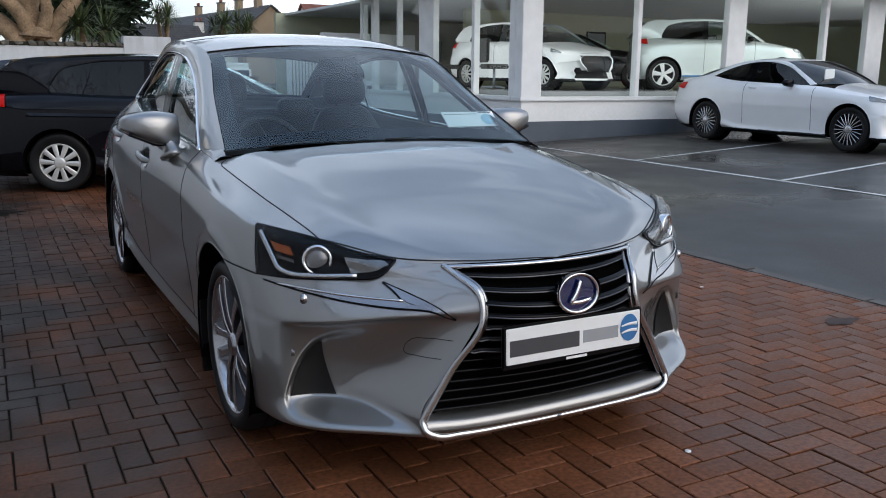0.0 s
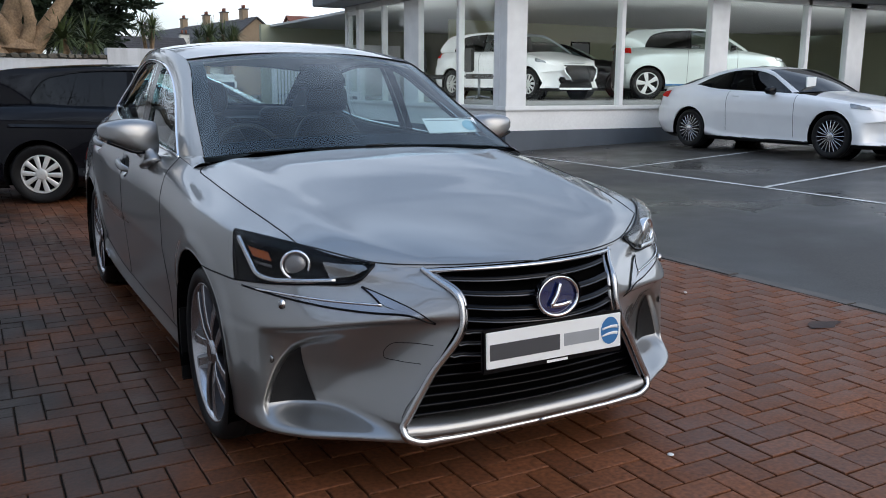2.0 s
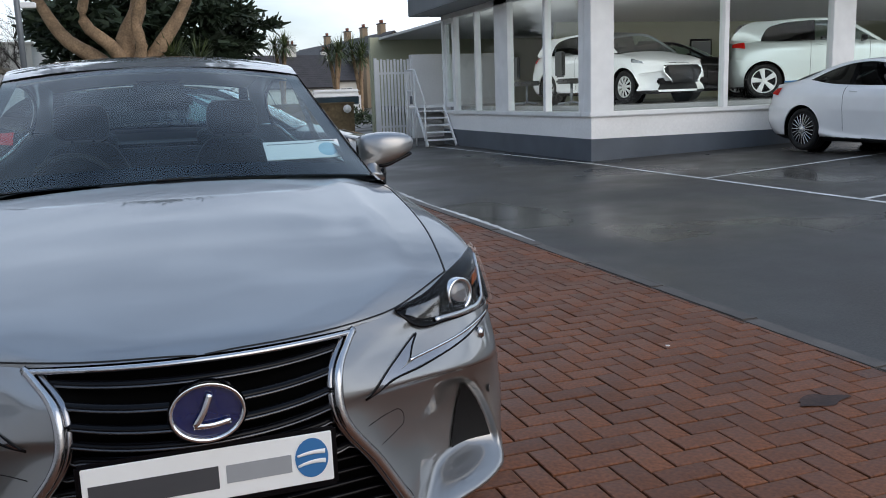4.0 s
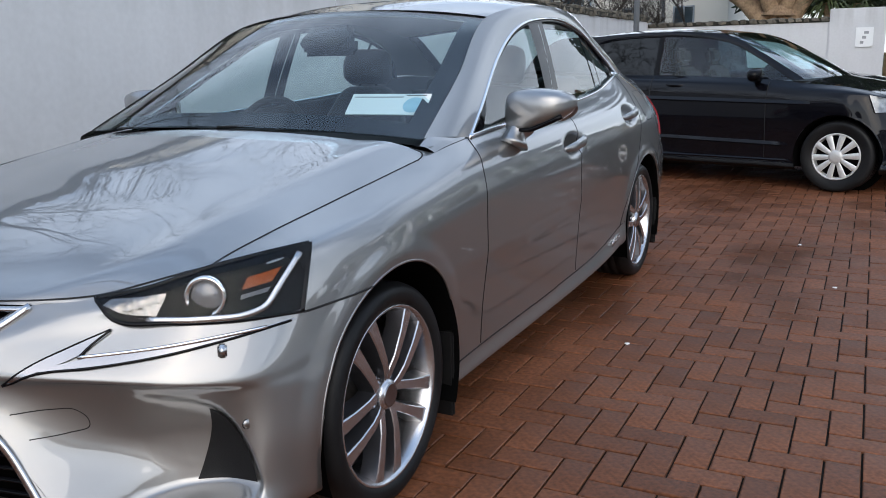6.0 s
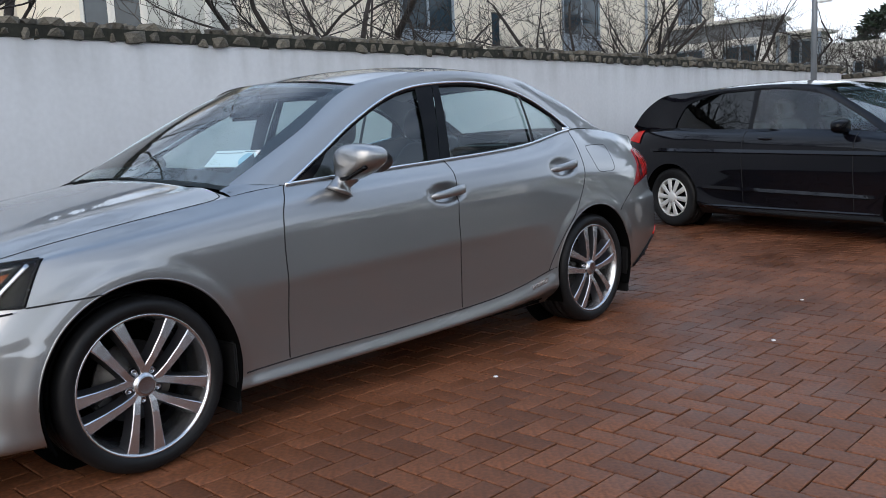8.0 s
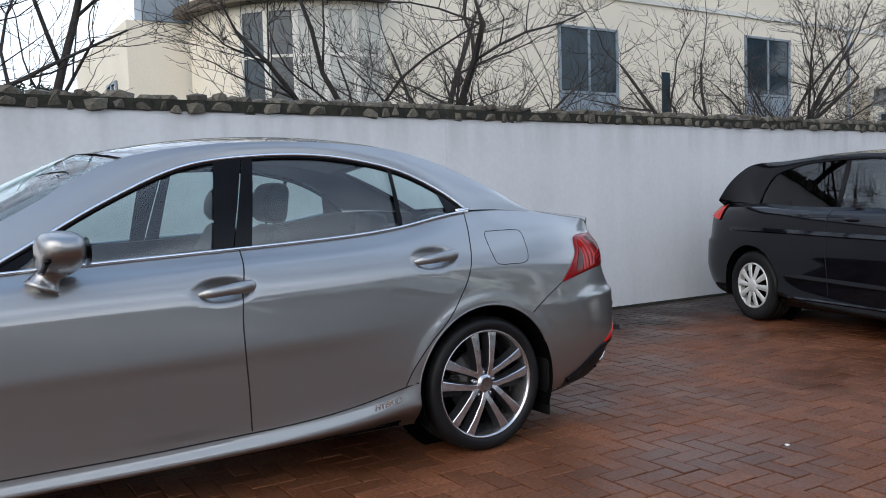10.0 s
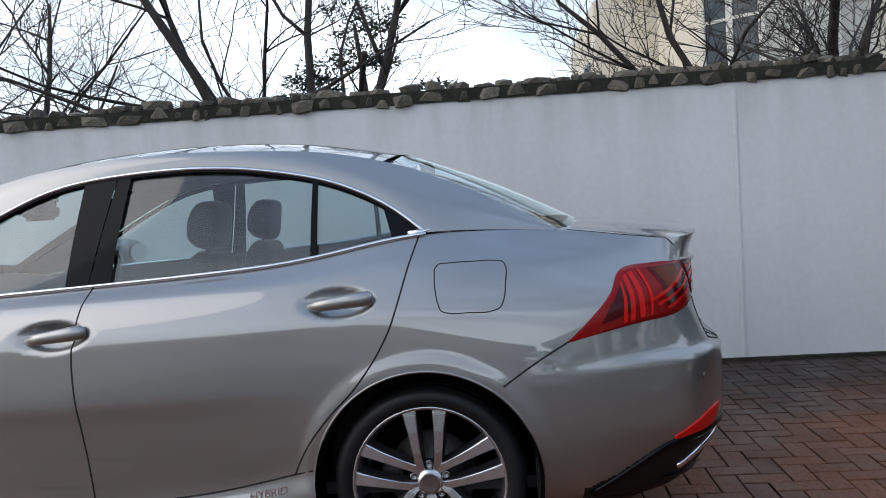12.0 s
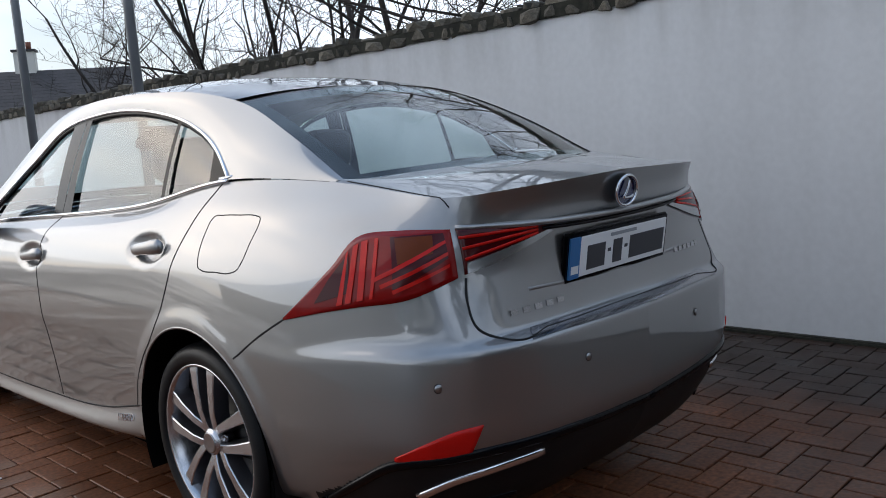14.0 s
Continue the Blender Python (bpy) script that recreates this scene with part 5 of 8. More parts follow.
for k in range(3):
    trim_line("light_guide", ((.605, 2.27, .905 + .027 * k), (.5, 2.32, .925 + .019 * k), (.37, 2.36, .945 + .009 * k)), REAR_D, .0042, RED_BRIGHT, 16, lift=.007)
trim_patch("clear_strip", ((.602, 2.29, .897), (.52, 2.34, .912), (.42, 2.355, .932), (.33, 2.36, .950)), ((.608, 2.29, .868), (.52, 2.34, .886), (.42, 2.355, .912), (.31, 2.36, .944)), REAR_D, .009, SATIN, 16, 4, parent=tl2, label="clear reversing lamp strip")
# boot lid ledge above the plate, plate and badges
ledge = [(x, 2.372 + .02 * (1 - (x / .62) ** 2) - .11 * (abs(x) / .62) ** 4, .965 + .022 * (abs(x) / .62) ** 2) for x in np.linspace(-.60, .60, 40)]
tube("boot_ledge", ledge, .011, SILVER, saloon, "silver boot lid ledge", 8, .8)
# shade of the plate recess, laid in as a black tube below the ledge
tube("plate_recess_shadow", [(x, y - .006, z - .017) for x, y, z in ledge[8:32]], .006, GLOSS_BLACK, saloon, "black strip for the shade under the boot ledge", 6)
rplate = box("rear_plate", -.275, .275, -.012, .006, -.078, .072, GLOSS_BLACK, saloon, "white number plate with blue band in black holder", .006, pose(0, 2.372, .855, -9, 0, 0))
box("plate_face", -.26, .26, .005, .010, -.058, .058, PLATE_WHITE, rplate, "white plate", .002)
box("plate_band", .212, .261, .0065, .0115, -.059, .059, BLUE_PRINT, rplate, "blue band")
for x0, x1 in ((.085, .175), (.055, .070), (-.005, .042), (-.035, -.020), (-.245, -.048)):
    box("print_bar", x0, x1, .009, .0115, -.042 if x1 - x0 > .03 else -.004, .028 if x1 - x0 > .03 else .006, DARK_PRINT, rplate)
box("print_bar", -.08, .06, .009, .0112, .040, .050, GREY_PRINT, rplate)
box("print_bar", .218, .252, .0105, .0125, -.045, -.022, PLATE_WHITE, rplate)
emblem(pose(0, 2.405, 1.022, 8, 0, 180), .055, saloon, False)
for x0, x1, zc_ in ((.28, .52, .752), (-.52, -.33, .792)):
    n_ = 5 if x0 > 0 else 6
    for k in range(n_):
        a0 = x0 + (x1 - x0) * (k + .12) / n_
        c = on_body((a0 + (x1 - x0) * .36 / n_, 2.38, zc_), REAR_D, .002)
        box("badge_bar", -(x1 - x0) * .30 / n_, (x1 - x0) * .30 / n_, -.003, .003, -.008, .008, SATIN, saloon, "", .001, Matrix.Translation(c) @ pose(0, 0, 0, 5, 0, -4))
trim_line("boot_crease", ((.42, 2.36, .80), (.2, 2.36, .792), (-.2, 2.36, .792), (-.42, 2.36, .80)), REAR_D, .007, SILVER, 30, both=False, lift=-.002)
trim_patch("bumper_step_guard", ((-.46, 2.385, .70), (0, 2.405, .70), (.46, 2.385, .70)), ((-.50, 2.425, .68), (0, 2.452, .68), (.50, 2.425, .68)), (0, .5, 1), .002, DARK_CHROME, 30, 5, both=False, label="clear film guard on the bumper top")
# bumper reflectors, chrome tip bars
trim_patch("bumper_reflector", ((.79, 2.19, .428), (.75, 2.26, .468), (.70, 2.325, .495), (.648, 2.37, .503)), ((.79, 2.19, .418), (.75, 2.26, .418), (.72, 2.30, .420), (.675, 2.345, .428)), (.6, .8, 0), .005, RED_BRIGHT, 16, 6, label="red bumper reflector", thick=.008)
trim_line("exhaust_trim", ((.745, 2.22, .305), (.70, 2.29, .345), (.61, 2.36, .368), (.47, 2.42, .380)), (.5, .85, -.1), .014, CHROME, 24, lift=.002, label="chrome lower bumper strip")
trim_line("exhaust_trim", ((.76, 2.18, .285), (.70, 2.25, .268), (.60, 2.31, .258), (.5, 2.34, .258)), (.5, .85, -.1), .009, GLOSS_BLACK, 24, lift=.002)
trim_line("diffuser_edge", ((.845, 1.97, .25), (.825, 2.10, .34), (.80, 2.20, .402), (.70, 2.33, .424), (.46, 2.43, .426), (.2, 2.45, .412), (0, 2.455, .406)), (.5, .85, 0), .015, GLOSS_BLACK, 40, lift=.002, label="gloss black diffuser edge")
# wipers
for x0, x1 in ((-.56, .02), (-.05, .58)):
    tube("wiper", [Vector((x0 + (x1 - x0) * t, -.985 + .05 * t + .06 * ((x0 + (x1 - x0) * t) / .73) ** 2, 1.012 + .016 * t - .030 * ((x0 + (x1 - x0) * t) / .73) ** 2)) for t in np.linspace(0, 1, 12)], .0055, PLASTIC, saloon, "black wiper arm", 6)
g = np.array([[(x, -1.062 + y_ + .06 * (x / .74) ** 2, 1.004 + z_ - .078 * (x / .74) ** 2) for x in np.linspace(-.69, .69, 25)] for y_, z_ in ((0, -.012), (.03, -.004), (.09, .004))])
put("cowl_panel", mesh_from("cowl_panel", g.reshape(-1, 3), grid_faces(3, 25), PLASTIC), saloon, "black scuttle panel")
# small side lettering on the sill
txt = bpy.data.curves.new("sill_lettering", "FONT")
txt.body, txt.size, txt.extrude, txt.shear = "HYBRID", .038, .0015, .25
txt.materials.append(CHROME)
for side in (1, -1):
    c = on_body((.88 * side, .80 if side > 0 else .97, .285), (side, 0, 0), .003)
    t_ob = new("sill_lettering", txt)
    t_ob.parent = saloon
    t_ob.matrix_basis = Matrix.Translation(c) @ pose(0, 0, 0, 90, -9 * side, 90 * side)

# ---- ground, road, walls ----


def ground_z(x):
    return float(np.interp(x, (-400, 2.9, 3.05, 15, 400), (-.03, -.03, -.022, .29, .29)))


gx = [-400, -60, -20, -2.5, 0, 2.9, 3.05, 6, 9, 12, 15, 30, 80, 400]
gy = [-400, -80, -20, -6, 0, 6, 12, 20, 30, 60, 120, 400]
tagged(put("ground", mesh_from("ground", [(x, y, ground_z(x)) for y in gy for x in gx], grid_faces(len(gy), len(gx)), ASPHALT, False)),
       "damp dark grey asphalt drive with paler dry patches", "ground", kind="structure")
put("sand_bed", mesh_from("sand_bed", [(-2.4, -14, -.009), (2.93, -14, -.009), (2.93, 15.2, -.009), (-2.4, 15.2, -.009)], [(0, 1, 2, 3)], MORTAR, False))
tagged(bpy.data.objects["sand_bed"], "dark sand joints between paving bricks", "paving", kind="structure")

# low concrete edging along the drive
edging = tagged(put("kerb", mesh_from("kerb", [(2.93, -14, -.03), (3.05, -14, -.03), (3.05, 15.2, -.03), (2.93, 15.2, -.03)], [(0, 1, 2, 3)], MORTAR, False)), "grey concrete edging between brick paving and asphalt", "kerb", kind="structure")
bm = bmesh.new()
add_box(bm, -.055, .055, -.447, .447, -.06, .004, .007)
e_ob = part("edging_stone", bm, KERB, edging, "", False, pose(2.985, -13.5, 0))
for k in range(1, 32):
    put("edging_stone", e_ob.data, edging, "", pose(2.985 + .003 * math.sin(k * 2.1), -13.5 + .905 * k, .002 * math.sin(k * 1.7), 0, 0, .15 * math.sin(k)))
# pale lime deposit that water left along the edging
for k, (y0, y1, w0) in enumerate(((5.4, 9.5, .10), (2.6, 5.6, .07))):
    p = [(3.07 + .012 * math.sin(i * 1.9), y0 + (y1 - y0) * i / 24, ground_z(3.1) + .004) for i in range(25)]
    q = [(3.07 + w0 * (.5 + .5 * abs(math.sin(i * 1.3 + k))) * math.sin(math.pi * i / 24) + .02, y, z + .001) for i, (x, y, z) in enumerate(p)]
    tagged(put("lime_streak", mesh_from("lime_streak", p + q, grid_faces(2, 25), LINE_PAINT, False)), "thin white lime streak on the asphalt", "stain", kind="structure")
# road markings
LINE_X = 6.55


def road_line(x0, y0, x1, y1, w):
    d = Vector((x1 - x0, y1 - y0, 0)).normalized()
    s = Vector((-d.y, d.x, 0)) * w / 2
    v = []
    n = 20
    for i in range(n + 1):
        p = Vector((x0 + (x1 - x0) * i / n, y0 + (y1 - y0) * i / n, 0))
        for sg in (1, -1):
            c = p + s * sg
            v.append((c.x, c.y, ground_z(c.x) + .005))
    f = [(2 * i, 2 * i + 1, 2 * i + 3, 2 * i + 2) for i in range(n)]
    tagged(put("road_line", mesh_from("road_line", v, f, LINE_PAINT, False)), "worn white painted bay line on asphalt", "road marking", kind="structure")


road_line(6.75, -6, 6.85, 8.2, .075)
road_line(6.85, 8.2, 6.45, 15.6, .075)
for by in (2.65, 5.3, -.2):
    road_line(6.82, by, 11.8, by + .85, .075)

# unseen wall, added so the car sides mirror a darker horizon
tagged(box("wall_east", 29.0, 29.3, -34, 8.0, -.1, 3.6, TAN), "plain tan wall out of view, added to darken car reflections", "wall", kind="structure")
# white boundary wall with a rough stone coping
WALL_X = -2.33
wall_w = tagged(box("wall_west", WALL_X - .30, WALL_X, -40, 15.3, -.05, 1.90, RENDER_WHITE), "white painted rendered boundary wall with thin vertical joints", "wall", kind="structure")
box("wall_joint", WALL_X, WALL_X + .006, 3.245, 3.275, 0, 1.86, RENDER_WHITE, wall_w, "", .002)
box("wall_joint", WALL_X, WALL_X + .006, -8.245, -8.215, 0, 1.86, RENDER_WHITE, wall_w, "", .002)
box("wall_foot", WALL_X - .01, WALL_X + .035, -40, 15.2, -.04, .022, MOSS, wall_w, "dark mossy wall foot", .008)
coping = tagged(box("coping", WALL_X - .31, WALL_X + .015, -40, 15.3, 1.90, 1.985, MOSS), "mossy rough stone coping along the wall top", "coping", kind="structure")
wall_b = tagged(box("wall_north", WALL_X, 1.15, 15.0, 15.3, -.05, 1.78, RENDER_WHITE), "white rendered wall behind the parked cars", "wall", kind="structure")
coping_b = tagged(box("coping_north", WALL_X, 1.15, 14.99, 15.31, 1.78, 1.86, MOSS), "mossy stone coping on the far wall", "coping", kind="structure")
tagged(box("wall_pier", 1.15, 2.12, 14.96, 15.34, -.05, 2.02, RENDER_WHITE, bevel=.01), "plain white rendered wall pier", "wall", kind="structure")
sign = tagged(box("notice", 1.62, 1.92, 14.935, 14.957, 1.30, 1.66, PAPER, bevel=.004), "small white notice with grey marks on the wall pier", "sign")
for k in range(3):
    box("print_bar", 1.70 + .03 * k, 1.76 + .04 * k, 14.928, 14.934, 1.36 + .09 * k, 1.41 + .09 * k, GREY_PRINT, sign)

rng = random.Random(4)


def stone_mesh(seed):
    r = random.Random(seed)
    bm = bmesh.new()
    bmesh.ops.create_icosphere(bm, subdivisions=1, radius=.5)
    for v in bm.verts:
        c = v.co
        c.x, c.y, c.z = [math.copysign(abs(a * 2) ** .6 / 2, a) for a in c]
        c *= 1 + r.uniform(-.16, .16)
    me = bpy.data.meshes.new("coping_stone")
    bm.to_mesh(me)
    bm.free()
    me.materials.append(STONE)
    return me


STONES = [stone_mesh(k) for k in range(9)]
far_v, far_f = [], []


def lay_stone(x, y, z, lx, ly, lz, turn, parent, near):
    m = pose(x, y, z, rng.uniform(-9, 9), rng.uniform(-9, 9), turn + rng.uniform(-12, 12)) @ Matrix.Diagonal((lx, ly, lz, 1))
    me = STONES[rng.randrange(9)]
    if near:
        put("coping_stone", me, parent, "", m)
    else:
        o = len(far_v)
        far_v.extend(tuple(m @ v.co) for v in me.vertices)
        far_f.extend(tuple(i + o for i in p.vertices) for p in me.polygons)


for row, (zlow, back, h0, h1) in enumerate(((1.885, .045, .075, .115), (1.965, .085, .055, .095))):
    y = -40.0 + .07 * row
    while y < 15.2:
        ln = rng.uniform(.09, .24) if rng.random() < .8 else rng.uniform(.05, .09)
        near = -3.0 < y < 8.5
        hgt = rng.uniform(h0, h1)
        lay_stone(WALL_X - back + rng.uniform(-.03, .012), y + ln / 2, zlow + hgt / 2 + rng.uniform(-.012, .012), .20, ln * .93, hgt, 0, coping, near)
        if row and rng.random() < .8:
            lay_stone(WALL_X - .23, y + ln / 2 + rng.uniform(-.05, .05), 2.0 + rng.uniform(-.015, .02), .20, ln * rng.uniform(.7, 1.1), .09, 0, coping, False)
        y += ln + (rng.uniform(.01, .06) if rng.random() < .3 else 0)
x = WALL_X
while x < 1.1:
    ln = rng.uniform(.12, .26)
    lay_stone(x + ln / 2, 15.06, 1.83, ln, .22, rng.uniform(.09, .14), 0, coping_b, False)
    x += ln
tagged(put("coping_rubble", mesh_from("coping_rubble", far_v, far_f, STONE, False), coping), "", kind="stuff")

# ---- showroom ----
CX, CY, EX, EY, FLOOR = 7.05, 8.7, 26.0, 16.2, 1.0
G0 = ground_z(CX) - .02
T_ = .28
shop_wall = tagged(box("wall_shop_south", CX, EX, CY, CY + T_, .46, .83, SHOP_WHITE), "white rendered dwarf wall under the showroom windows", "wall", kind="structure")
box("plinth", CX - .004, EX, CY - .004, CY + T_, -.1, .46, PLINTH, shop_wall, "blue-grey painted plinth")
box("window_sill", CX - .05, EX, CY - .05, CY + T_, .83, .91, WHITE_METAL, shop_wall, "white window sill", .012)
shop_side = tagged(box("wall_shop_west", CX, CX + T_, CY + T_, EY, .46, .83, SHOP_WHITE), "white rendered dwarf wall under the showroom windows", "wall", kind="structure")
box("plinth", CX - .004, CX + T_, CY + T_, EY, -.1, .46, PLINTH, shop_side, "blue-grey painted plinth")
box("window_sill", CX - .05, CX + T_, CY + T_, EY, .83, .91, WHITE_METAL, shop_side, "white window sill", .012)
TOP = 3.2
tagged(box("roof_fascia", CX - .75, EX, CY - .75, EY + .3, TOP, TOP + .62, FASCIA, bevel=.02), "wide grey metal roof fascia of the showroom", "roof", kind="structure")
tagged(box("ceiling", CX + .3, EX - .3, CY + .3, EY + 7, TOP - .08, TOP - .01, CEIL), "white showroom ceiling", "ceiling", kind="structure")
tagged(box("floor", CX + .29, EX - .2, CY + .29, EY + 7, FLOOR - .15, FLOOR, SHOWFLOOR), "polished grey raised showroom floor", "floor", kind="structure")
tagged(box("wall_shop_back", CX, EX, EY + 7, EY + 7.2, -.1, TOP, OLIVE), "olive green back wall of the showroom", "wall", kind="structure")
tagged(box("wall_shop_inner", CX + 3.6, EX, EY + .9, EY + 1.05, FLOOR, TOP - .08, OLIVE), "olive green showroom wall with framed pictures", "wall", kind="structure")
tagged(box("wall_shop_end", EX - .2, EX, CY + T_, EY + 7, -.1, TOP, OLIVE), "plain end wall of the showroom", "wall", kind="structure")
for px_, pz in ((13.2, 2.3), (14.9, 2.35), (17.4, 2.5), (19.6, 2.4)):
    pic = tagged(box("framed_picture", px_, px_ + .75, EY + .86, EY + .897, pz - .28, pz + .28, GLOSS_BLACK, bevel=.01), "dark framed picture on the showroom wall", "picture")
    box("print", px_ + .05, px_ + .70, EY + .852, EY + .859, pz - .22, pz + .22, GREY_PRINT, pic)


def post(name, x0, x1, y0, y1, z0=.91, z1=TOP, mat=WHITE_METAL, label="white metal window post"):
    tagged(box(name, x0, x1, y0, y1, z0, z1, mat, bevel=.008), label, "window post", kind="structure")


post("corner_post", CX - .02, CX + .42, CY - .02, CY + .22, label="wide white corner post of the showroom")
post("corner_post", CX - .02, CX + .12, CY + .22, CY + .42, label="wide white corner post of the showroom")
for a_, b_ in ((9.70, 9.80), (12.10, 12.62), (15.05, 15.17), (16.5, 17.1), (19.4, 19.5), (21.6, 22.1), (24.2, 24.3)):
    post("window_post", a_, b_, CY, CY + .16)
for a_, b_ in ((10.44, 10.54), (12.16, 12.86), (13.95, 14.02), (15.30, 15.48), (16.08, 16.2)):
    post("window_post", CX, CX + .14, a_, b_)
tagged(box("window_head", CX + .42, EX, CY, CY + .16, TOP - .12, TOP, WHITE_METAL), "white window head", "trim", kind="structure")
tagged(box("window_head", CX, CX + .14, CY + .42, EY, TOP - .12, TOP, WHITE_METAL), "white window head", "trim", kind="structure")
wn_ = 0
edges_ = [CX + .42, 9.70, 9.80, 12.10, 12.62, 15.05, 15.17, 16.5, 17.1, 19.4, 19.5, 21.6, 22.1, 24.2, 24.3, EX]
for a_, b_ in zip(edges_[::2], edges_[1::2]):
    wn_ += 1
    w_ = tagged(put("window_%d" % wn_, mesh_from("window", [(a_, CY + .08, .91), (b_, CY + .08, .91), (b_, CY + .08, TOP - .12), (a_, CY + .08, TOP - .12)], [(0, 1, 2, 3)], SHOP_GLASS, False)), "tall clear showroom window pane", "window", kind="structure")
    w_.visible_shadow = False
edges_ = [CY + .42, 10.44, 10.54, 12.16, 12.86, 13.95, 14.02, 15.30]
for a_, b_ in zip(edges_[::2], edges_[1::2]):
    wn_ += 1
    w_ = tagged(put("window_%d" % wn_, mesh_from("window", [(CX + .07, a_, .91), (CX + .07, b_, .91), (CX + .07, b_, TOP - .12), (CX + .07, a_, TOP - .12)], [(0, 1, 2, 3)], SHOP_GLASS, False)), "tall clear showroom window pane", "window", kind="structure")
    w_.visible_shadow = False
# added fill lamps just inside the panes, only to brighten the showroom interior
for x_, y_, w_, turn_ in ((13.5, CY + .20, 12.0, 0), (CX + .20, 12.2, 6.4, 90)):
    fill = new("window_daylight", bpy.data.lights.new("window_daylight", "AREA"))
    fill.data.shape, fill.data.size, fill.data.size_y, fill.data.energy, fill.data.color = "RECTANGLE", w_, 2.0, 4.2 * w_, (.93, .97, 1.0)
    fill.matrix_world = pose(x_, y_, 2.02, 0, 0, -turn_) @ pose(0, 0, 0, 90, 0, 0)
# glazed side door at the top of the steps
door = tagged(box("door_1", CX + .05, CX + .10, 15.50, 16.06, FLOOR, 3.02, SHOP_GLASS), "narrow glazed side door with white frame", "door", kind="structure")
for y0, y1, z0, z1 in ((15.48, 15.56, FLOOR, 3.08), (16.0, 16.08, FLOOR, 3.08), (15.56, 16.0, 2.98, 3.08), (15.56, 16.0, FLOOR, FLOOR + .12)):
    box("door_frame", CX + .03, CX + .13, y0, y1, z0, z1, WHITE_METAL, door, "", .006)
# white office chair and low dark furniture in the side window
for yy in (11.2, 13.3):
    ch = thing("office_chair", "dark padded office chair on the showroom floor", "chair", pose(CX + .95, yy, FLOOR, 0, 0, 80))
    box("seat", -.25, .25, -.25, .25, .42, .52, SEAT, ch, "", .03)
    box("backrest", -.25, .25, .20, .27, .55, 1.05, SEAT, ch, "", .03)
    tube("pillar", [(0, 0, .05), (0, 0, .42)], .03, GREY_METAL, ch)
    for k in range(5):
        tube("foot", [(0, 0, .06), (.27 * math.cos(k * 1.257), .27 * math.sin(k * 1.257), .03)], .022, GREY_METAL, ch)

# steps up to the side door
steps = thing("metal_steps", "white painted metal steps with open treads and handrail", "steps", pose(0, 0, ground_z(6.6)))
for k in range(5):
    box("tread", 6.28 + .02 * k, 7.03, 15.28 + .0 * k + .17 * k, 15.50 + .17 * k, .17 * k + .14, .17 * k + .175, WHITE_METAL, steps, "", .006)
for xx in (6.28, 7.0):
    bm = bmesh.new()
    add_box(bm, xx - .02, xx + .02, -.04, .04, 0, 1.28, .004)
    part("stringer", bm, WHITE_METAL, steps, "", False, pose(0, 15.22, .02, -42, 0, 0))
for y0, z1 in ((15.3, 1.0), (16.05, 1.85), (16.7, 1.85)):
    tube("rail_post", [(6.26, y0, 0), (6.26, y0, z1)], .022, WHITE_METAL, steps)
tube("handrail", [(6.26, 15.22, 1.0), (6.26, 16.05, 1.85), (6.26, 16.75, 1.85)], .022, WHITE_METAL, steps)
tube("handrail", [(6.26, 16.05, 1.35), (6.26, 16.75, 1.35)], .018, WHITE_METAL, steps)
box("landing", 6.28, 7.03, 16.1, 16.9, .92, .97, WHITE_METAL, steps, "", .006)

# white yard wall, palisade gate and brown block wall at the end of the drive
tagged(box("wall_yard", 7.25, 10.2, 19.4, 19.65, -.1, 2.45, SHOP_WHITE), "plain white rendered yard wall", "wall", kind="structure")
gate = thing("palisade_gate", "white painted steel palisade gate, closed", "gate", pose(6.2, 19.5, ground_z(6.5)))
for k in range(11):
    box("pale", .05 + .098 * k, .112 + .098 * k, -.02, -.006, .08, 2.25 + (.02 if k % 2 else 0), WHITE_METAL, gate, "", .003)
for zz in (.35, 1.85):
    box("rail", 0, 1.16, 0, .04, zz, zz + .06, WHITE_METAL, gate, "", .004)
for xx in (0, 1.13):
    box("gate_post", xx - .03, xx + .05, -.02, .06, 0, 2.3, WHITE_METAL, gate, "", .006)
box("lock_box", .98, 1.10, -.05, .02, 1.0, 1.22, GREY_METAL, gate, "grey steel lock box", .008)
block = tagged(box("wall_brown", 2.2, 6.6, 24.0, 24.22, -.1, 1.10, BLOCK), "old brown mossy blockwork garden wall", "wall", kind="structure")
for r_ in range(5):
    for k in range(10):
        x0 = 2.2 + k * .45 + (.22 if r_ % 2 else 0)
        if x0 + .43 < 6.6:
            box("block", x0, x0 + .435, 23.975, 24.0, .0 + r_ * .225, .215 + r_ * .225, BLOCK, block, "", .008)
box("capping", 2.15, 6.62, 23.93, 24.27, 1.10, 1.17, BLOCK, block, "mossy capping", .015)
lampm = tube("round_wall_lamp", smooth_line(((6.35, 23.93, .95), (6.35, 23.88, .95)), 4), .14, WHITE_METAL)
tagged(lampm, "round white bulkhead lamp on the brown wall", "lamp")
tagged(put("garden_earth", mesh_from("garden_earth", [(-30, 15.4, .02), (2.1, 15.4, .02), (2.1, 24.2, .05), (60, 24.3, .3), (80, 150, .5), (-80, 150, .5)], [(0, 1, 2, 3, 4, 5)], EARTH, False)), "damp winter grass and earth beyond the walls", "ground", kind="structure")
tagged(put("garden_lawn", mesh_from("garden_lawn", [(WALL_X - .3, -60, .1), (WALL_X - .3, 80, .1), (-90, 80, .1), (-90, -60, .1)], [(0, 1, 2, 3)], EARTH, False)), "damp winter grass behind the boundary wall", "ground", kind="structure")

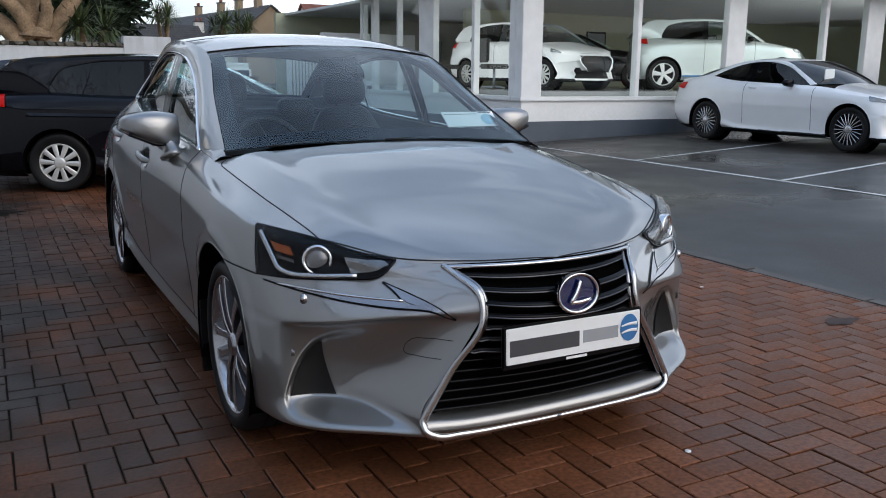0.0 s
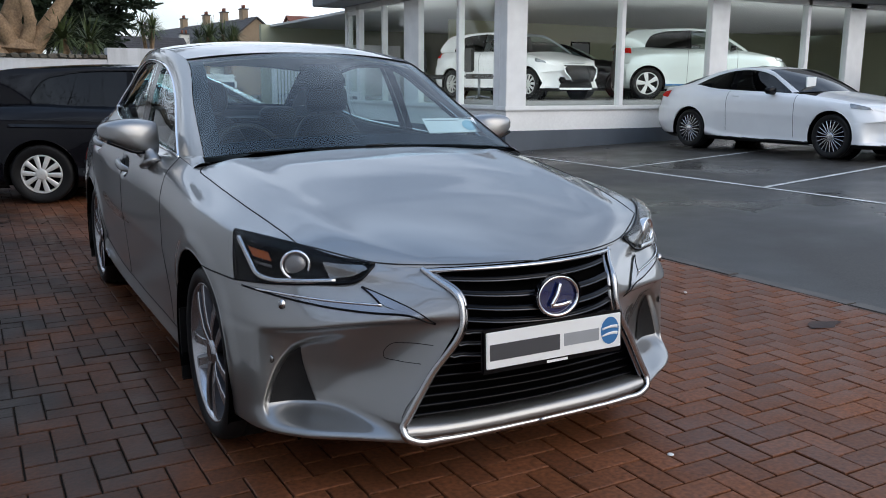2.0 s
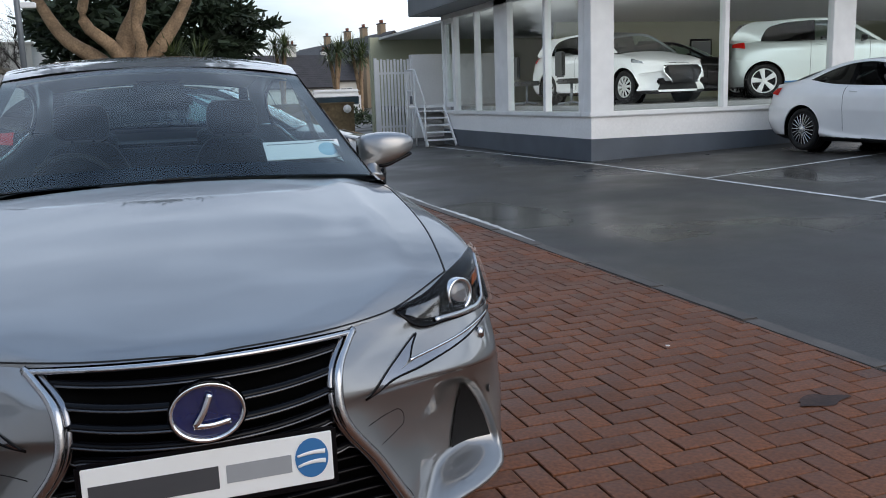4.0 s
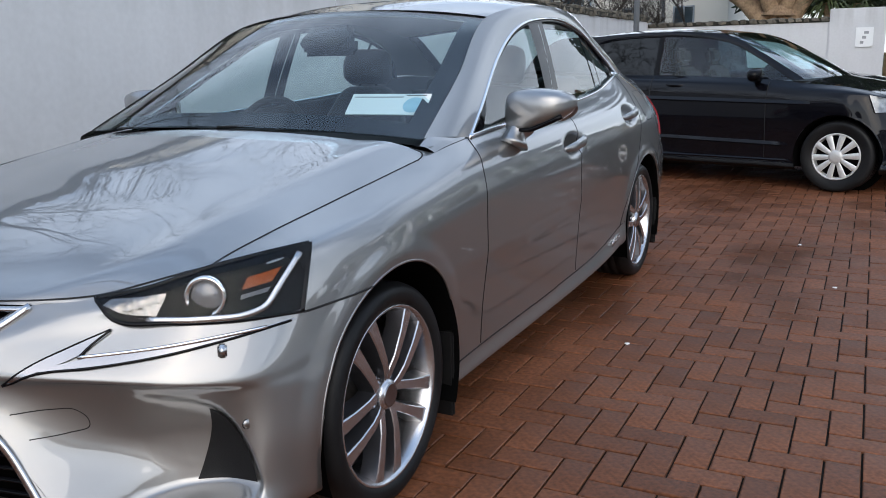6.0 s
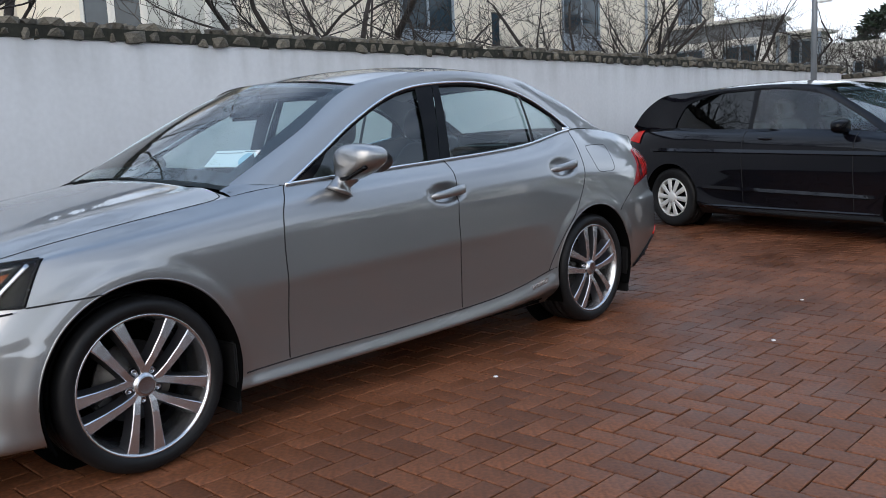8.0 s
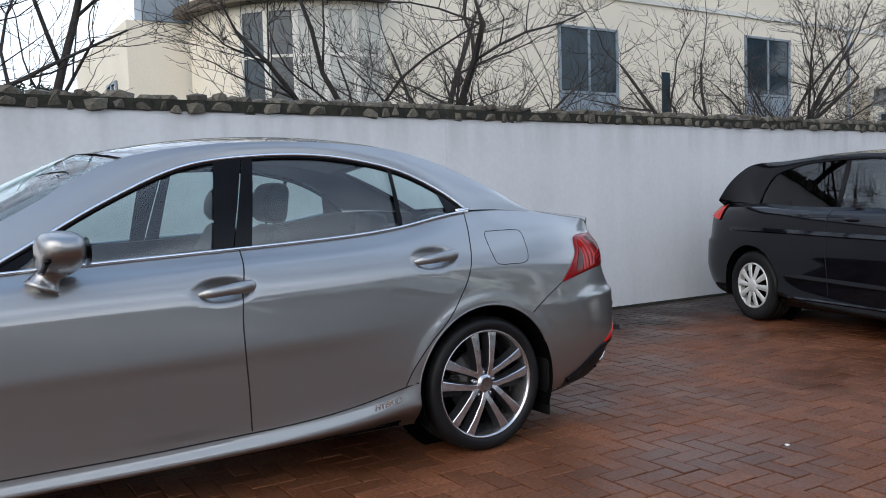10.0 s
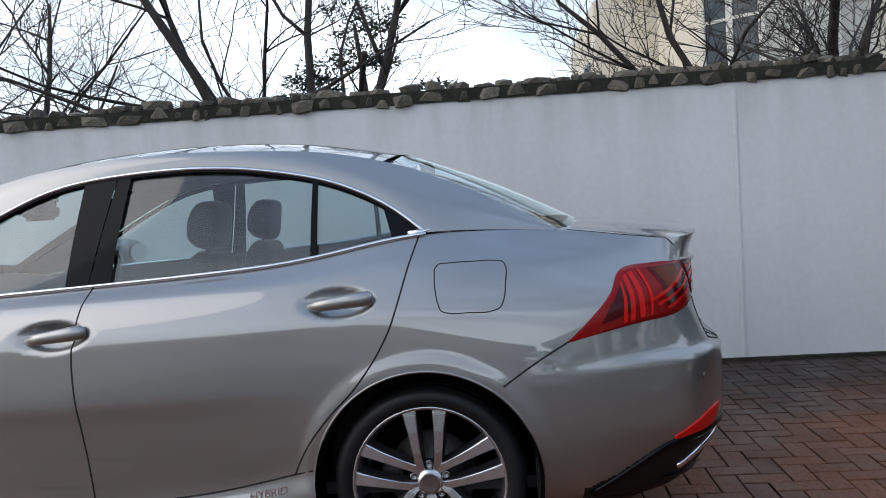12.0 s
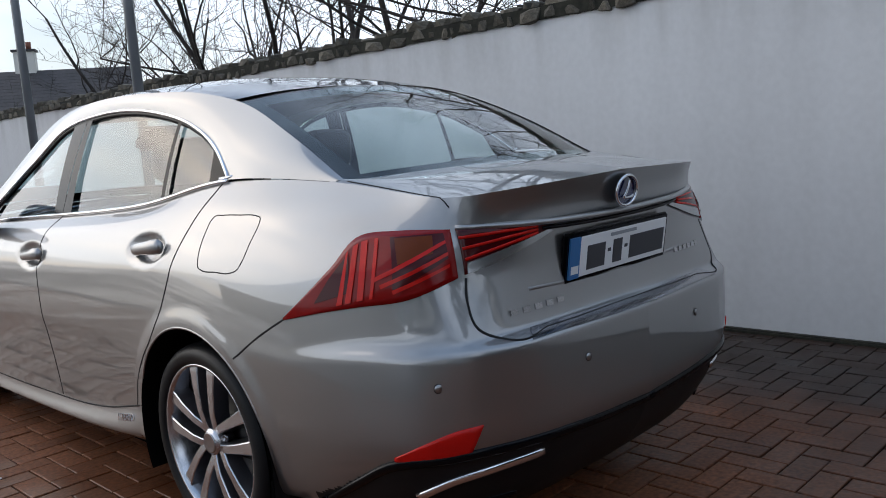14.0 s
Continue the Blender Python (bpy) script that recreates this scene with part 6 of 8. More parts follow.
# dark sign board on the fascia, with a pale disc and bars
board = tagged(box("sign_board", 8.4, 12.6, CY - .80, CY - .753, TOP + .10, TOP + .54, GLOSS_BLACK, bevel=.01), "dark sign board with pale bars on the showroom fascia", "sign")
box("print_bar", 9.5, 12.2, CY - .806, CY - .801, TOP + .22, TOP + .42, PLATE_WHITE, board)
put("round_mark", mesh_from("round_mark", [(8.95 + .17 * math.cos(t), CY - .806, TOP + .32 + .17 * math.sin(t)) for t in np.linspace(0, 2 * np.pi, 24, endpoint=False)], [tuple(range(24))], PLATE_WHITE, False), board)
# dark wet leaf patch beside the wall foot
wet = [(-1.58 + .24 * math.cos(t) * (1 + .45 * math.sin(3 * t)), 4.32 + .15 * math.sin(t) * (1 + .5 * math.cos(5 * t)), -.0005 + .004) for t in np.linspace(0, 2 * np.pi, 40, endpoint=False)]
tagged(put("wet_patch", mesh_from("wet_patch", wet, [tuple(range(40))], WET_STAIN, False)), "dark wet stain on the brick paving", "stain", kind="structure")
for k in range(26):
    r_ = random.Random(k)
    c = Vector((-1.58 + r_.gauss(0, .25), 4.32 + r_.gauss(0, .16), .006))
    a_ = r_.uniform(0, 6.28)
    ln = r_.uniform(.03, .08)
    tube("twig", [c, c + Vector((ln * math.cos(a_), ln * math.sin(a_), r_.uniform(0, .012)))], .003, BARK, bpy.data.objects["wet_patch"], sides=4)

for sx0, sy0, sa, sb in ((2.42, -1.50, .12, .055),):
    blot = [(sx0 + sa * math.cos(t) * (1 + .22 * math.sin(3 * t + sx0)), sy0 + sb * math.sin(t) * (1 + .25 * math.cos(4 * t)), .0040) for t in np.linspace(0, 2 * np.pi, 28, endpoint=False)]
    tagged(put("dark_stain", mesh_from("dark_stain", blot, [tuple(range(28))], OIL_STAIN, False)), "faint dark oil stain on the brick paving", "stain", kind="structure")

# ---- other cars: the same feature lines, remapped to other proportions ----
COVER_SPOKES = 10


def cover_meshes(spokes, width, face, back, r_rim, r_tyre, ring=None):
    k = r_tyre / .3175
    prof = [(a * k, b) for a, b in TYRE]
    prof[0], prof[1] = (r_rim, -.006), (r_rim + .006, .003)
    prof[-1] = (r_rim, -.215)
    me = {"tyre": mesh_of("tyre", lathe_data(prof, 48), RUBBER)}
    me["wheel"] = mesh_of("wheel", lathe_data([(r_rim + .002, -.006), (r_rim + .002, .006), (r_rim - .008, .008), (r_rim - .014, -.004), (r_rim - .02, -.03), (r_rim - .022, -.2)], 48), ring or face)
    me["back"] = mesh_of("wheel_back", lathe_data([(r_rim - .005, -.05), (.01, -.04)], 32), back)
    sets = []
    for s in range(spokes):
        a0 = 2 * math.pi * s / spokes
        v = []
        for r, hw, x in ((.045, width * .55, .012), (r_rim * .55, width * .8, .012), (r_rim - .008, width, .004)):
            for c, dx_ in ((-hw, -.006), (-hw * .75, 0), (hw * .75, 0), (hw, -.006)):
                v.append((x + dx_, r * math.cos(a0) - c * math.sin(a0), r * math.sin(a0) + c * math.cos(a0)))
        me["spoke%d" % s] = mesh_from("spoke", v, grid_faces(3, 4), face)
    me["hub"] = mesh_of("hub", joined(lathe_data([(.062, -.01), (.060, .012), (.045, .018), (.001, .020)], 28)), face)
    return me


def cover_wheel(meshes, parent, m, label):
    w = put("wheel", meshes["wheel"], parent, label, m)
    for key, me in meshes.items():
        if key != "wheel":
            put(me.name.split(".")[0], me, w)


HATCH_WHEEL = cover_meshes(10, .030, HUBCAP, GLOSS_BLACK, .205, .318)
COUPE_WHEEL = cover_meshes(20, .0085, ALLOY, GLOSS_BLACK, .245, .335, GLOSS_GREY)
EV_WHEEL = cover_meshes(5, .055, WHITE_METAL, GLOSS_BLACK, .25, .35)


def other_car(name, label, m, paint, yk, zk, xk, rail, top_line, screen_base, roof_c, rear_c, wheel, wheel_label, hubs, wheel_r, glass_rear=DARK_GLASS, glass_front=GLASS, bpillar=.4,
              tail=((12.3, 14.4), (.9, 1.9)), head=((1.7, 3.2), (.95, 1.55)), handles=(.25,), plate=False, group="", nose_lift=0.0, creases=()):
    car = thing(name, label, "car", m, group)
    L = LINES.copy()
    L[..., 1] = np.interp(L[..., 1], *yk)
    L[..., 2] = np.interp(L[..., 2], *zk)
    L[..., 0] *= xk
    raised = np.clip((-1.0 - L[:3, :, 1]) / .9, 0, 1) * nose_lift
    L[:3, :, 2] += raised * np.array((1.0, .9, .55))[:, None]
    nu, nv = 10, 6
    u = np.linspace(0, 16, 16 * nu + 1)
    fl = np.array([hermite(STATIONS, r_, u) for r_ in L])
    sk = limited(fl, nv)
    ins = np.zeros(sk.shape[:2], bool)
    for hy in hubs:
        ar = wheel_r + .05
        dy, dz = sk[..., 1] - hy, sk[..., 2] - wheel_r
        r_ = np.hypot(dy, dz)
        near = (r_ < ar) & (sk[..., 0] > .55)
        ins |= near
        k = np.where(near, ar / np.maximum(r_, 1e-3), 1)
        sk[..., 1], sk[..., 2] = hy + dy * k, wheel_r + dz * k
    ok = ~(ins[:-1, :-1] & ins[1:, :-1] & ins[:-1, 1:] & ins[1:, 1:])
    mid_z = (sk[:-1, :-1, 2] + sk[1:, 1:, 2]) / 2
    low_ = mid_z < .235
    o = (0, 0, .5)
    panel("body", sk, ok & ~low_, paint, out=o, parent=car)
    panel("lower_trim", sk, ok & low_, PLASTIC, out=o, parent=car, label="black lower trim")
    for zc_, y0_, y1_, rise, up_, out_ in creases:    # pressed lines that catch the sky
        cols = [q for q in range(len(u)) if y0_ <= fl[2, q, 1] <= y1_ and 3 < u[q] < 13.5]
        edge_rows = []
        for q in cols:
            col = sk[:, q]
            zq = zc_ + rise * (fl[2, q, 1] - y0_)
            order = np.argsort(col[:8 * nv, 2])
            at = [float(np.interp(zz_, col[order, 2], col[order, 0])) for zz_ in (zq + up_, zq, zq - .012)]
            fade = min(1.0, 6 * min(fl[2, q, 1] - y0_, y1_ - fl[2, q, 1]) + .1)
            yq = float(np.interp(zq, col[order, 2], col[order, 1]))
            edge_rows.append([(at[0] + .0015, yq, zq + up_), (at[1] + .0015 + out_ * fade, yq, zq), (at[2] + .0005, yq, zq - .012)])
        eg = np.array(edge_rows).transpose(1, 0, 2)
        for side in (1, -1):
            put("body_crease", mesh_from("body_crease", (eg * (side, 1, 1)).reshape(-1, 3), grid_faces(3, len(cols), side < 0), paint, False), car)
    he = int(6.05 * nu)
    ed = fl[0, :he]
    s1 = np.linspace(0, 1, 13)[:, None]
    fr_y, fr_z = ed[0, 1] - .07, ed[0, 2] + .012
    cyl = np.linspace(0, 1, he) ** 1.0
    hc_y = fr_y + (screen_base[1] - .04 - fr_y) * np.interp(ed[:, 1], (ed[0, 1], ed[-1, 1]), (0, 1))
    hc_z = fr_z + (screen_base[2] + .005 - fr_z) * np.interp(ed[:, 1], (ed[0, 1], ed[-1, 1]), (0, 1)) ** .85
    hood = np.stack([ed[None, :, 0] * s1, hc_y[None] + (ed[:, 1] - hc_y)[None] * s1**2, hc_z[None] + (ed[:, 2] - hc_z)[None] * s1**2.3], -1)
    panel("bonnet", hood, None, paint, out=o, parent=car)
    s2 = np.linspace(-1, 1, 15)
    fr = sk[:7 * nv + 1, 0]
    nose = np.stack([fr[:, None, 0] * s2[None], fr[:, None, 1] - .07 * (1 - s2[None] ** 2), np.repeat(fr[:, None, 2], 15, 1)], -1)
    panel("nose", nose, None, paint, both=False, out=o, parent=car)
    kz = (nose[:-1, :-1, 2] + nose[1:, 1:, 2]) / 2
    panel("grille", nose - np.array((0, .006, 0)), (kz < fr[0, 2] - .03) & (kz > fr[0, 2] - .12), GLOSS_BLACK, both=False, out=o, parent=car, label="slim black grille")
    panel("lower_grille", nose - np.array((0, .006, 0)), (kz < .42) & (kz > .24), PLASTIC, both=False, out=o, parent=car, label="black lower grille")
    rl = smooth_line(rail, 60)
    by_, bx_, bz_ = fl[0, 6 * nu:14 * nu, 1], fl[0, 6 * nu:14 * nu, 0], fl[0, 6 * nu:14 * nu, 2]

    def sx_(y_, z_):
        xb, zb = np.interp(y_, by_, bx_), np.interp(y_, by_, bz_)
        xr, zr = np.interp(y_, rl[:, 1], rl[:, 0]), np.interp(y_, rl[:, 1], rl[:, 2])
        return xb + (xr - xb) * np.clip((z_ - zb) / np.maximum(zr - zb, 1e-3), 0, 1)

    tp = smooth_line(top_line, 44)
    lowl = np.vstack([np.stack([sx_(tp[:, 0], tp[:, 1]), tp[:, 0], tp[:, 1]], -1),
                      np.stack([np.interp(np.linspace(tp[-1, 0] + .01, rl[-1, 1], 12), by_, bx_), np.linspace(tp[-1, 0] + .01, rl[-1, 1], 12),
                                np.interp(np.linspace(tp[-1, 0] + .01, rl[-1, 1], 12), by_, bz_)], -1)])
    q = np.concatenate([np.linspace(0, .86, 44), np.linspace(.87, 1, 12)])
    upl = np.stack([np.interp(q, np.linspace(0, 1, 60), rl[:, k]) for k in range(3)], -1)
    panel("roof_rail", ruled(lowl, upl, 6, (.004, 0, .003)), None, paint, out=o, parent=car)
    a_i, c_i = roof_c[0], roof_c[-1]
    e = np.linspace(-1, 1, 21)
    i0 = int(np.argmin(np.abs(rl[:, 1] - roof_c[0][0])))
    i1 = int(np.argmin(np.abs(rl[:, 1] - roof_c[-1][0])))
    rr = rl[i0:i1 + 1]
    rc = smooth_line(roof_c, len(rr))
    e2 = e[:, None]
    roof_g = np.stack([rr[None, :, 0] * e2, rc[None, :, 0] + (rr[:, 1] - rc[:, 0])[None] * e2**2, rc[None, :, 1] + (rr[:, 2] - rc[:, 1])[None] * np.abs(e2)**2.6], -1)
    panel("roof", roof_g, None, paint, both=False, out=o, parent=car)
    b0 = rl[0]
    base = np.stack([b0[0] * e, screen_base[1] + (b0[1] - screen_base[1]) * e**2, screen_base[2] + (b0[2] - screen_base[2]) * e**2], -1)
    t0 = roof_g[:, 0]
    panel("windscreen", ruled(base, t0, 10, (0, -.01, .02)), None, glass_front, both=False, out=o, parent=car, label="tinted windscreen")
    z1 = rl[-1]
    rb_ = np.stack([z1[0] * e, rear_c[0] + (z1[1] - rear_c[0]) * e**2, rear_c[1] + (z1[2] - rear_c[1]) * e**2], -1)
    panel("rear_window", ruled(roof_g[:, -1], rb_, 10, (0, .012, .012)), None, glass_rear, both=False, out=o, parent=car, label="tinted rear window")
    # rear deck or tailgate top from glass base to shoulder line
    dsl = slice(int(12.2 * nu), 16 * nu + 1)
    dd_ = fl[0, dsl]
    k_ = np.linspace(1, 0, dd_.shape[0])
    panel("tailgate", ruled(np.stack([z1[0] * k_, rear_c[0] + (z1[1] - rear_c[0]) * k_**2, rear_c[1] + (z1[2] - rear_c[1]) * k_**2], -1), dd_, 6, (0, 0, 0)), None, paint, out=o, parent=car)
    for side in (1, -1):
        zb_ = np.interp(tp[:, 0], by_, bz_)
        g_ = np.array([np.stack([(sx_(tp[:, 0], zb_ + (tp[:, 1] - zb_) * t) - .012) * side, tp[:, 0], zb_ + (tp[:, 1] - zb_) * t], -1) for t in np.linspace(0, 1, 8)])
        cells = np.array(grid_faces(8, 44, side < 0)).reshape(7, 43, 4)
        ym = (tp[:-1, 0] + tp[1:, 0]) / 2
        for nm, sel, mt in (("front_side_window", ym < bpillar, glass_front), ("rear_side_window", ym > bpillar + .07, glass_rear), ("centre_pillar", (ym >= bpillar) & (ym <= bpillar + .07), GLOSS_BLACK)):
            f = cells[:, sel].reshape(-1, 4)
            if len(f):
                us, inv = np.unique(f, return_inverse=True)
                put(nm, mesh_from(nm, g_.reshape(-1, 3)[us], inv.reshape(-1, 4), mt), car, "tinted side window" if "window" in nm else "black door pillar")
        for uu in (7.0, 7 + (bpillar + .75) / .75 if bpillar < 0 else np.interp(bpillar + .03, fl[0, :, 1][6 * nu:12 * nu], u[6 * nu:12 * nu])):
            col = sk[2:6 * nv, int(round(uu * nu))] * (side, 1, 1) + np.array((.001 * side, 0, 0))
            tube("shut_line", col, .004, SEAM, car, sides=5, flat=.5, up=(side, 0, 0))
        for hy in handles:
            xo = float(np.interp(hy, fl[1, 6 * nu:13 * nu, 1], fl[1, 6 * nu:13 * nu, 0])) * side
            zo = float(np.interp(hy, fl[1, 6 * nu:13 * nu, 1], fl[1, 6 * nu:13 * nu, 2])) - .03
            tube("door_handle", smooth_line(((xo - .006 * side, hy - .10, zo), (xo + .022 * side, hy - .05, zo), (xo + .024 * side, hy + .05, zo + .003), (xo, hy + .10, zo + .004)), 10), .014, paint, car, flat=.7, up=(side, 0, 0))
        bm = bmesh.new()
        bmesh.ops.create_uvsphere(bm, u_segments=16, v_segments=10, radius=1)
        for v in bm.verts:
            v.co = Vector([math.copysign(abs(a) ** .62, a) for a in v.co])
            v.co = Vector((.105 * v.co.x * side, .075 * (v.co.y if v.co.y < 0 else v.co.y * .4), (.062 - .016 * v.co.x) * v.co.z))
        mp = pose((bx_[2] + .14) * side, rail[0][1] + .40, bz_[2] + .065)
        mr = part("door_mirror", bm, GLOSS_BLACK, car, "black door mirror", True, mp)
        tube("mirror_stalk", [(-.13 * side, 0, -.08), (-.06 * side, 0, -.03)], .03, GLOSS_BLACK, mr, flat=.6)
        for (ua, ub), (va, vb), nm, mt, lb in ((*head, "headlamp", HEAD_GLASS, "clear headlamp"), (*tail, "tail_lamp", RED_BRIGHT, "red tail lamp")):
            n_ = vertex_normals(sk)
            away = np.sign(((sk - np.array((0, 0, .5))) * n_).sum(-1))[..., None]
            n_ = n_ * away
            sl = (slice(int(va * nv), int(vb * nv) + 1), slice(int(ua * nu), int(ub * nu) + 1))
            pg = (sk[sl] + .012 * n_[sl]) * (side, 1, 1)
            put(nm, mesh_from(nm, pg.reshape(-1, 3), grid_faces(*pg.shape[:2], side < 0), mt), car, lb)
        for hy in hubs:
            a_ = np.linspace(-.3, math.pi + .3, 36)
            ar = wheel_r + .05
            g_ = np.array([np.stack([np.full_like(a_, xx * side), hy + rr_ * np.cos(a_), wheel_r + rr_ * np.sin(a_)], -1) for rr_, xx in ((ar, .875 * xk), (ar - .012, .86 * xk), (ar - .012, .6))])
            put("wheel_arch_liner", mesh_from("wheel_arch_liner", g_.reshape(-1, 3), grid_faces(3, 36), LINER), car)
            v, f = disc_data(ar, .58 * side, 30, (hy, wheel_r))
            put("wheel_arch_liner", mesh_from("wheel_arch_liner", v, f, LINER, False), car)
            cover_wheel(wheel, car, pose(.855 * xk * side, hy, wheel_r, 0, 0, 0 if side > 0 else 180) @ pose(0, 0, 0, 23 * hy, 0, 0), wheel_label)
    box("underbody", -.62, .62, L[..., 1].min() + .3, L[..., 1].max() - .3, .18, .30, LINER, car, "dark underbody", .02)
    box("cabin_floor", -.70, .70, screen_base[1] + .1, rear_c[0] - .1, .30, .42, CABIN, car, "dark cabin floor", .02)
    box("dashboard", -.70, .70, screen_base[1] + .02, screen_base[1] + .45, .6, screen_base[2] - .03, CABIN, car, "dark dashboard", .05)
    for sx0, yy in ((.36, .15), (-.36, .15)):
        box("seat_back", sx0 - .23, sx0 + .23, -.07, .07, 0, .62, SEAT, car, "dark seat", .05, pose(0, yy, .5, -15, 0, 0))
        box("headrest", sx0 - .12, sx0 + .12, -.05, .05, .64, .82, SEAT, car, "dark headrest", .04, pose(0, yy, .5, -15, 0, 0))
    box("rear_bench", -.60, .60, -.08, .08, 0, .60, SEAT, car, "dark rear seat", .05, pose(0, 1.05, .5, -18, 0, 0))
    if plate:
        pl = box("plate", -.26, .26, fr[:, 1].min() - .115, fr[:, 1].min() - .10, .40, .51, PLATE_WHITE, car, "white plate with grey bars", .003)
        box("print_bar", -.18, .16, fr[:, 1].min() - .118, fr[:, 1].min() - .114, .44, .475, GREY_PRINT, pl)
    return car


HATCH_RAIL = ((.735, -1.02, .985), (.67, -.60, 1.23), (.605, -.22, 1.405), (.62, .1, 1.44), (.625, .6, 1.45), (.614, 1.2, 1.43), (.605, 1.80, 1.378), (.635, 2.00, 1.24), (.67, 2.11, 1.09))
HATCH_TOP = ((-.93, .975), (-.60, 1.165), (-.25, 1.335), (.1, 1.395), (.6, 1.405), (1.08, 1.370), (1.34, 1.29), (1.45, 1.13))
HATCH_ROOF = ((-.22, 1.43), (.2, 1.48), (.8, 1.49), (1.3, 1.465), (1.86, 1.415))
HATCH_Y = ((-2.25, -1.4, 1.4, 1.86, 2.1, 2.3, 2.47), (-1.955, -1.37, 1.37, 1.84, 2.04, 2.16, 2.25))
HATCH_Z = ((.16, .30, .60, .72, .93, 1.0, 1.13), (.16, .30, .62, .745, .955, 1.02, 1.06))
hatch = other_car("black_hatchback_car", "black three-door hatchback with silver wheel covers, parked", pose(.635, 6.08, 0, 0, 0, 75.5), BLACK_PAINT, HATCH_Y, HATCH_Z, .985, HATCH_RAIL, HATCH_TOP,
                  (0, -1.12, 1.0), HATCH_ROOF, (2.17, 1.09), HATCH_WHEEL, "silver plastic wheel cover on steel wheel", (-1.37, 1.37), .318, bpillar=.40, handles=(.18,), nose_lift=.05, head=((1.0, 2.9), (1.15, 2.0)),
                  creases=((.775, -1.15, 1.70, .018, .030, .016), (.40, -.95, .95, .02, .030, .014), (.262, -.98, .98, 0, .012, .008)))
other_car("dark_blue_hatchback_car", "dark blue hatchback parked beyond the black one", pose(.45, 9.0, 0, 0, 0, 76), NAVY_PAINT, HATCH_Y, HATCH_Z, .985, HATCH_RAIL, HATCH_TOP,
          (0, -1.12, 1.0), HATCH_ROOF, (2.17, 1.09), HATCH_WHEEL, "silver plastic wheel cover on steel wheel", (-1.37, 1.37), .318, bpillar=.30, handles=(.1, 1.0), nose_lift=.05, head=((1.0, 2.9), (1.15, 2.0)))
COUPE_RAIL = ((.735, -.72, .985), (.67, -.38, 1.17), (.60, -.02, 1.335), (.61, .25, 1.368), (.60, .6, 1.37), (.575, 1.0, 1.33), (.56, 1.35, 1.25), (.585, 1.7, 1.14), (.62, 1.98, 1.07))
COUPE_TOP = ((-.63, .975), (-.40, 1.10), (-.08, 1.26), (.2, 1.325), (.6, 1.335), (.95, 1.285), (1.25, 1.20), (1.48, 1.085))
COUPE_Y = ((-2.25, -1.4, 1.4, 2.47), (-2.28, -1.435, 1.435, 2.52))
COUPE_Z = ((.16, .6, .93, 1.13), (.16, .62, .93, 1.10))
coupe = other_car("white_coupe_car", "white two-door coupe with dark windows and black wheels", pose(11.0, 5.7, .185, 0, 0, 0) @ Matrix.Scale(1.03, 4), WHITE_PAINT, COUPE_Y, COUPE_Z, 1.02, COUPE_RAIL, COUPE_TOP,
                  (0, -.84, 1.0), ((-.02, 1.36), (.25, 1.40), (.6, 1.405), (1.0, 1.365), (1.30, 1.29)), (2.02, 1.085), COUPE_WHEEL, "multi-spoke black and silver alloy wheel", (-1.435, 1.435), .335,
                  DARK_GLASS, DARK_GLASS, .55, tail=((12.7, 14.6), (1.2, 2.0)), handles=(.42,))
card2 = box("price_card", -.5, -.28, -.66, -.64, 1.04, 1.22, PAPER, coupe, "white price card behind the windscreen", .002)
other_car("black_estate_car", "black car with roof rails parked by the showroom", pose(17.6, 5.8, .29, 0, 0, -6), BLACK_PAINT, HATCH_Y, ((.16, .30, .60, .72, .93, 1.0, 1.13), (.2, .36, .72, .86, 1.1, 1.17, 1.22)), 1.02,
          [(a, b, c * 1.14) for a, b, c in HATCH_RAIL], [(a, b * 1.14) for a, b in HATCH_TOP], (0, -1.12, 1.14), [(a, b * 1.13) for a, b in HATCH_ROOF], (2.17, 1.24), HATCH_WHEEL, "silver wheel", (-1.37, 1.37), .34, bpillar=.4)
show_hatch = other_car("white_hatchback_car", "white hatchback displayed inside the showroom", pose(9.5, 12.0, FLOOR, 0, 0, 6), WHITE_PAINT, HATCH_Y, HATCH_Z, .985, HATCH_RAIL, HATCH_TOP,
          (0, -1.12, 1.0), HATCH_ROOF, (2.17, 1.09), HATCH_WHEEL, "silver alloy wheel", (-1.37, 1.37), .318, bpillar=.3, plate=True, handles=(.1, 1.0))
g = np.array([[(s * w_, -2.155 + .10 * (s * w_ / .55) ** 2 + dy, z) for s in np.linspace(-1, 1, 13)] for z, w_, dy in ((.70, .36, .05), (.64, .46, .03), (.56, .45, .015), (.44, .34, .0), (.37, .30, .0))])
put("grille", mesh_from("grille", g.reshape(-1, 3), grid_faces(5, 13), GLOSS_BLACK), show_hatch, "black six-sided grille")
for side in (1, -1):
    tube("grille_frame", [(x * side, y - .006, z) for x, y, z in g[:, -1]], .012, CHROME, show_hatch, flat=.6, up=(0, 1, 0))
    box("lower_lamp", .52 * side - .10, .52 * side + .10, -2.09, -2.03, .34, .46, GLOSS_BLACK, show_hatch, "black lower lamp pocket", .03)
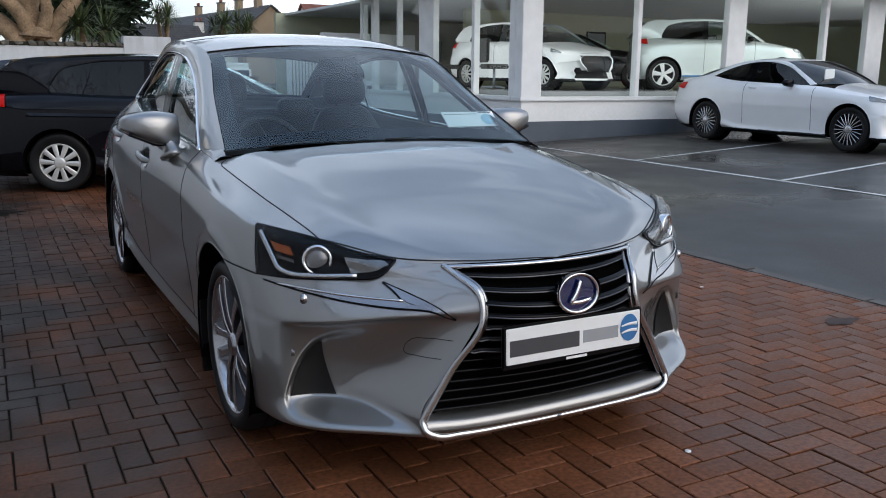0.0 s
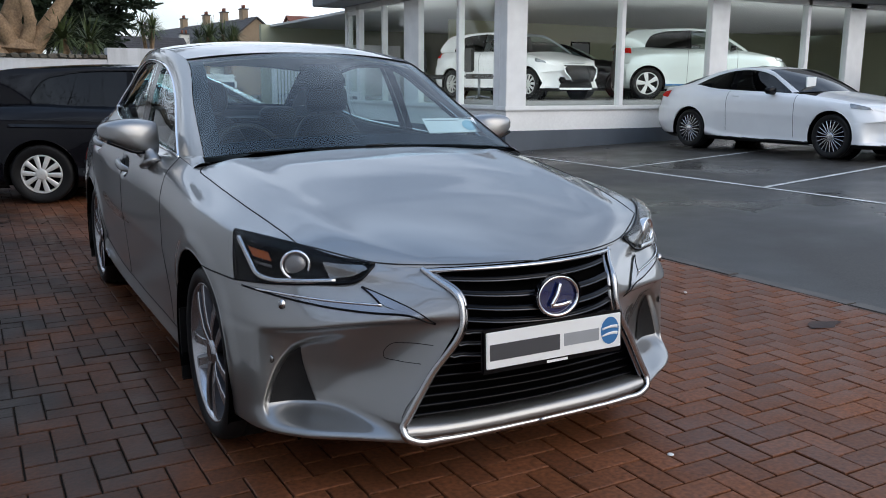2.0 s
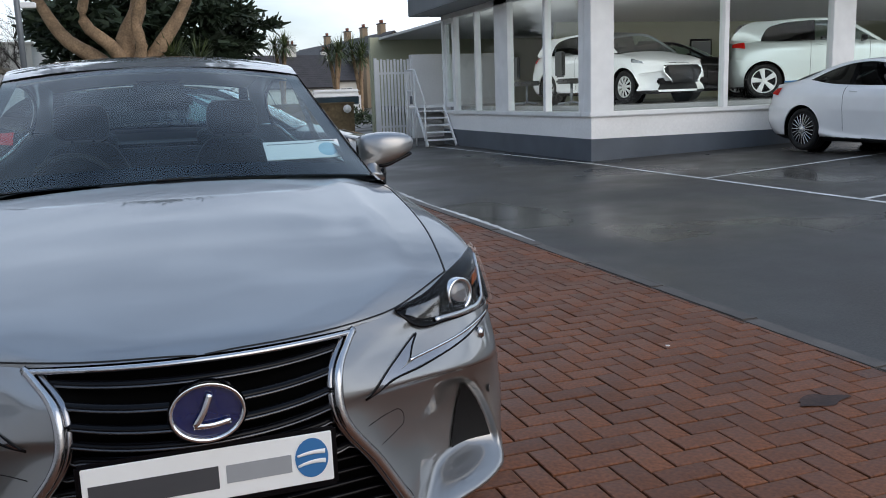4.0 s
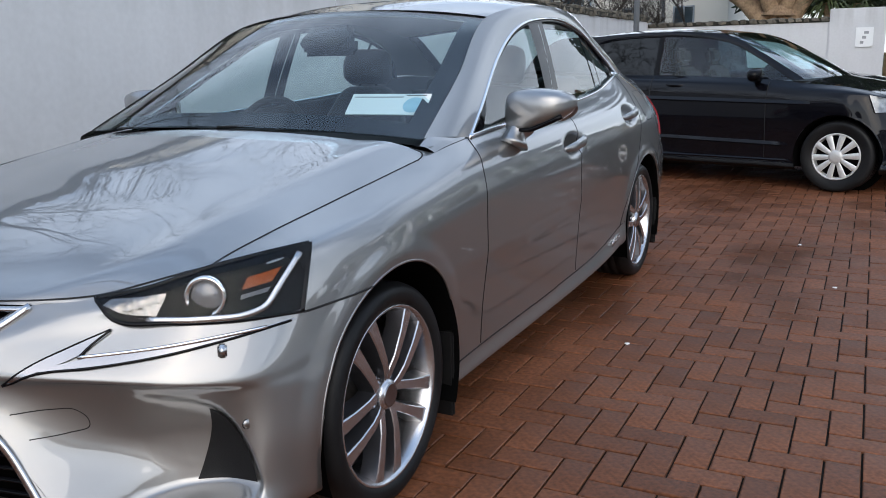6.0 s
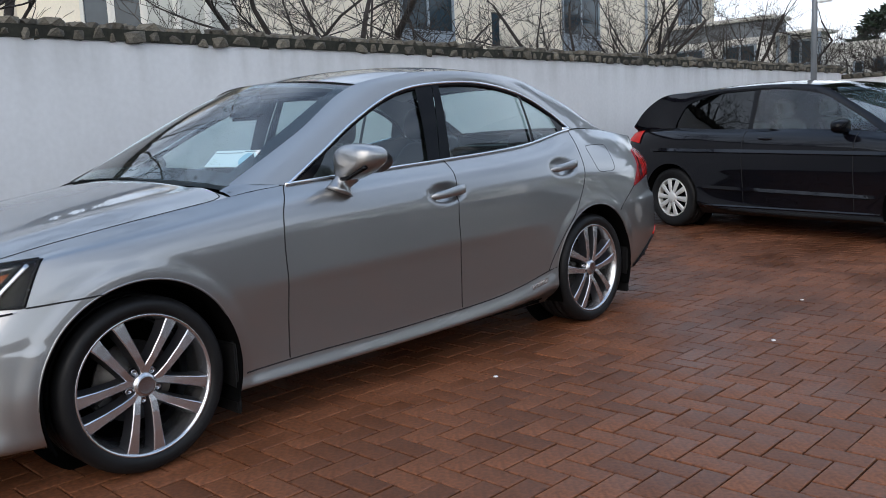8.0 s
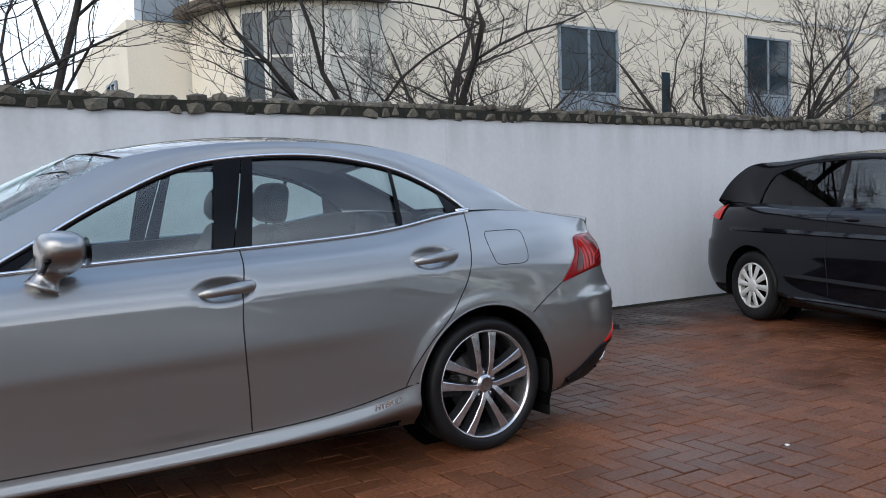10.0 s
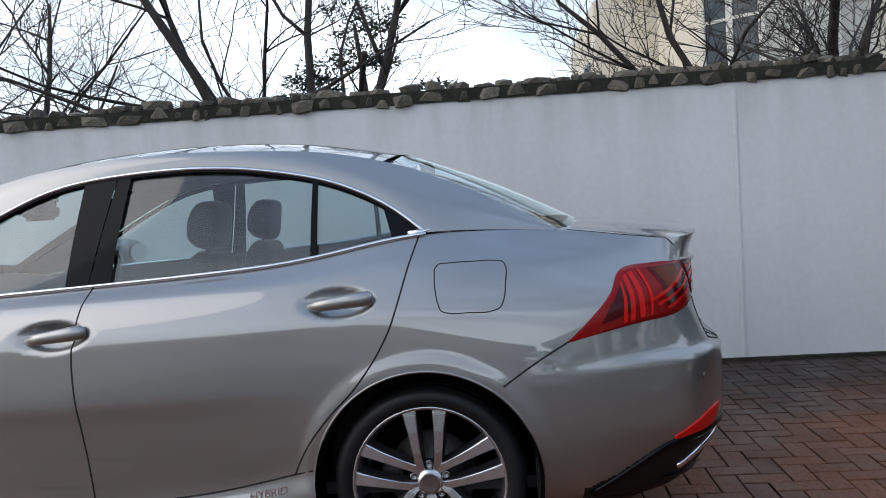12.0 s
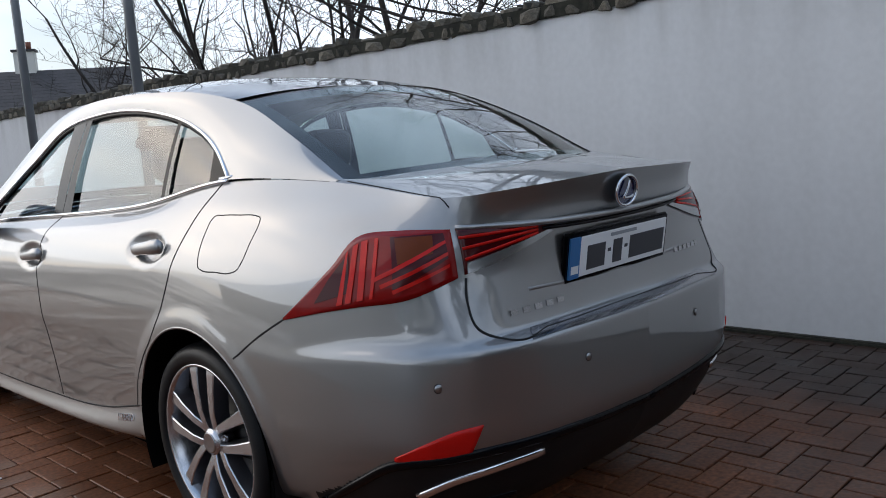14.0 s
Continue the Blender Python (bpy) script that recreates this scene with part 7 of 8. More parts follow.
ev = other_car("pale_electric_car", "pale silver tall electric hatchback displayed in the showroom", pose(13.65, 10.55, FLOOR, 0, 0, 57), PALE_PAINT, ((-2.25, -1.4, 1.4, 1.86, 2.1, 2.3, 2.47), (-2.0, -1.29, 1.29, 1.66, 1.80, 1.90, 1.97)),
               ((.16, .30, .60, .72, .93, 1.0, 1.13), (.20, .36, .70, .84, 1.06, 1.12, 1.16)), .97, [(a, b * .93, c * 1.09) for a, b, c in HATCH_RAIL], [(a * .93, b * 1.09) for a, b in HATCH_TOP],
               (0, -1.04, 1.09), [(a * .93, b * 1.085) for a, b in HATCH_ROOF], (1.94, 1.18), EV_WHEEL, "white and black aerodynamic wheel", (-1.29, 1.29), .35, bpillar=.35)
for side in (1, -1):
    box("blue_sill_strip", .845 * side - .02, .845 * side + .02, -.9, .9, .30, .335, BLUE_PRINT, ev, "blue sill strip", .005)
other_car("dark_saloon_car", "dark grey saloon displayed inside the showroom", pose(12.6, 14.3, FLOOR, 0, 0, 50), BLACK_PAINT, COUPE_Y, COUPE_Z, 1.0, COUPE_RAIL, COUPE_TOP,
          (0, -.84, 1.0), ((-.02, 1.36), (.25, 1.40), (.6, 1.405), (1.0, 1.365), (1.30, 1.29)), (2.02, 1.085), HATCH_WHEEL, "silver alloy wheel", (-1.435, 1.435), .318, bpillar=.4)

# ---- buildings beyond the walls ----


def window_unit(parent, x, y, z, w, h, turn, frame_mat, mullions=1, transom=.45, sill=True, pane=None):
    """A framed window set on a wall; local x along the wall, -y outward."""
    m = pose(x, y, z, 0, 0, turn)
    win = box("window", -w / 2, w / 2, -.01, .02, 0, h, pane or PANE, parent, "dark glazed window in a frame", 0, m)
    t = .07
    for x0, x1, z0, z1 in ((-w / 2 - .02, -w / 2 + t, 0, h), (w / 2 - t, w / 2 + .02, 0, h), (-w / 2, w / 2, h - t, h), (-w / 2, w / 2, 0, t)):
        box("frame", x0, x1, -.05, .0, z0, z1, frame_mat, win)
    for k in range(mullions):
        c = -w / 2 + w * (k + 1) / (mullions + 1)
        box("mullion", c - .04, c + .04, -.045, .0, t, h - t, frame_mat, win)
    if transom:
        box("transom", -w / 2 + t, w / 2 - t, -.045, .0, h * transom - .035, h * transom + .035, frame_mat, win)
    if sill:
        box("sill", -w / 2 - .08, w / 2 + .08, -.12, .0, -.06, 0, frame_mat, win)
    return win


# cream apartment block behind the boundary wall, with a curved bay
flats = thing("apartment_building", "cream rendered apartment block with grey framed windows", "building")
FX = -15.0
box("wall", FX - 9, FX, 10.2, 35.6, 0, 8.6, CREAM, flats, "cream rendered wall")
box("roof_edge", FX - 9.1, FX + .12, 10.0, 35.8, 8.6, 8.85, FASCIA, flats, "dark roof edge")
box("string_course", FX, FX + .06, 10.2, 35.6, 7.0, 7.14, STONEWHITE, flats)
bay = [(FX - 4 + 4.0 * math.cos(t), 9.6 - 4.0 * math.sin(t) * .95) for t in np.linspace(0, math.pi / 2, 18)]
bay = [(FX, 10.2)] + bay
v = [(x, y, z) for z in (0, 7.6) for x, y in bay]
put("curved_wall", mesh_from("curved_wall", v, grid_faces(2, len(bay)), CREAM, False), flats, "curved cream wall")
ov = [(FX - 4 + 4.45 * math.cos(t), 9.6 - 4.45 * math.sin(t) * .95) for t in np.linspace(0, math.pi / 2, 18)]
vv = [(x, y, z) for z in (6.15, 6.40) for x, y in ov] + [(FX - 4 + 3.9 * math.cos(t), 9.6 - 3.9 * math.sin(t) * .95, z) for z in (6.40, 6.15) for t in np.linspace(0, math.pi / 2, 18)]
put("canopy", mesh_from("canopy", vv, grid_faces(4, 18) + [(54 + j, 55 + j, 1 + j, j) for j in range(17)], material("brown_canopy", (.10, .075, .05), .7, vary=.2), False), flats, "brown curved canopy")
for k in range(5):
    t = .12 + .19 * k
    # first three panes: pale base colour stands in for their bright reflection
    window_unit(flats, FX - 4 + 4.03 * math.cos(t), 9.6 - 4.03 * math.sin(t) * .95, 2.9, .72, 3.1, 90 - math.degrees(t), STONEWHITE, 0, .62, False, material("painted_reflection_pane", (.42, .42, .38), .25, vary=.2, scale=1.5) if k < 3 else PANE)
box("side_block", FX - 12, FX - 4.2, 4.2, 6.2, 0, 6.1, CREAM, flats, "cream rendered rear block")
box("balcony_rail", FX - 5.0, FX - 4.15, 4.6, 6.0, 6.1, 6.9, FRAME_GREY, flats, "grey glazed balcony rail", .02)
window_unit(flats, FX - 6.2, 4.18, 3.0, 1.2, 1.7, 0, FRAME_GREY)
for yy, zz, w_, h_ in ((16.4, 3.0, 2.3, 3.1), (24.65, 3.2, 2.4, 3.2), (33.2, 3.2, 2.1, 3.6)):
    window_unit(flats, FX + .02, yy, zz, w_, h_, 90, FRAME_GREY, 1, .38, True)
    box("panel", FX + .035, FX + .055, yy - w_ / 2 + .08, yy + w_ / 2 - .08, zz + .05, zz + h_ * .36, FRAME_GREY, flats, "blue-grey spandrel panel")
box("slit_window", FX + .01, FX + .04, 19.45, 19.8, 2.8, 4.95, PANE, flats, "narrow dark window slit")
for yy in (29.3,):
    tube("downpipe", [(FX + .08, yy, .5), (FX + .08, yy, 7.0)], .06, FRAME_GREY, flats, "grey downpipe", 6)

villa = thing("modern_house", "off-white flat-roofed modern house with tall windows", "house")
box("wall", -14.5, -9.9, 30, 31.6, 0, 4.15, STONEWHITE, villa, "off-white rendered wall")
box("upper_storey", -14.4, -10.0, 30.1, 31.5, 4.15, 4.78, FASCIA, villa, "dark brown clad upper storey")
box("roof", -14.6, -9.85, 29.9, 31.7, 4.78, 4.93, STONEWHITE, villa, "flat grey roof", .03)
box("wall", -9.9, -8.4, 30.4, 31.6, 0, 4.1, STONEWHITE, villa, "off-white rendered wall")
box("roof", -9.9, -8.1, 30.0, 31.7, 4.1, 4.22, STONEWHITE, villa, "flat roof")
for xx in (-9.75, -9.3, -8.2):
    box("post", xx - .05, xx + .05, 30.02, 30.12, 0, 4.1, FRAME_GREY, villa, "dark steel post")
for x, y, z, w_, h_, t in ((-13.4, 29.98, 2.4, 1.4, 1.5, 0), (-11.2, 29.98, 2.4, 1.3, 1.5, 0), (-9.0, 30.38, 2.3, .9, 1.6, 0)):
    window_unit(villa, x, y, z, w_, h_, t, FRAME_GREY)
villa_b = thing("flat_roofed_house", "low off-white flat-roofed house with narrow windows", "house")
box("wall", -14.2, -5.2, 45, 53, 0, 4.6, STONEWHITE, villa_b, "off-white rendered wall")
box("roof", -14.3, -5.1, 44.9, 53.1, 4.6, 4.72, STONEWHITE, villa_b, "flat roof edge")
for x, z, w_, h_ in ((-12.9, 2.5, .45, .5), (-11.58, 2.4, .5, 1.3), (-10.3, 2.3, 1.1, 1.5), (-7.5, 2.3, 1.1, 1.5)):
    window_unit(villa_b, x, 44.98, z, w_, h_, 0, FRAME_GREY, 0 if w_ < 1 else 1, 0)


def gable_house(label, m, w, d, eave, ridge, wall, roof, chimneys, windows=()):
    """Ridge runs along local x; gables at both ends."""
    h = thing("house", label, "house", m, "houses beyond the drive")
    v = [(-w / 2, -d / 2, 0), (w / 2, -d / 2, 0), (w / 2, d / 2, 0), (-w / 2, d / 2, 0), (-w / 2, -d / 2, eave), (w / 2, -d / 2, eave), (w / 2, d / 2, eave), (-w / 2, d / 2, eave), (-w / 2, 0, ridge), (w / 2, 0, ridge)]
    put("wall", mesh_from("wall", v, [(0, 1, 5, 4), (2, 3, 7, 6), (1, 2, 6, 9, 5), (3, 0, 4, 8, 7)], wall, False), h, "rendered house wall")
    for sg in (1, -1):
        bm = bmesh.new()
        run = math.hypot(d / 2 + .35, (ridge - eave) * (1 + .7 / d))
        add_box(bm, -w / 2 - .25, w / 2 + .25, -run, 0, -.06, .06)
        rf = part("roof", bm, roof, h, "tiled roof slope", False, pose(0, 0, ridge + .04, 0, 0, 0 if sg > 0 else 180) @ pose(0, 0, 0, math.degrees(math.atan2(ridge - eave, d / 2)), 0, 0))
        for k in range(int(run / .32)):
            box("tile_course", -w / 2 - .25, w / 2 + .25, -run + k * .32, -run + k * .32 + .30, .062, .085, roof, rf)
    for cx_ in chimneys:
        ch = box("chimney", cx_ - .45, cx_ + .45, -.3, .3, ridge - .5, ridge + .95, wall, h, "rendered chimney stack", .02)
        box("chimney_cap", cx_ - .52, cx_ + .52, -.37, .37, ridge + .95, ridge + 1.05, SLATE, ch)
        for o in (-.2, .2):
            tube("chimney_pot", [(cx_ + o, 0, ridge + 1.05), (cx_ + o, 0, ridge + 1.4)], .12, RED_TILE, ch)
    for wx, wz, ww, wh in windows:
        window_unit(h, wx, -d / 2 - .01, wz, ww, wh, 0, WHITE_METAL, 1, .6)
    return h


gable_house("terrace with tan gable wall, dark tiled roof and chimneys", pose(22.35, 95.5, 0, 0, 0, 97.5), 31, 6.2, 5.3, 7.8, TAN, SLATE, (-12.5, -7.5, -2.5, 4.5), ())
gable_house("cream house with dark tiled roof beyond the palms", pose(11.0, 77, 0, 0, 0, 8), 11, 7.0, 2.6, 5.4, STONEWHITE, SLATE, (2.5,), ())
gable_house("long house with dark tiled roof beyond the palms", pose(15.2, 84, 0, 0, 0, 4), 15, 7.0, 3.2, 5.2, STONEWHITE, SLATE, (-5.0, 3), ((-4, .9, 1.3, 1.5), (0, .9, 1.3, 1.5), (4, .9, 1.3, 1.5)))
gable_house("grey house with red-brown tiled gable roof", pose(33.3, 78.5, 0, 0, 0, 2), 12.5, 7.0, 5.1, 7.9, STONEWHITE, RED_TILE, (3.0,), ())
gable_house("bungalow with dark tiled roof behind the boundary wall", pose(-10.95, -39.4, .1, 0, 0, -31), 15, 9, 2.7, 5.4, STONEWHITE, SLATE, (-3, 4), ())
van = thing("camper_van", "small white and pale blue caravan parked beyond the wall", "van", pose(9.0, 38, 0, 0, 0, -8))
box("body", -1.2, 1.2, -.9, .9, .3, 1.55, WHITE_METAL, van, "", .1)
box("windows", -1.1, 1.1, -.93, .93, 1.0, 1.4, PANE, van, "dark windows", .03)
box("roof", -1.15, 1.15, -.85, .85, 1.55, 1.75, WHITE_METAL, van, "", .08)

# lamp posts
for x, y, h in ((-2.0, -4.45, 6.5), (-2.0, -7.35, 6.5), (-1.95, 12.5, 5.5)):
    p = thing("lamp_post", "plain grey steel lamp post beside the white wall", "lamp post", pose(x, y, 0), "posts along the wall")
    tube("pole", [(0, 0, 0), (0, 0, h * .5), (0, 0, h)], np.array((.055, .050, .042)), GREY_METAL, p, sides=12)
    box("base_plate", -.11, .11, -.11, .11, 0, .02, GREY_METAL, p, "", .004)
    tube("arm", smooth_line(((0, 0, h - .05), (.25, 0, h + .12), (.6, 0, h + .15)), 8), .03, GREY_METAL, p)
    box("lamp_head", .5, .95, -.1, .1, h + .1, h + .19, GREY_METAL, p, "", .02)
cam_head = thing("security_camera", "small grey security camera on a post", "camera", pose(-1.95, 12.5, 3.05))
box("body", .05, .30, -.05, .05, -.05, .05, WHITE_METAL, cam_head, "", .015)
tube("bracket", [(-.05, 0, 0), (.08, 0, 0)], .02, GREY_METAL, cam_head)
lan = thing("street_lamp", "grey street lamp with a lantern head", "street lamp", pose(-4.0, 24, 0))
tube("pole", [(0, 0, 0), (0, 0, 3.4)], np.array((.06, .045)), GREY_METAL, lan, sides=10)
put("lantern", mesh_of("lantern", [[(p[1], p[2], p[0]) for p in lathe_data([(.05, 3.35), (.14, 3.42), (.18, 3.72), (.22, 3.74), (.06, 3.90), (.01, 3.93)], 12)[0]], lathe_data([(.05, 3.35), (.14, 3.42), (.18, 3.72), (.22, 3.74), (.06, 3.90), (.01, 3.93)], 12)[1]], GREY_METAL), lan)

# ---- bare trees behind the wall ----


def bare_tree(label, x, y, h, seed, trunk_r=.10, stems=3, forks=(8, 6, 5, 3), lift=.02):
    """Several leaning stems from one root, with limbs all along them down to fine twigs."""
    r = random.Random(seed)
    t = thing("bare_tree", label, "tree", pose(x, y, .1), "bare trees behind the wall")
    tv, tf, bv, bf = [], [], [], []

    def limb(p, d, length, rad, level):
        last = level >= len(forks)
        n = 8 if level == 0 else 6 if level < 3 else 4 if not last else 3
        pts, q, dd = [p], p, d.copy()
        for i in range(n):
            dd = (dd + Vector((r.gauss(0, .17), r.gauss(0, .17), lift + r.gauss(0, .07)))).normalized()
            if dd.z < .10:
                dd.z = .10 + .2 * r.random()
            if x + q.x > -3.2 and dd.x > 0:
                dd.x *= -.5
            dd.normalize()
            q = q + dd * (length / n)
            pts.append(q)
        rr = np.linspace(rad, rad * (.34 if level < 3 else .5), n + 1)
        v, f = tube_data(pts, rr, 8 if level == 0 else 5 if level < 2 else 3)
        V, F = (tv, tf) if level == 0 else (bv, bf)
        o = len(V)
        V.extend(map(tuple, v))
        F.extend(tuple(i + o for i in fc) for fc in f)
        if last:
            return
        for k in range(forks[level]):
            at = r.uniform(.16 if level == 0 else .15, .97)
            at = at if k else 1.0
            i = min(int(at * n), n)
            along = (pts[i] - pts[i - 1]).normalized()
            a = r.uniform(0, 2 * math.pi)
            off = along.cross(Vector((math.cos(a), math.sin(a), .2))).normalized()
            ang = radians(r.uniform(30, 70)) if k else radians(10)
            nd = along * math.cos(ang) + off * math.sin(ang)
            limb(pts[i], nd, length * r.uniform(.42, .68) * (1.15 - .45 * at), max(rr[i] * (r.uniform(.46, .66) if level < 2 else r.uniform(.42, .6)), .0038), level + 1)

    for s in range(stems):
        a = 2 * math.pi * s / stems + r.uniform(-.5, .5)
        out = .22 + .34 * r.random()
        limb(Vector((.10 * math.cos(a), .10 * math.sin(a), 0)), Vector((out * math.cos(a), out * 1.5 * math.sin(a), 1)).normalized(), h * r.uniform(.52, .66), trunk_r * r.uniform(.7, 1.0), 0)
    put("trunk", mesh_from("trunk", tv, tf, BARK), t, "dark forked trunk")
    put("crown", mesh_from("crown", bv, bf, BARK), t, "fine leafless branches")
    return t


LBL = "leafless dark tree with fine spreading branches behind the wall"
for x, y, h, seed, tr, st in ((-5.2, 5.0, 6.6, 5, .075, 5), (-5.2, 10.9, 6.4, 8, .07, 5), (-5.2, 16.5, 6.2, 12, .075, 5), (-5.2, -.6, 8.2, 3, .085, 4), (-4.8, -3.6, 8.6, 33, .065, 4),
                              (-5.2, -6.9, 7.6, 21, .065, 4), (-5.4, -11.2, 6.2, 29, .07, 3), (-4.2, 22.5, 5.4, 44, .08, 4)):
    bare_tree(LBL, x, y, h, seed, tr, st, (8, 6, 5, 3) if y > 0 else (7, 5, 4, 3))

# ---- evergreen trees and cordylines ----


def leaf_clump(out_v, out_f, c, rad, n, size, r, squash=.6, up=.3):
    for k in range(n):
        d = Vector((r.gauss(0, 1), r.gauss(0, 1), r.gauss(0, 1) * squash))
        d.normalize()
        p = c + Vector((d.x * rad, d.y * rad, d.z * rad * squash)) * r.uniform(.35, 1.05)
        a = (d + Vector((r.gauss(0, .5), r.gauss(0, .5), up + r.gauss(0, .3)))).normalized() * size * r.uniform(.7, 1.5)
        b = a.cross(Vector((r.gauss(0, 1), r.gauss(0, 1), r.gauss(0, 1)))).normalized() * size * .28
        o = len(out_v)
        out_v.extend((tuple(p - b), tuple(p + b), tuple(p + a + b * .3), tuple(p + a - b * .3)))
        out_f.append((o, o + 1, o + 2, o + 3))


def evergreen(label, x, y, h, spread, seed, bark, limbs, base_z, clumps=46, trunk_r=.36, leaf=.16, kind_="evergreen_tree"):
    r = random.Random(seed)
    t = thing(kind_, label, "tree", pose(x, y, 0))
    trunk = smooth_line(((0, 0, 0), (.10, .05, h * .3), (-.05, .1, h * .62), (.1, 0, h * .9)), 12)
    put("trunk", mesh_from("trunk", *tube_data(trunk, np.linspace(trunk_r, trunk_r * .3, 12), 12), bark), t, "thick trunk")
    lv, lf = [], []
    k_ = spread / 2.6
    for k in range(limbs):
        a = 2 * math.pi * k / limbs + r.uniform(-.3, .3)
        z0 = max(h * r.uniform(.26, .6), base_z)
        e = Vector((math.cos(a), math.sin(a), 0)) * spread * r.uniform(.45, .8)
        pts = smooth_line(((0, 0, z0), tuple(e * .4 + Vector((0, 0, z0 + .45))), tuple(e + Vector((0, 0, z0 + r.uniform(.7, 1.6))))), 8)
        put("limb", mesh_from("limb", *tube_data(pts, np.linspace(trunk_r * .4, .05, 8), 8), bark), t)
    # flat, drooping sprays in tiers, widest a third of the way up
    for k in range(clumps):
        a, zz = r.uniform(0, 6.28), base_z + (h - base_z) * r.random() ** 1.25
        tier = (zz - base_z) / (h - base_z)
        reach = spread * min(1.0, .72 + 1.2 * tier) * (1 - max(tier - .25, 0) ** 1.3 * 1.25)
        rr = reach * (1 - .55 * r.random() ** 2)
        c = Vector((rr * math.cos(a), rr * math.sin(a), zz - .10 * rr))
        leaf_clump(lv, lf, c, k_ * r.uniform(.4, .85), 200, leaf, r, .38, .05)
    put("crown", mesh_from("crown", lv, lf, CONIFER, False), t, "ragged dark green crown")


def pale_tree(label, x, y):
    """A thick pale bole that forks low into heavy bare limbs."""
    t = thing("pale_barked_tree", label, "tree", pose(x, y, 0))
    bole = smooth_line(((0, 0, -.1), (.02, 0, .8), (0, .0, 1.7), (.03, 0, 2.35)), 12)
    put("trunk", mesh_from("trunk", *tube_data(bole, np.array((.72, .60, .53, .49, .47, .46, .46, .47, .49, .50, .46, .34)), 16), PALE_BARK), t, "pale peeling trunk")
    for p, r0 in ((((-.2, 0, 1.8), (-.75, .1, 2.45), (-1.5, .2, 3.0), (-2.2, .3, 4.2)), .26), (((.2, 0, 1.9), (.62, 0, 2.6), (1.25, .1, 3.5), (1.9, .2, 4.7)), .24),
                  (((0, .1, 2.1), (-.1, .2, 2.9), (.3, .3, 3.8), (.2, .4, 5.2)), .30), (((-.1, -.1, 2.1), (-.35, -.3, 2.7), (-1.0, -.5, 3.35), (-.6, -.6, 4.8)), .20),
                  (((.1, -.1, 2.1), (.3, -.3, 2.8), (.2, -.4, 3.4), (.9, -.6, 4.6)), .18)):
        put("limb", mesh_from("limb", *tube_data(smooth_line(p, 12), np.linspace(r0, r0 * .45, 12), 10), PALE_BARK), t, "pale heavy limb")
    r = random.Random(4)
    lv, lf = [], []
    for k in range(95):
        a, tier = r.uniform(0, 6.28), r.random()
        rr = (4.3 - 2.4 * tier) * math.sqrt(r.random())
        leaf_clump(lv, lf, Vector((rr * math.cos(a), rr * math.sin(a) + .4, 4.3 + 6.4 * tier)), r.uniform(.5, .95), 150, .20, r, .5)
    put("crown", mesh_from("crown", lv, lf, CONIFER, False), t, "ragged dark green crown")


pale_tree("old tree with a thick pale forking trunk behind the wall", -.25, 19.9)
evergreen("broad dark conifer with drooping layered sprays", .9, 40, 13.0, 5.2, 9, BARK, 4, 3.6, 190, .45, .34)
evergreen("dark rounded evergreen beyond the flat-roofed house", -15.5, 64, 8.4, 3.6, 18, BARK, 3, 3.5, 40, .3, .3)
evergreen("small dark evergreen seen over the boundary wall", -9.6, -.5, 4.4, 1.5, 23, BARK, 3, 2.0, 22, .10, .06)


def cordyline(label, x, y, z, h, heads, seed, rad=.85):
    r = random.Random(seed)
    t = thing("cordyline_palm", label, "palm", pose(x, y, z), "cordyline palms")
    lv, lf = [], []
    for k in range(heads):
        a = 6.28 * k / heads + r.random()
        top = Vector((math.cos(a) * .42 * (heads > 1), math.sin(a) * .42 * (heads > 1), h + r.uniform(-.35, .2)))
        pts = smooth_line(((0, 0, 0), (top.x * .2, top.y * .2, h * .45), tuple(top)), 8)
        put("stem", mesh_from("stem", *tube_data(pts, np.linspace(.14, .09, 8), 8), PALE_BARK), t, "bare brown stem")
        for j in range(150):
            d = Vector((r.gauss(0, 1), r.gauss(0, 1), r.gauss(.25, .8))).normalized()
            s = d.cross(Vector((0, 0, 1))).normalized() * .022
            L_ = rad * r.uniform(.7, 1.05)
            o = len(lv)
            p1, p2 = top + d * L_ * .55, top + d * L_ + Vector((0, 0, -.32 * L_ * (1 - abs(d.z))))
            lv.extend(map(tuple, (top - s * .6, top + s * .6, p1 + s, p1 - s, p2)))
            lf.extend(((o, o + 1, o + 2, o + 3), (o + 3, o + 2, o + 4)))
    put("leaves", mesh_from("leaves", lv, lf, SPIKY, False), t, "spiky sword-shaped leaves")


cordyline("spiky green cordyline with a bare stem", 7.55, 45, 0, 4.2, 3, 2, 1.05)
cordyline("spiky green cordyline with several heads", 10.6, 45, 0, 4.1, 3, 3, 1.15)
cordyline("spiky green cordyline with several heads", 12.2, 45.6, 0, 3.9, 3, 6, 1.15)
cordyline("low spiky green cordyline", 6.0, 44, 0, 2.2, 1, 4, .9)
cordyline("spiky cordyline beside the pale trunk", 1.15, 20.3, 0, 2.3, 2, 5, 1.0)
sv, sf = [], []
r_ = random.Random(77)
for k in range(60):
    leaf_clump(sv, sf, Vector((r_.uniform(2.5, 11), r_.uniform(26, 31), r_.uniform(.3, .95))), .55, 90, .12, r_)
tagged(put("garden_shrubs", mesh_from("garden_shrubs", sv, sf, SHRUB, False)), "low tangled garden shrubs behind the brown wall", "shrubs", kind="stuff")

# ---- herringbone paving bricks, the nearest as pieces of their own ----
paving = tagged(new("pavement"), "red clay herringbone brick paving, damp and worn", "paving", kind="structure")
BW = .1045


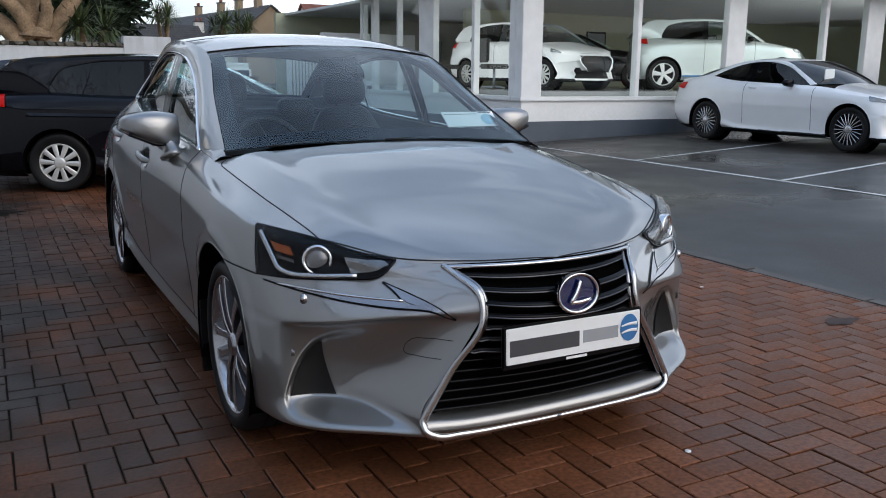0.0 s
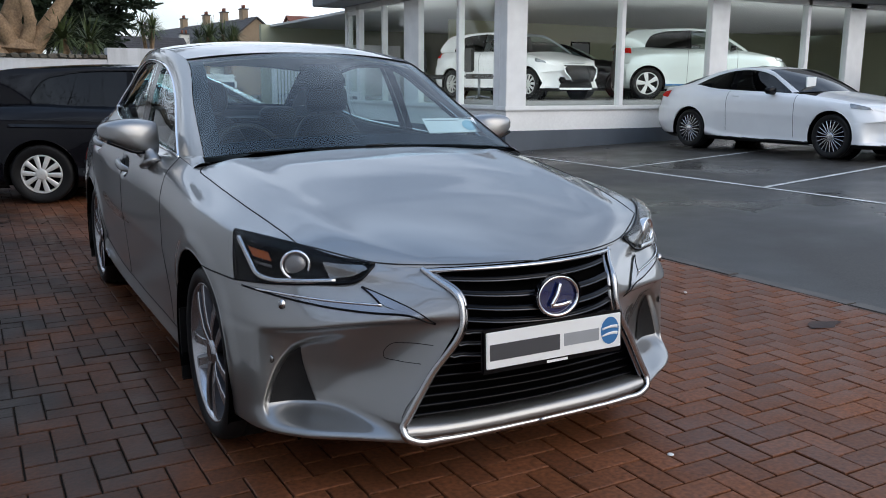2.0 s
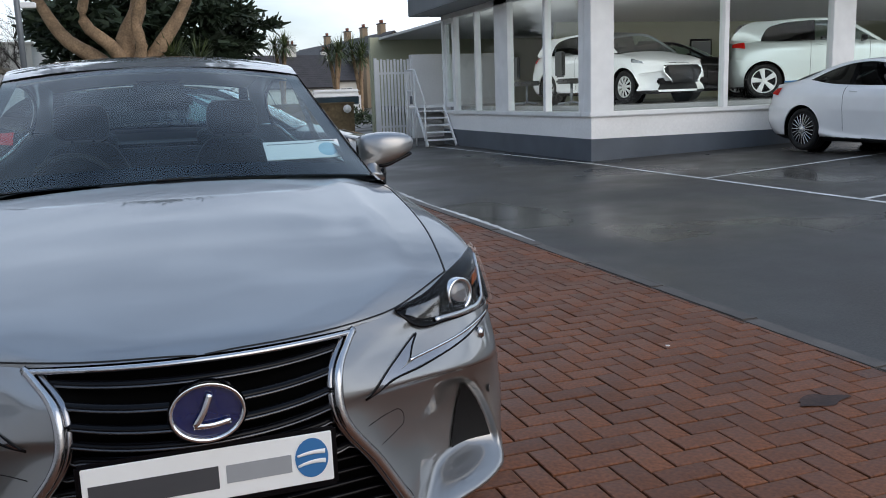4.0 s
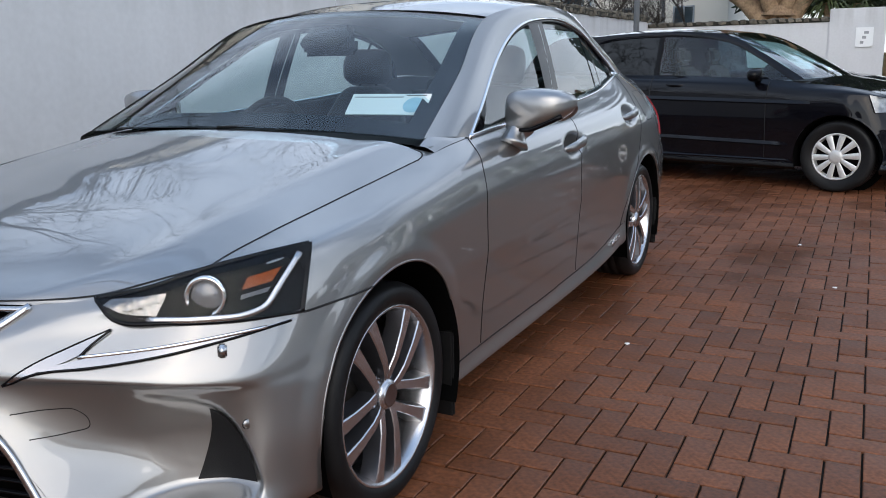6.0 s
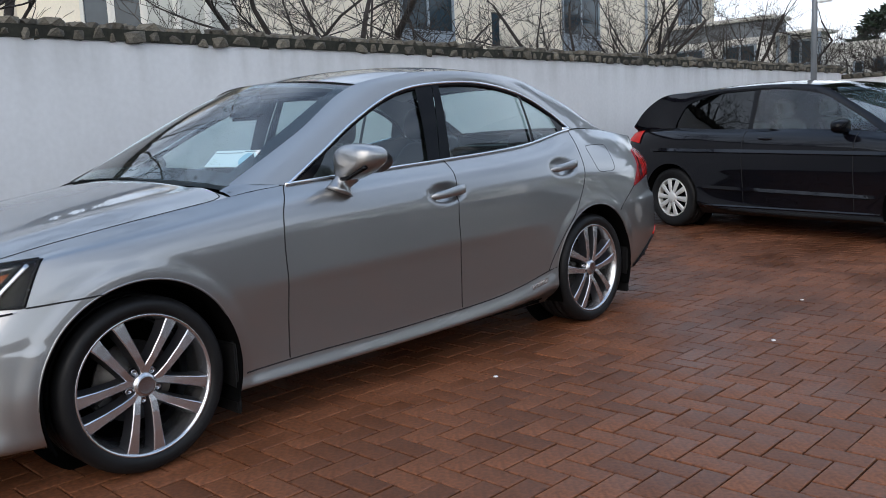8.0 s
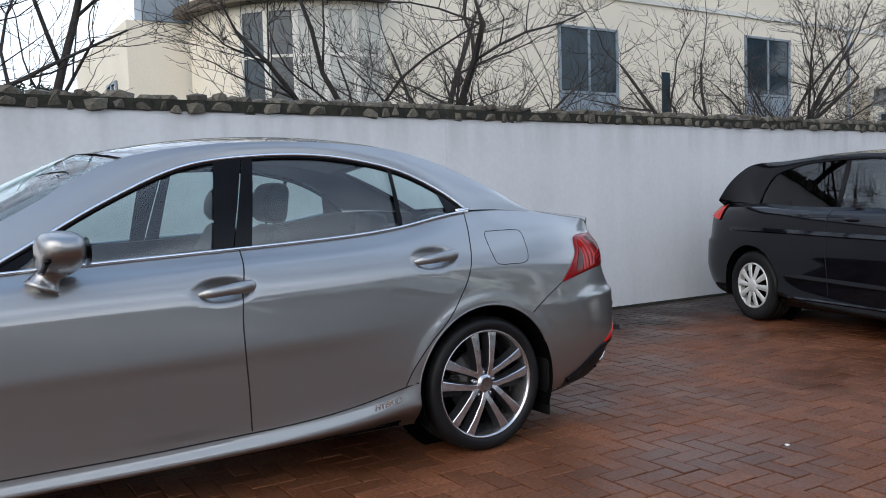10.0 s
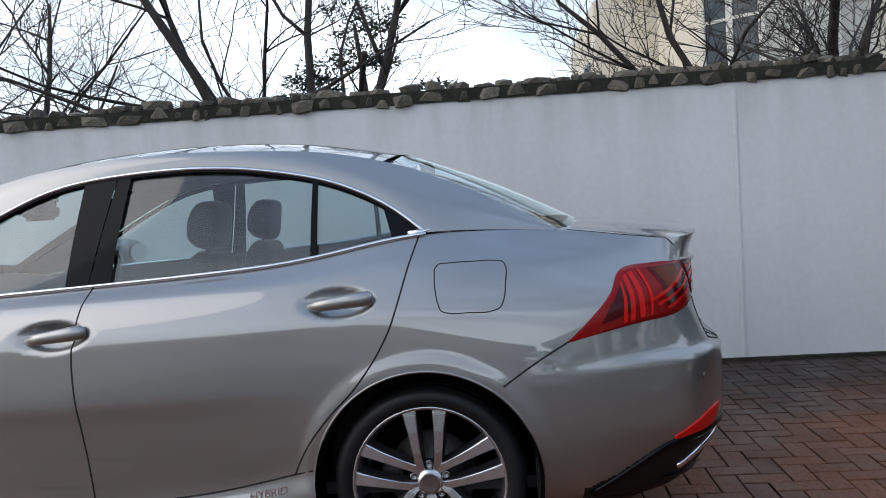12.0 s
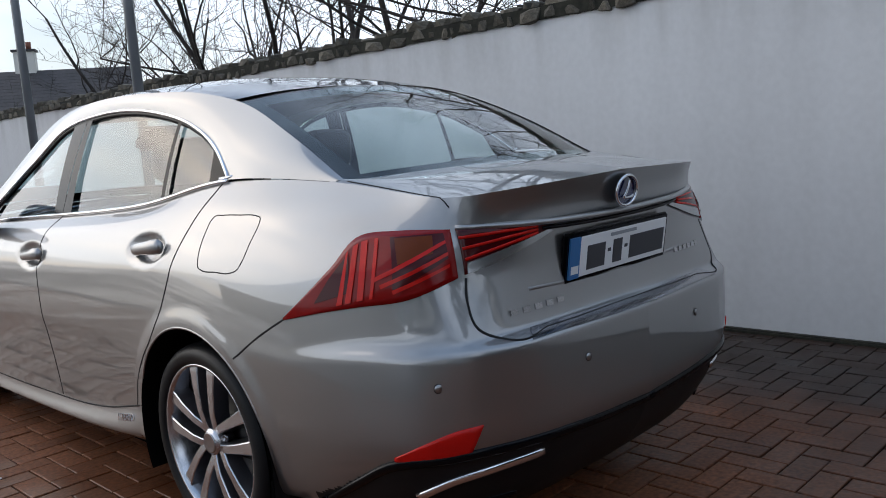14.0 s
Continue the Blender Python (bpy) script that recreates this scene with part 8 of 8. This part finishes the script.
def brick_data(hx, hy):
    b, t = .0022, .0032
    v = [(sx_ * hx, sy_ * hy, -.012) for sx_, sy_ in ((-1, -1), (1, -1), (1, 1), (-1, 1))]
    v += [(sx_ * hx, sy_ * hy, -b) for sx_, sy_ in ((-1, -1), (1, -1), (1, 1), (-1, 1))]
    v += [(sx_ * (hx - t), sy_ * (hy - t), 0) for sx_, sy_ in ((-1, -1), (1, -1), (1, 1), (-1, 1))]
    f = [(8, 9, 10, 11)]
    for k in range(4):
        j = (k + 1) % 4
        f += [(k, j, 4 + j, 4 + k), (4 + k, 4 + j, 8 + j, 8 + k)]
    return v, f


LAY = [brick_data(BW - .0034, BW / 2 - .0032), brick_data(BW / 2 - .0032, BW - .0034)]
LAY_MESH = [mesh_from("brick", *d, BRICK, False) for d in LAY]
rest_v, rest_f = [], []
rb_ = random.Random(11)
near_count = 0
X0, X1, Y0, Y1 = -2.33, 2.925, -9.0, 14.95
nx, ny = int((X1 - X0) / BW) + 1, int((Y1 - Y0) / BW) + 1
for i in range(-1, nx + 1):
    for j in range(-1, ny + 1):
        k = (i - j) % 4
        if k not in (0, 3):
            continue
        cx_ = X0 + (i + (1.0 if k == 0 else .5)) * BW
        cy_ = Y0 + (j + (.5 if k == 0 else 1.0)) * BW
        hx, hy = (BW, BW / 2) if k == 0 else (BW / 2, BW)
        if cx_ + hx < X0 + .02 or cx_ - hx > X1 - .02 or cy_ - hy < Y0 or cy_ + hy > Y1 + .05:
            continue
        dz, rx, ry = rb_.uniform(-.0018, .0018), rb_.gauss(0, .35), rb_.gauss(0, .35)
        kind = 0 if k == 0 else 1
        if 1.05 < cx_ and cx_ + hx < X1 and -2.3 < cy_ < .75 and near_count < 300:
            near_count += 1
            put("brick", LAY_MESH[kind], paving, "", pose(cx_, cy_, dz, rx, ry, 0))
        else:
            o = len(rest_v)
            tx, ty = radians(ry), radians(rx)
            rest_v.extend((min(max(cx_ + a, X0 + .002), X1 - .002), cy_ + b, dz + c - a * tx + b * ty) for a, b, c in LAY[kind][0])
            rest_f.extend(tuple(q + o for q in fc) for fc in LAY[kind][1])
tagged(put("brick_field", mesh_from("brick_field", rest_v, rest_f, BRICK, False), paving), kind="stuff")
# small bright survey pins in the paving
for px, py in ((.50, -2.337), (1.126, .184), (1.65, 2.545), (-1.25, -2.0), (-1.0, -2.35), (2.3, -.6), (1.9, 1.5)):
    put("paving_pin", mesh_of("paving_pin", joined(([(a, b, c) for c, a, b in lathe_data([(.012, 0), (.011, .003), (.001, .005)], 12)[0]], lathe_data([(.012, 0), (.011, .003), (.001, .005)], 12)[1])), WHITE_METAL), paving, "small pale metal pin", pose(px, py, .001))
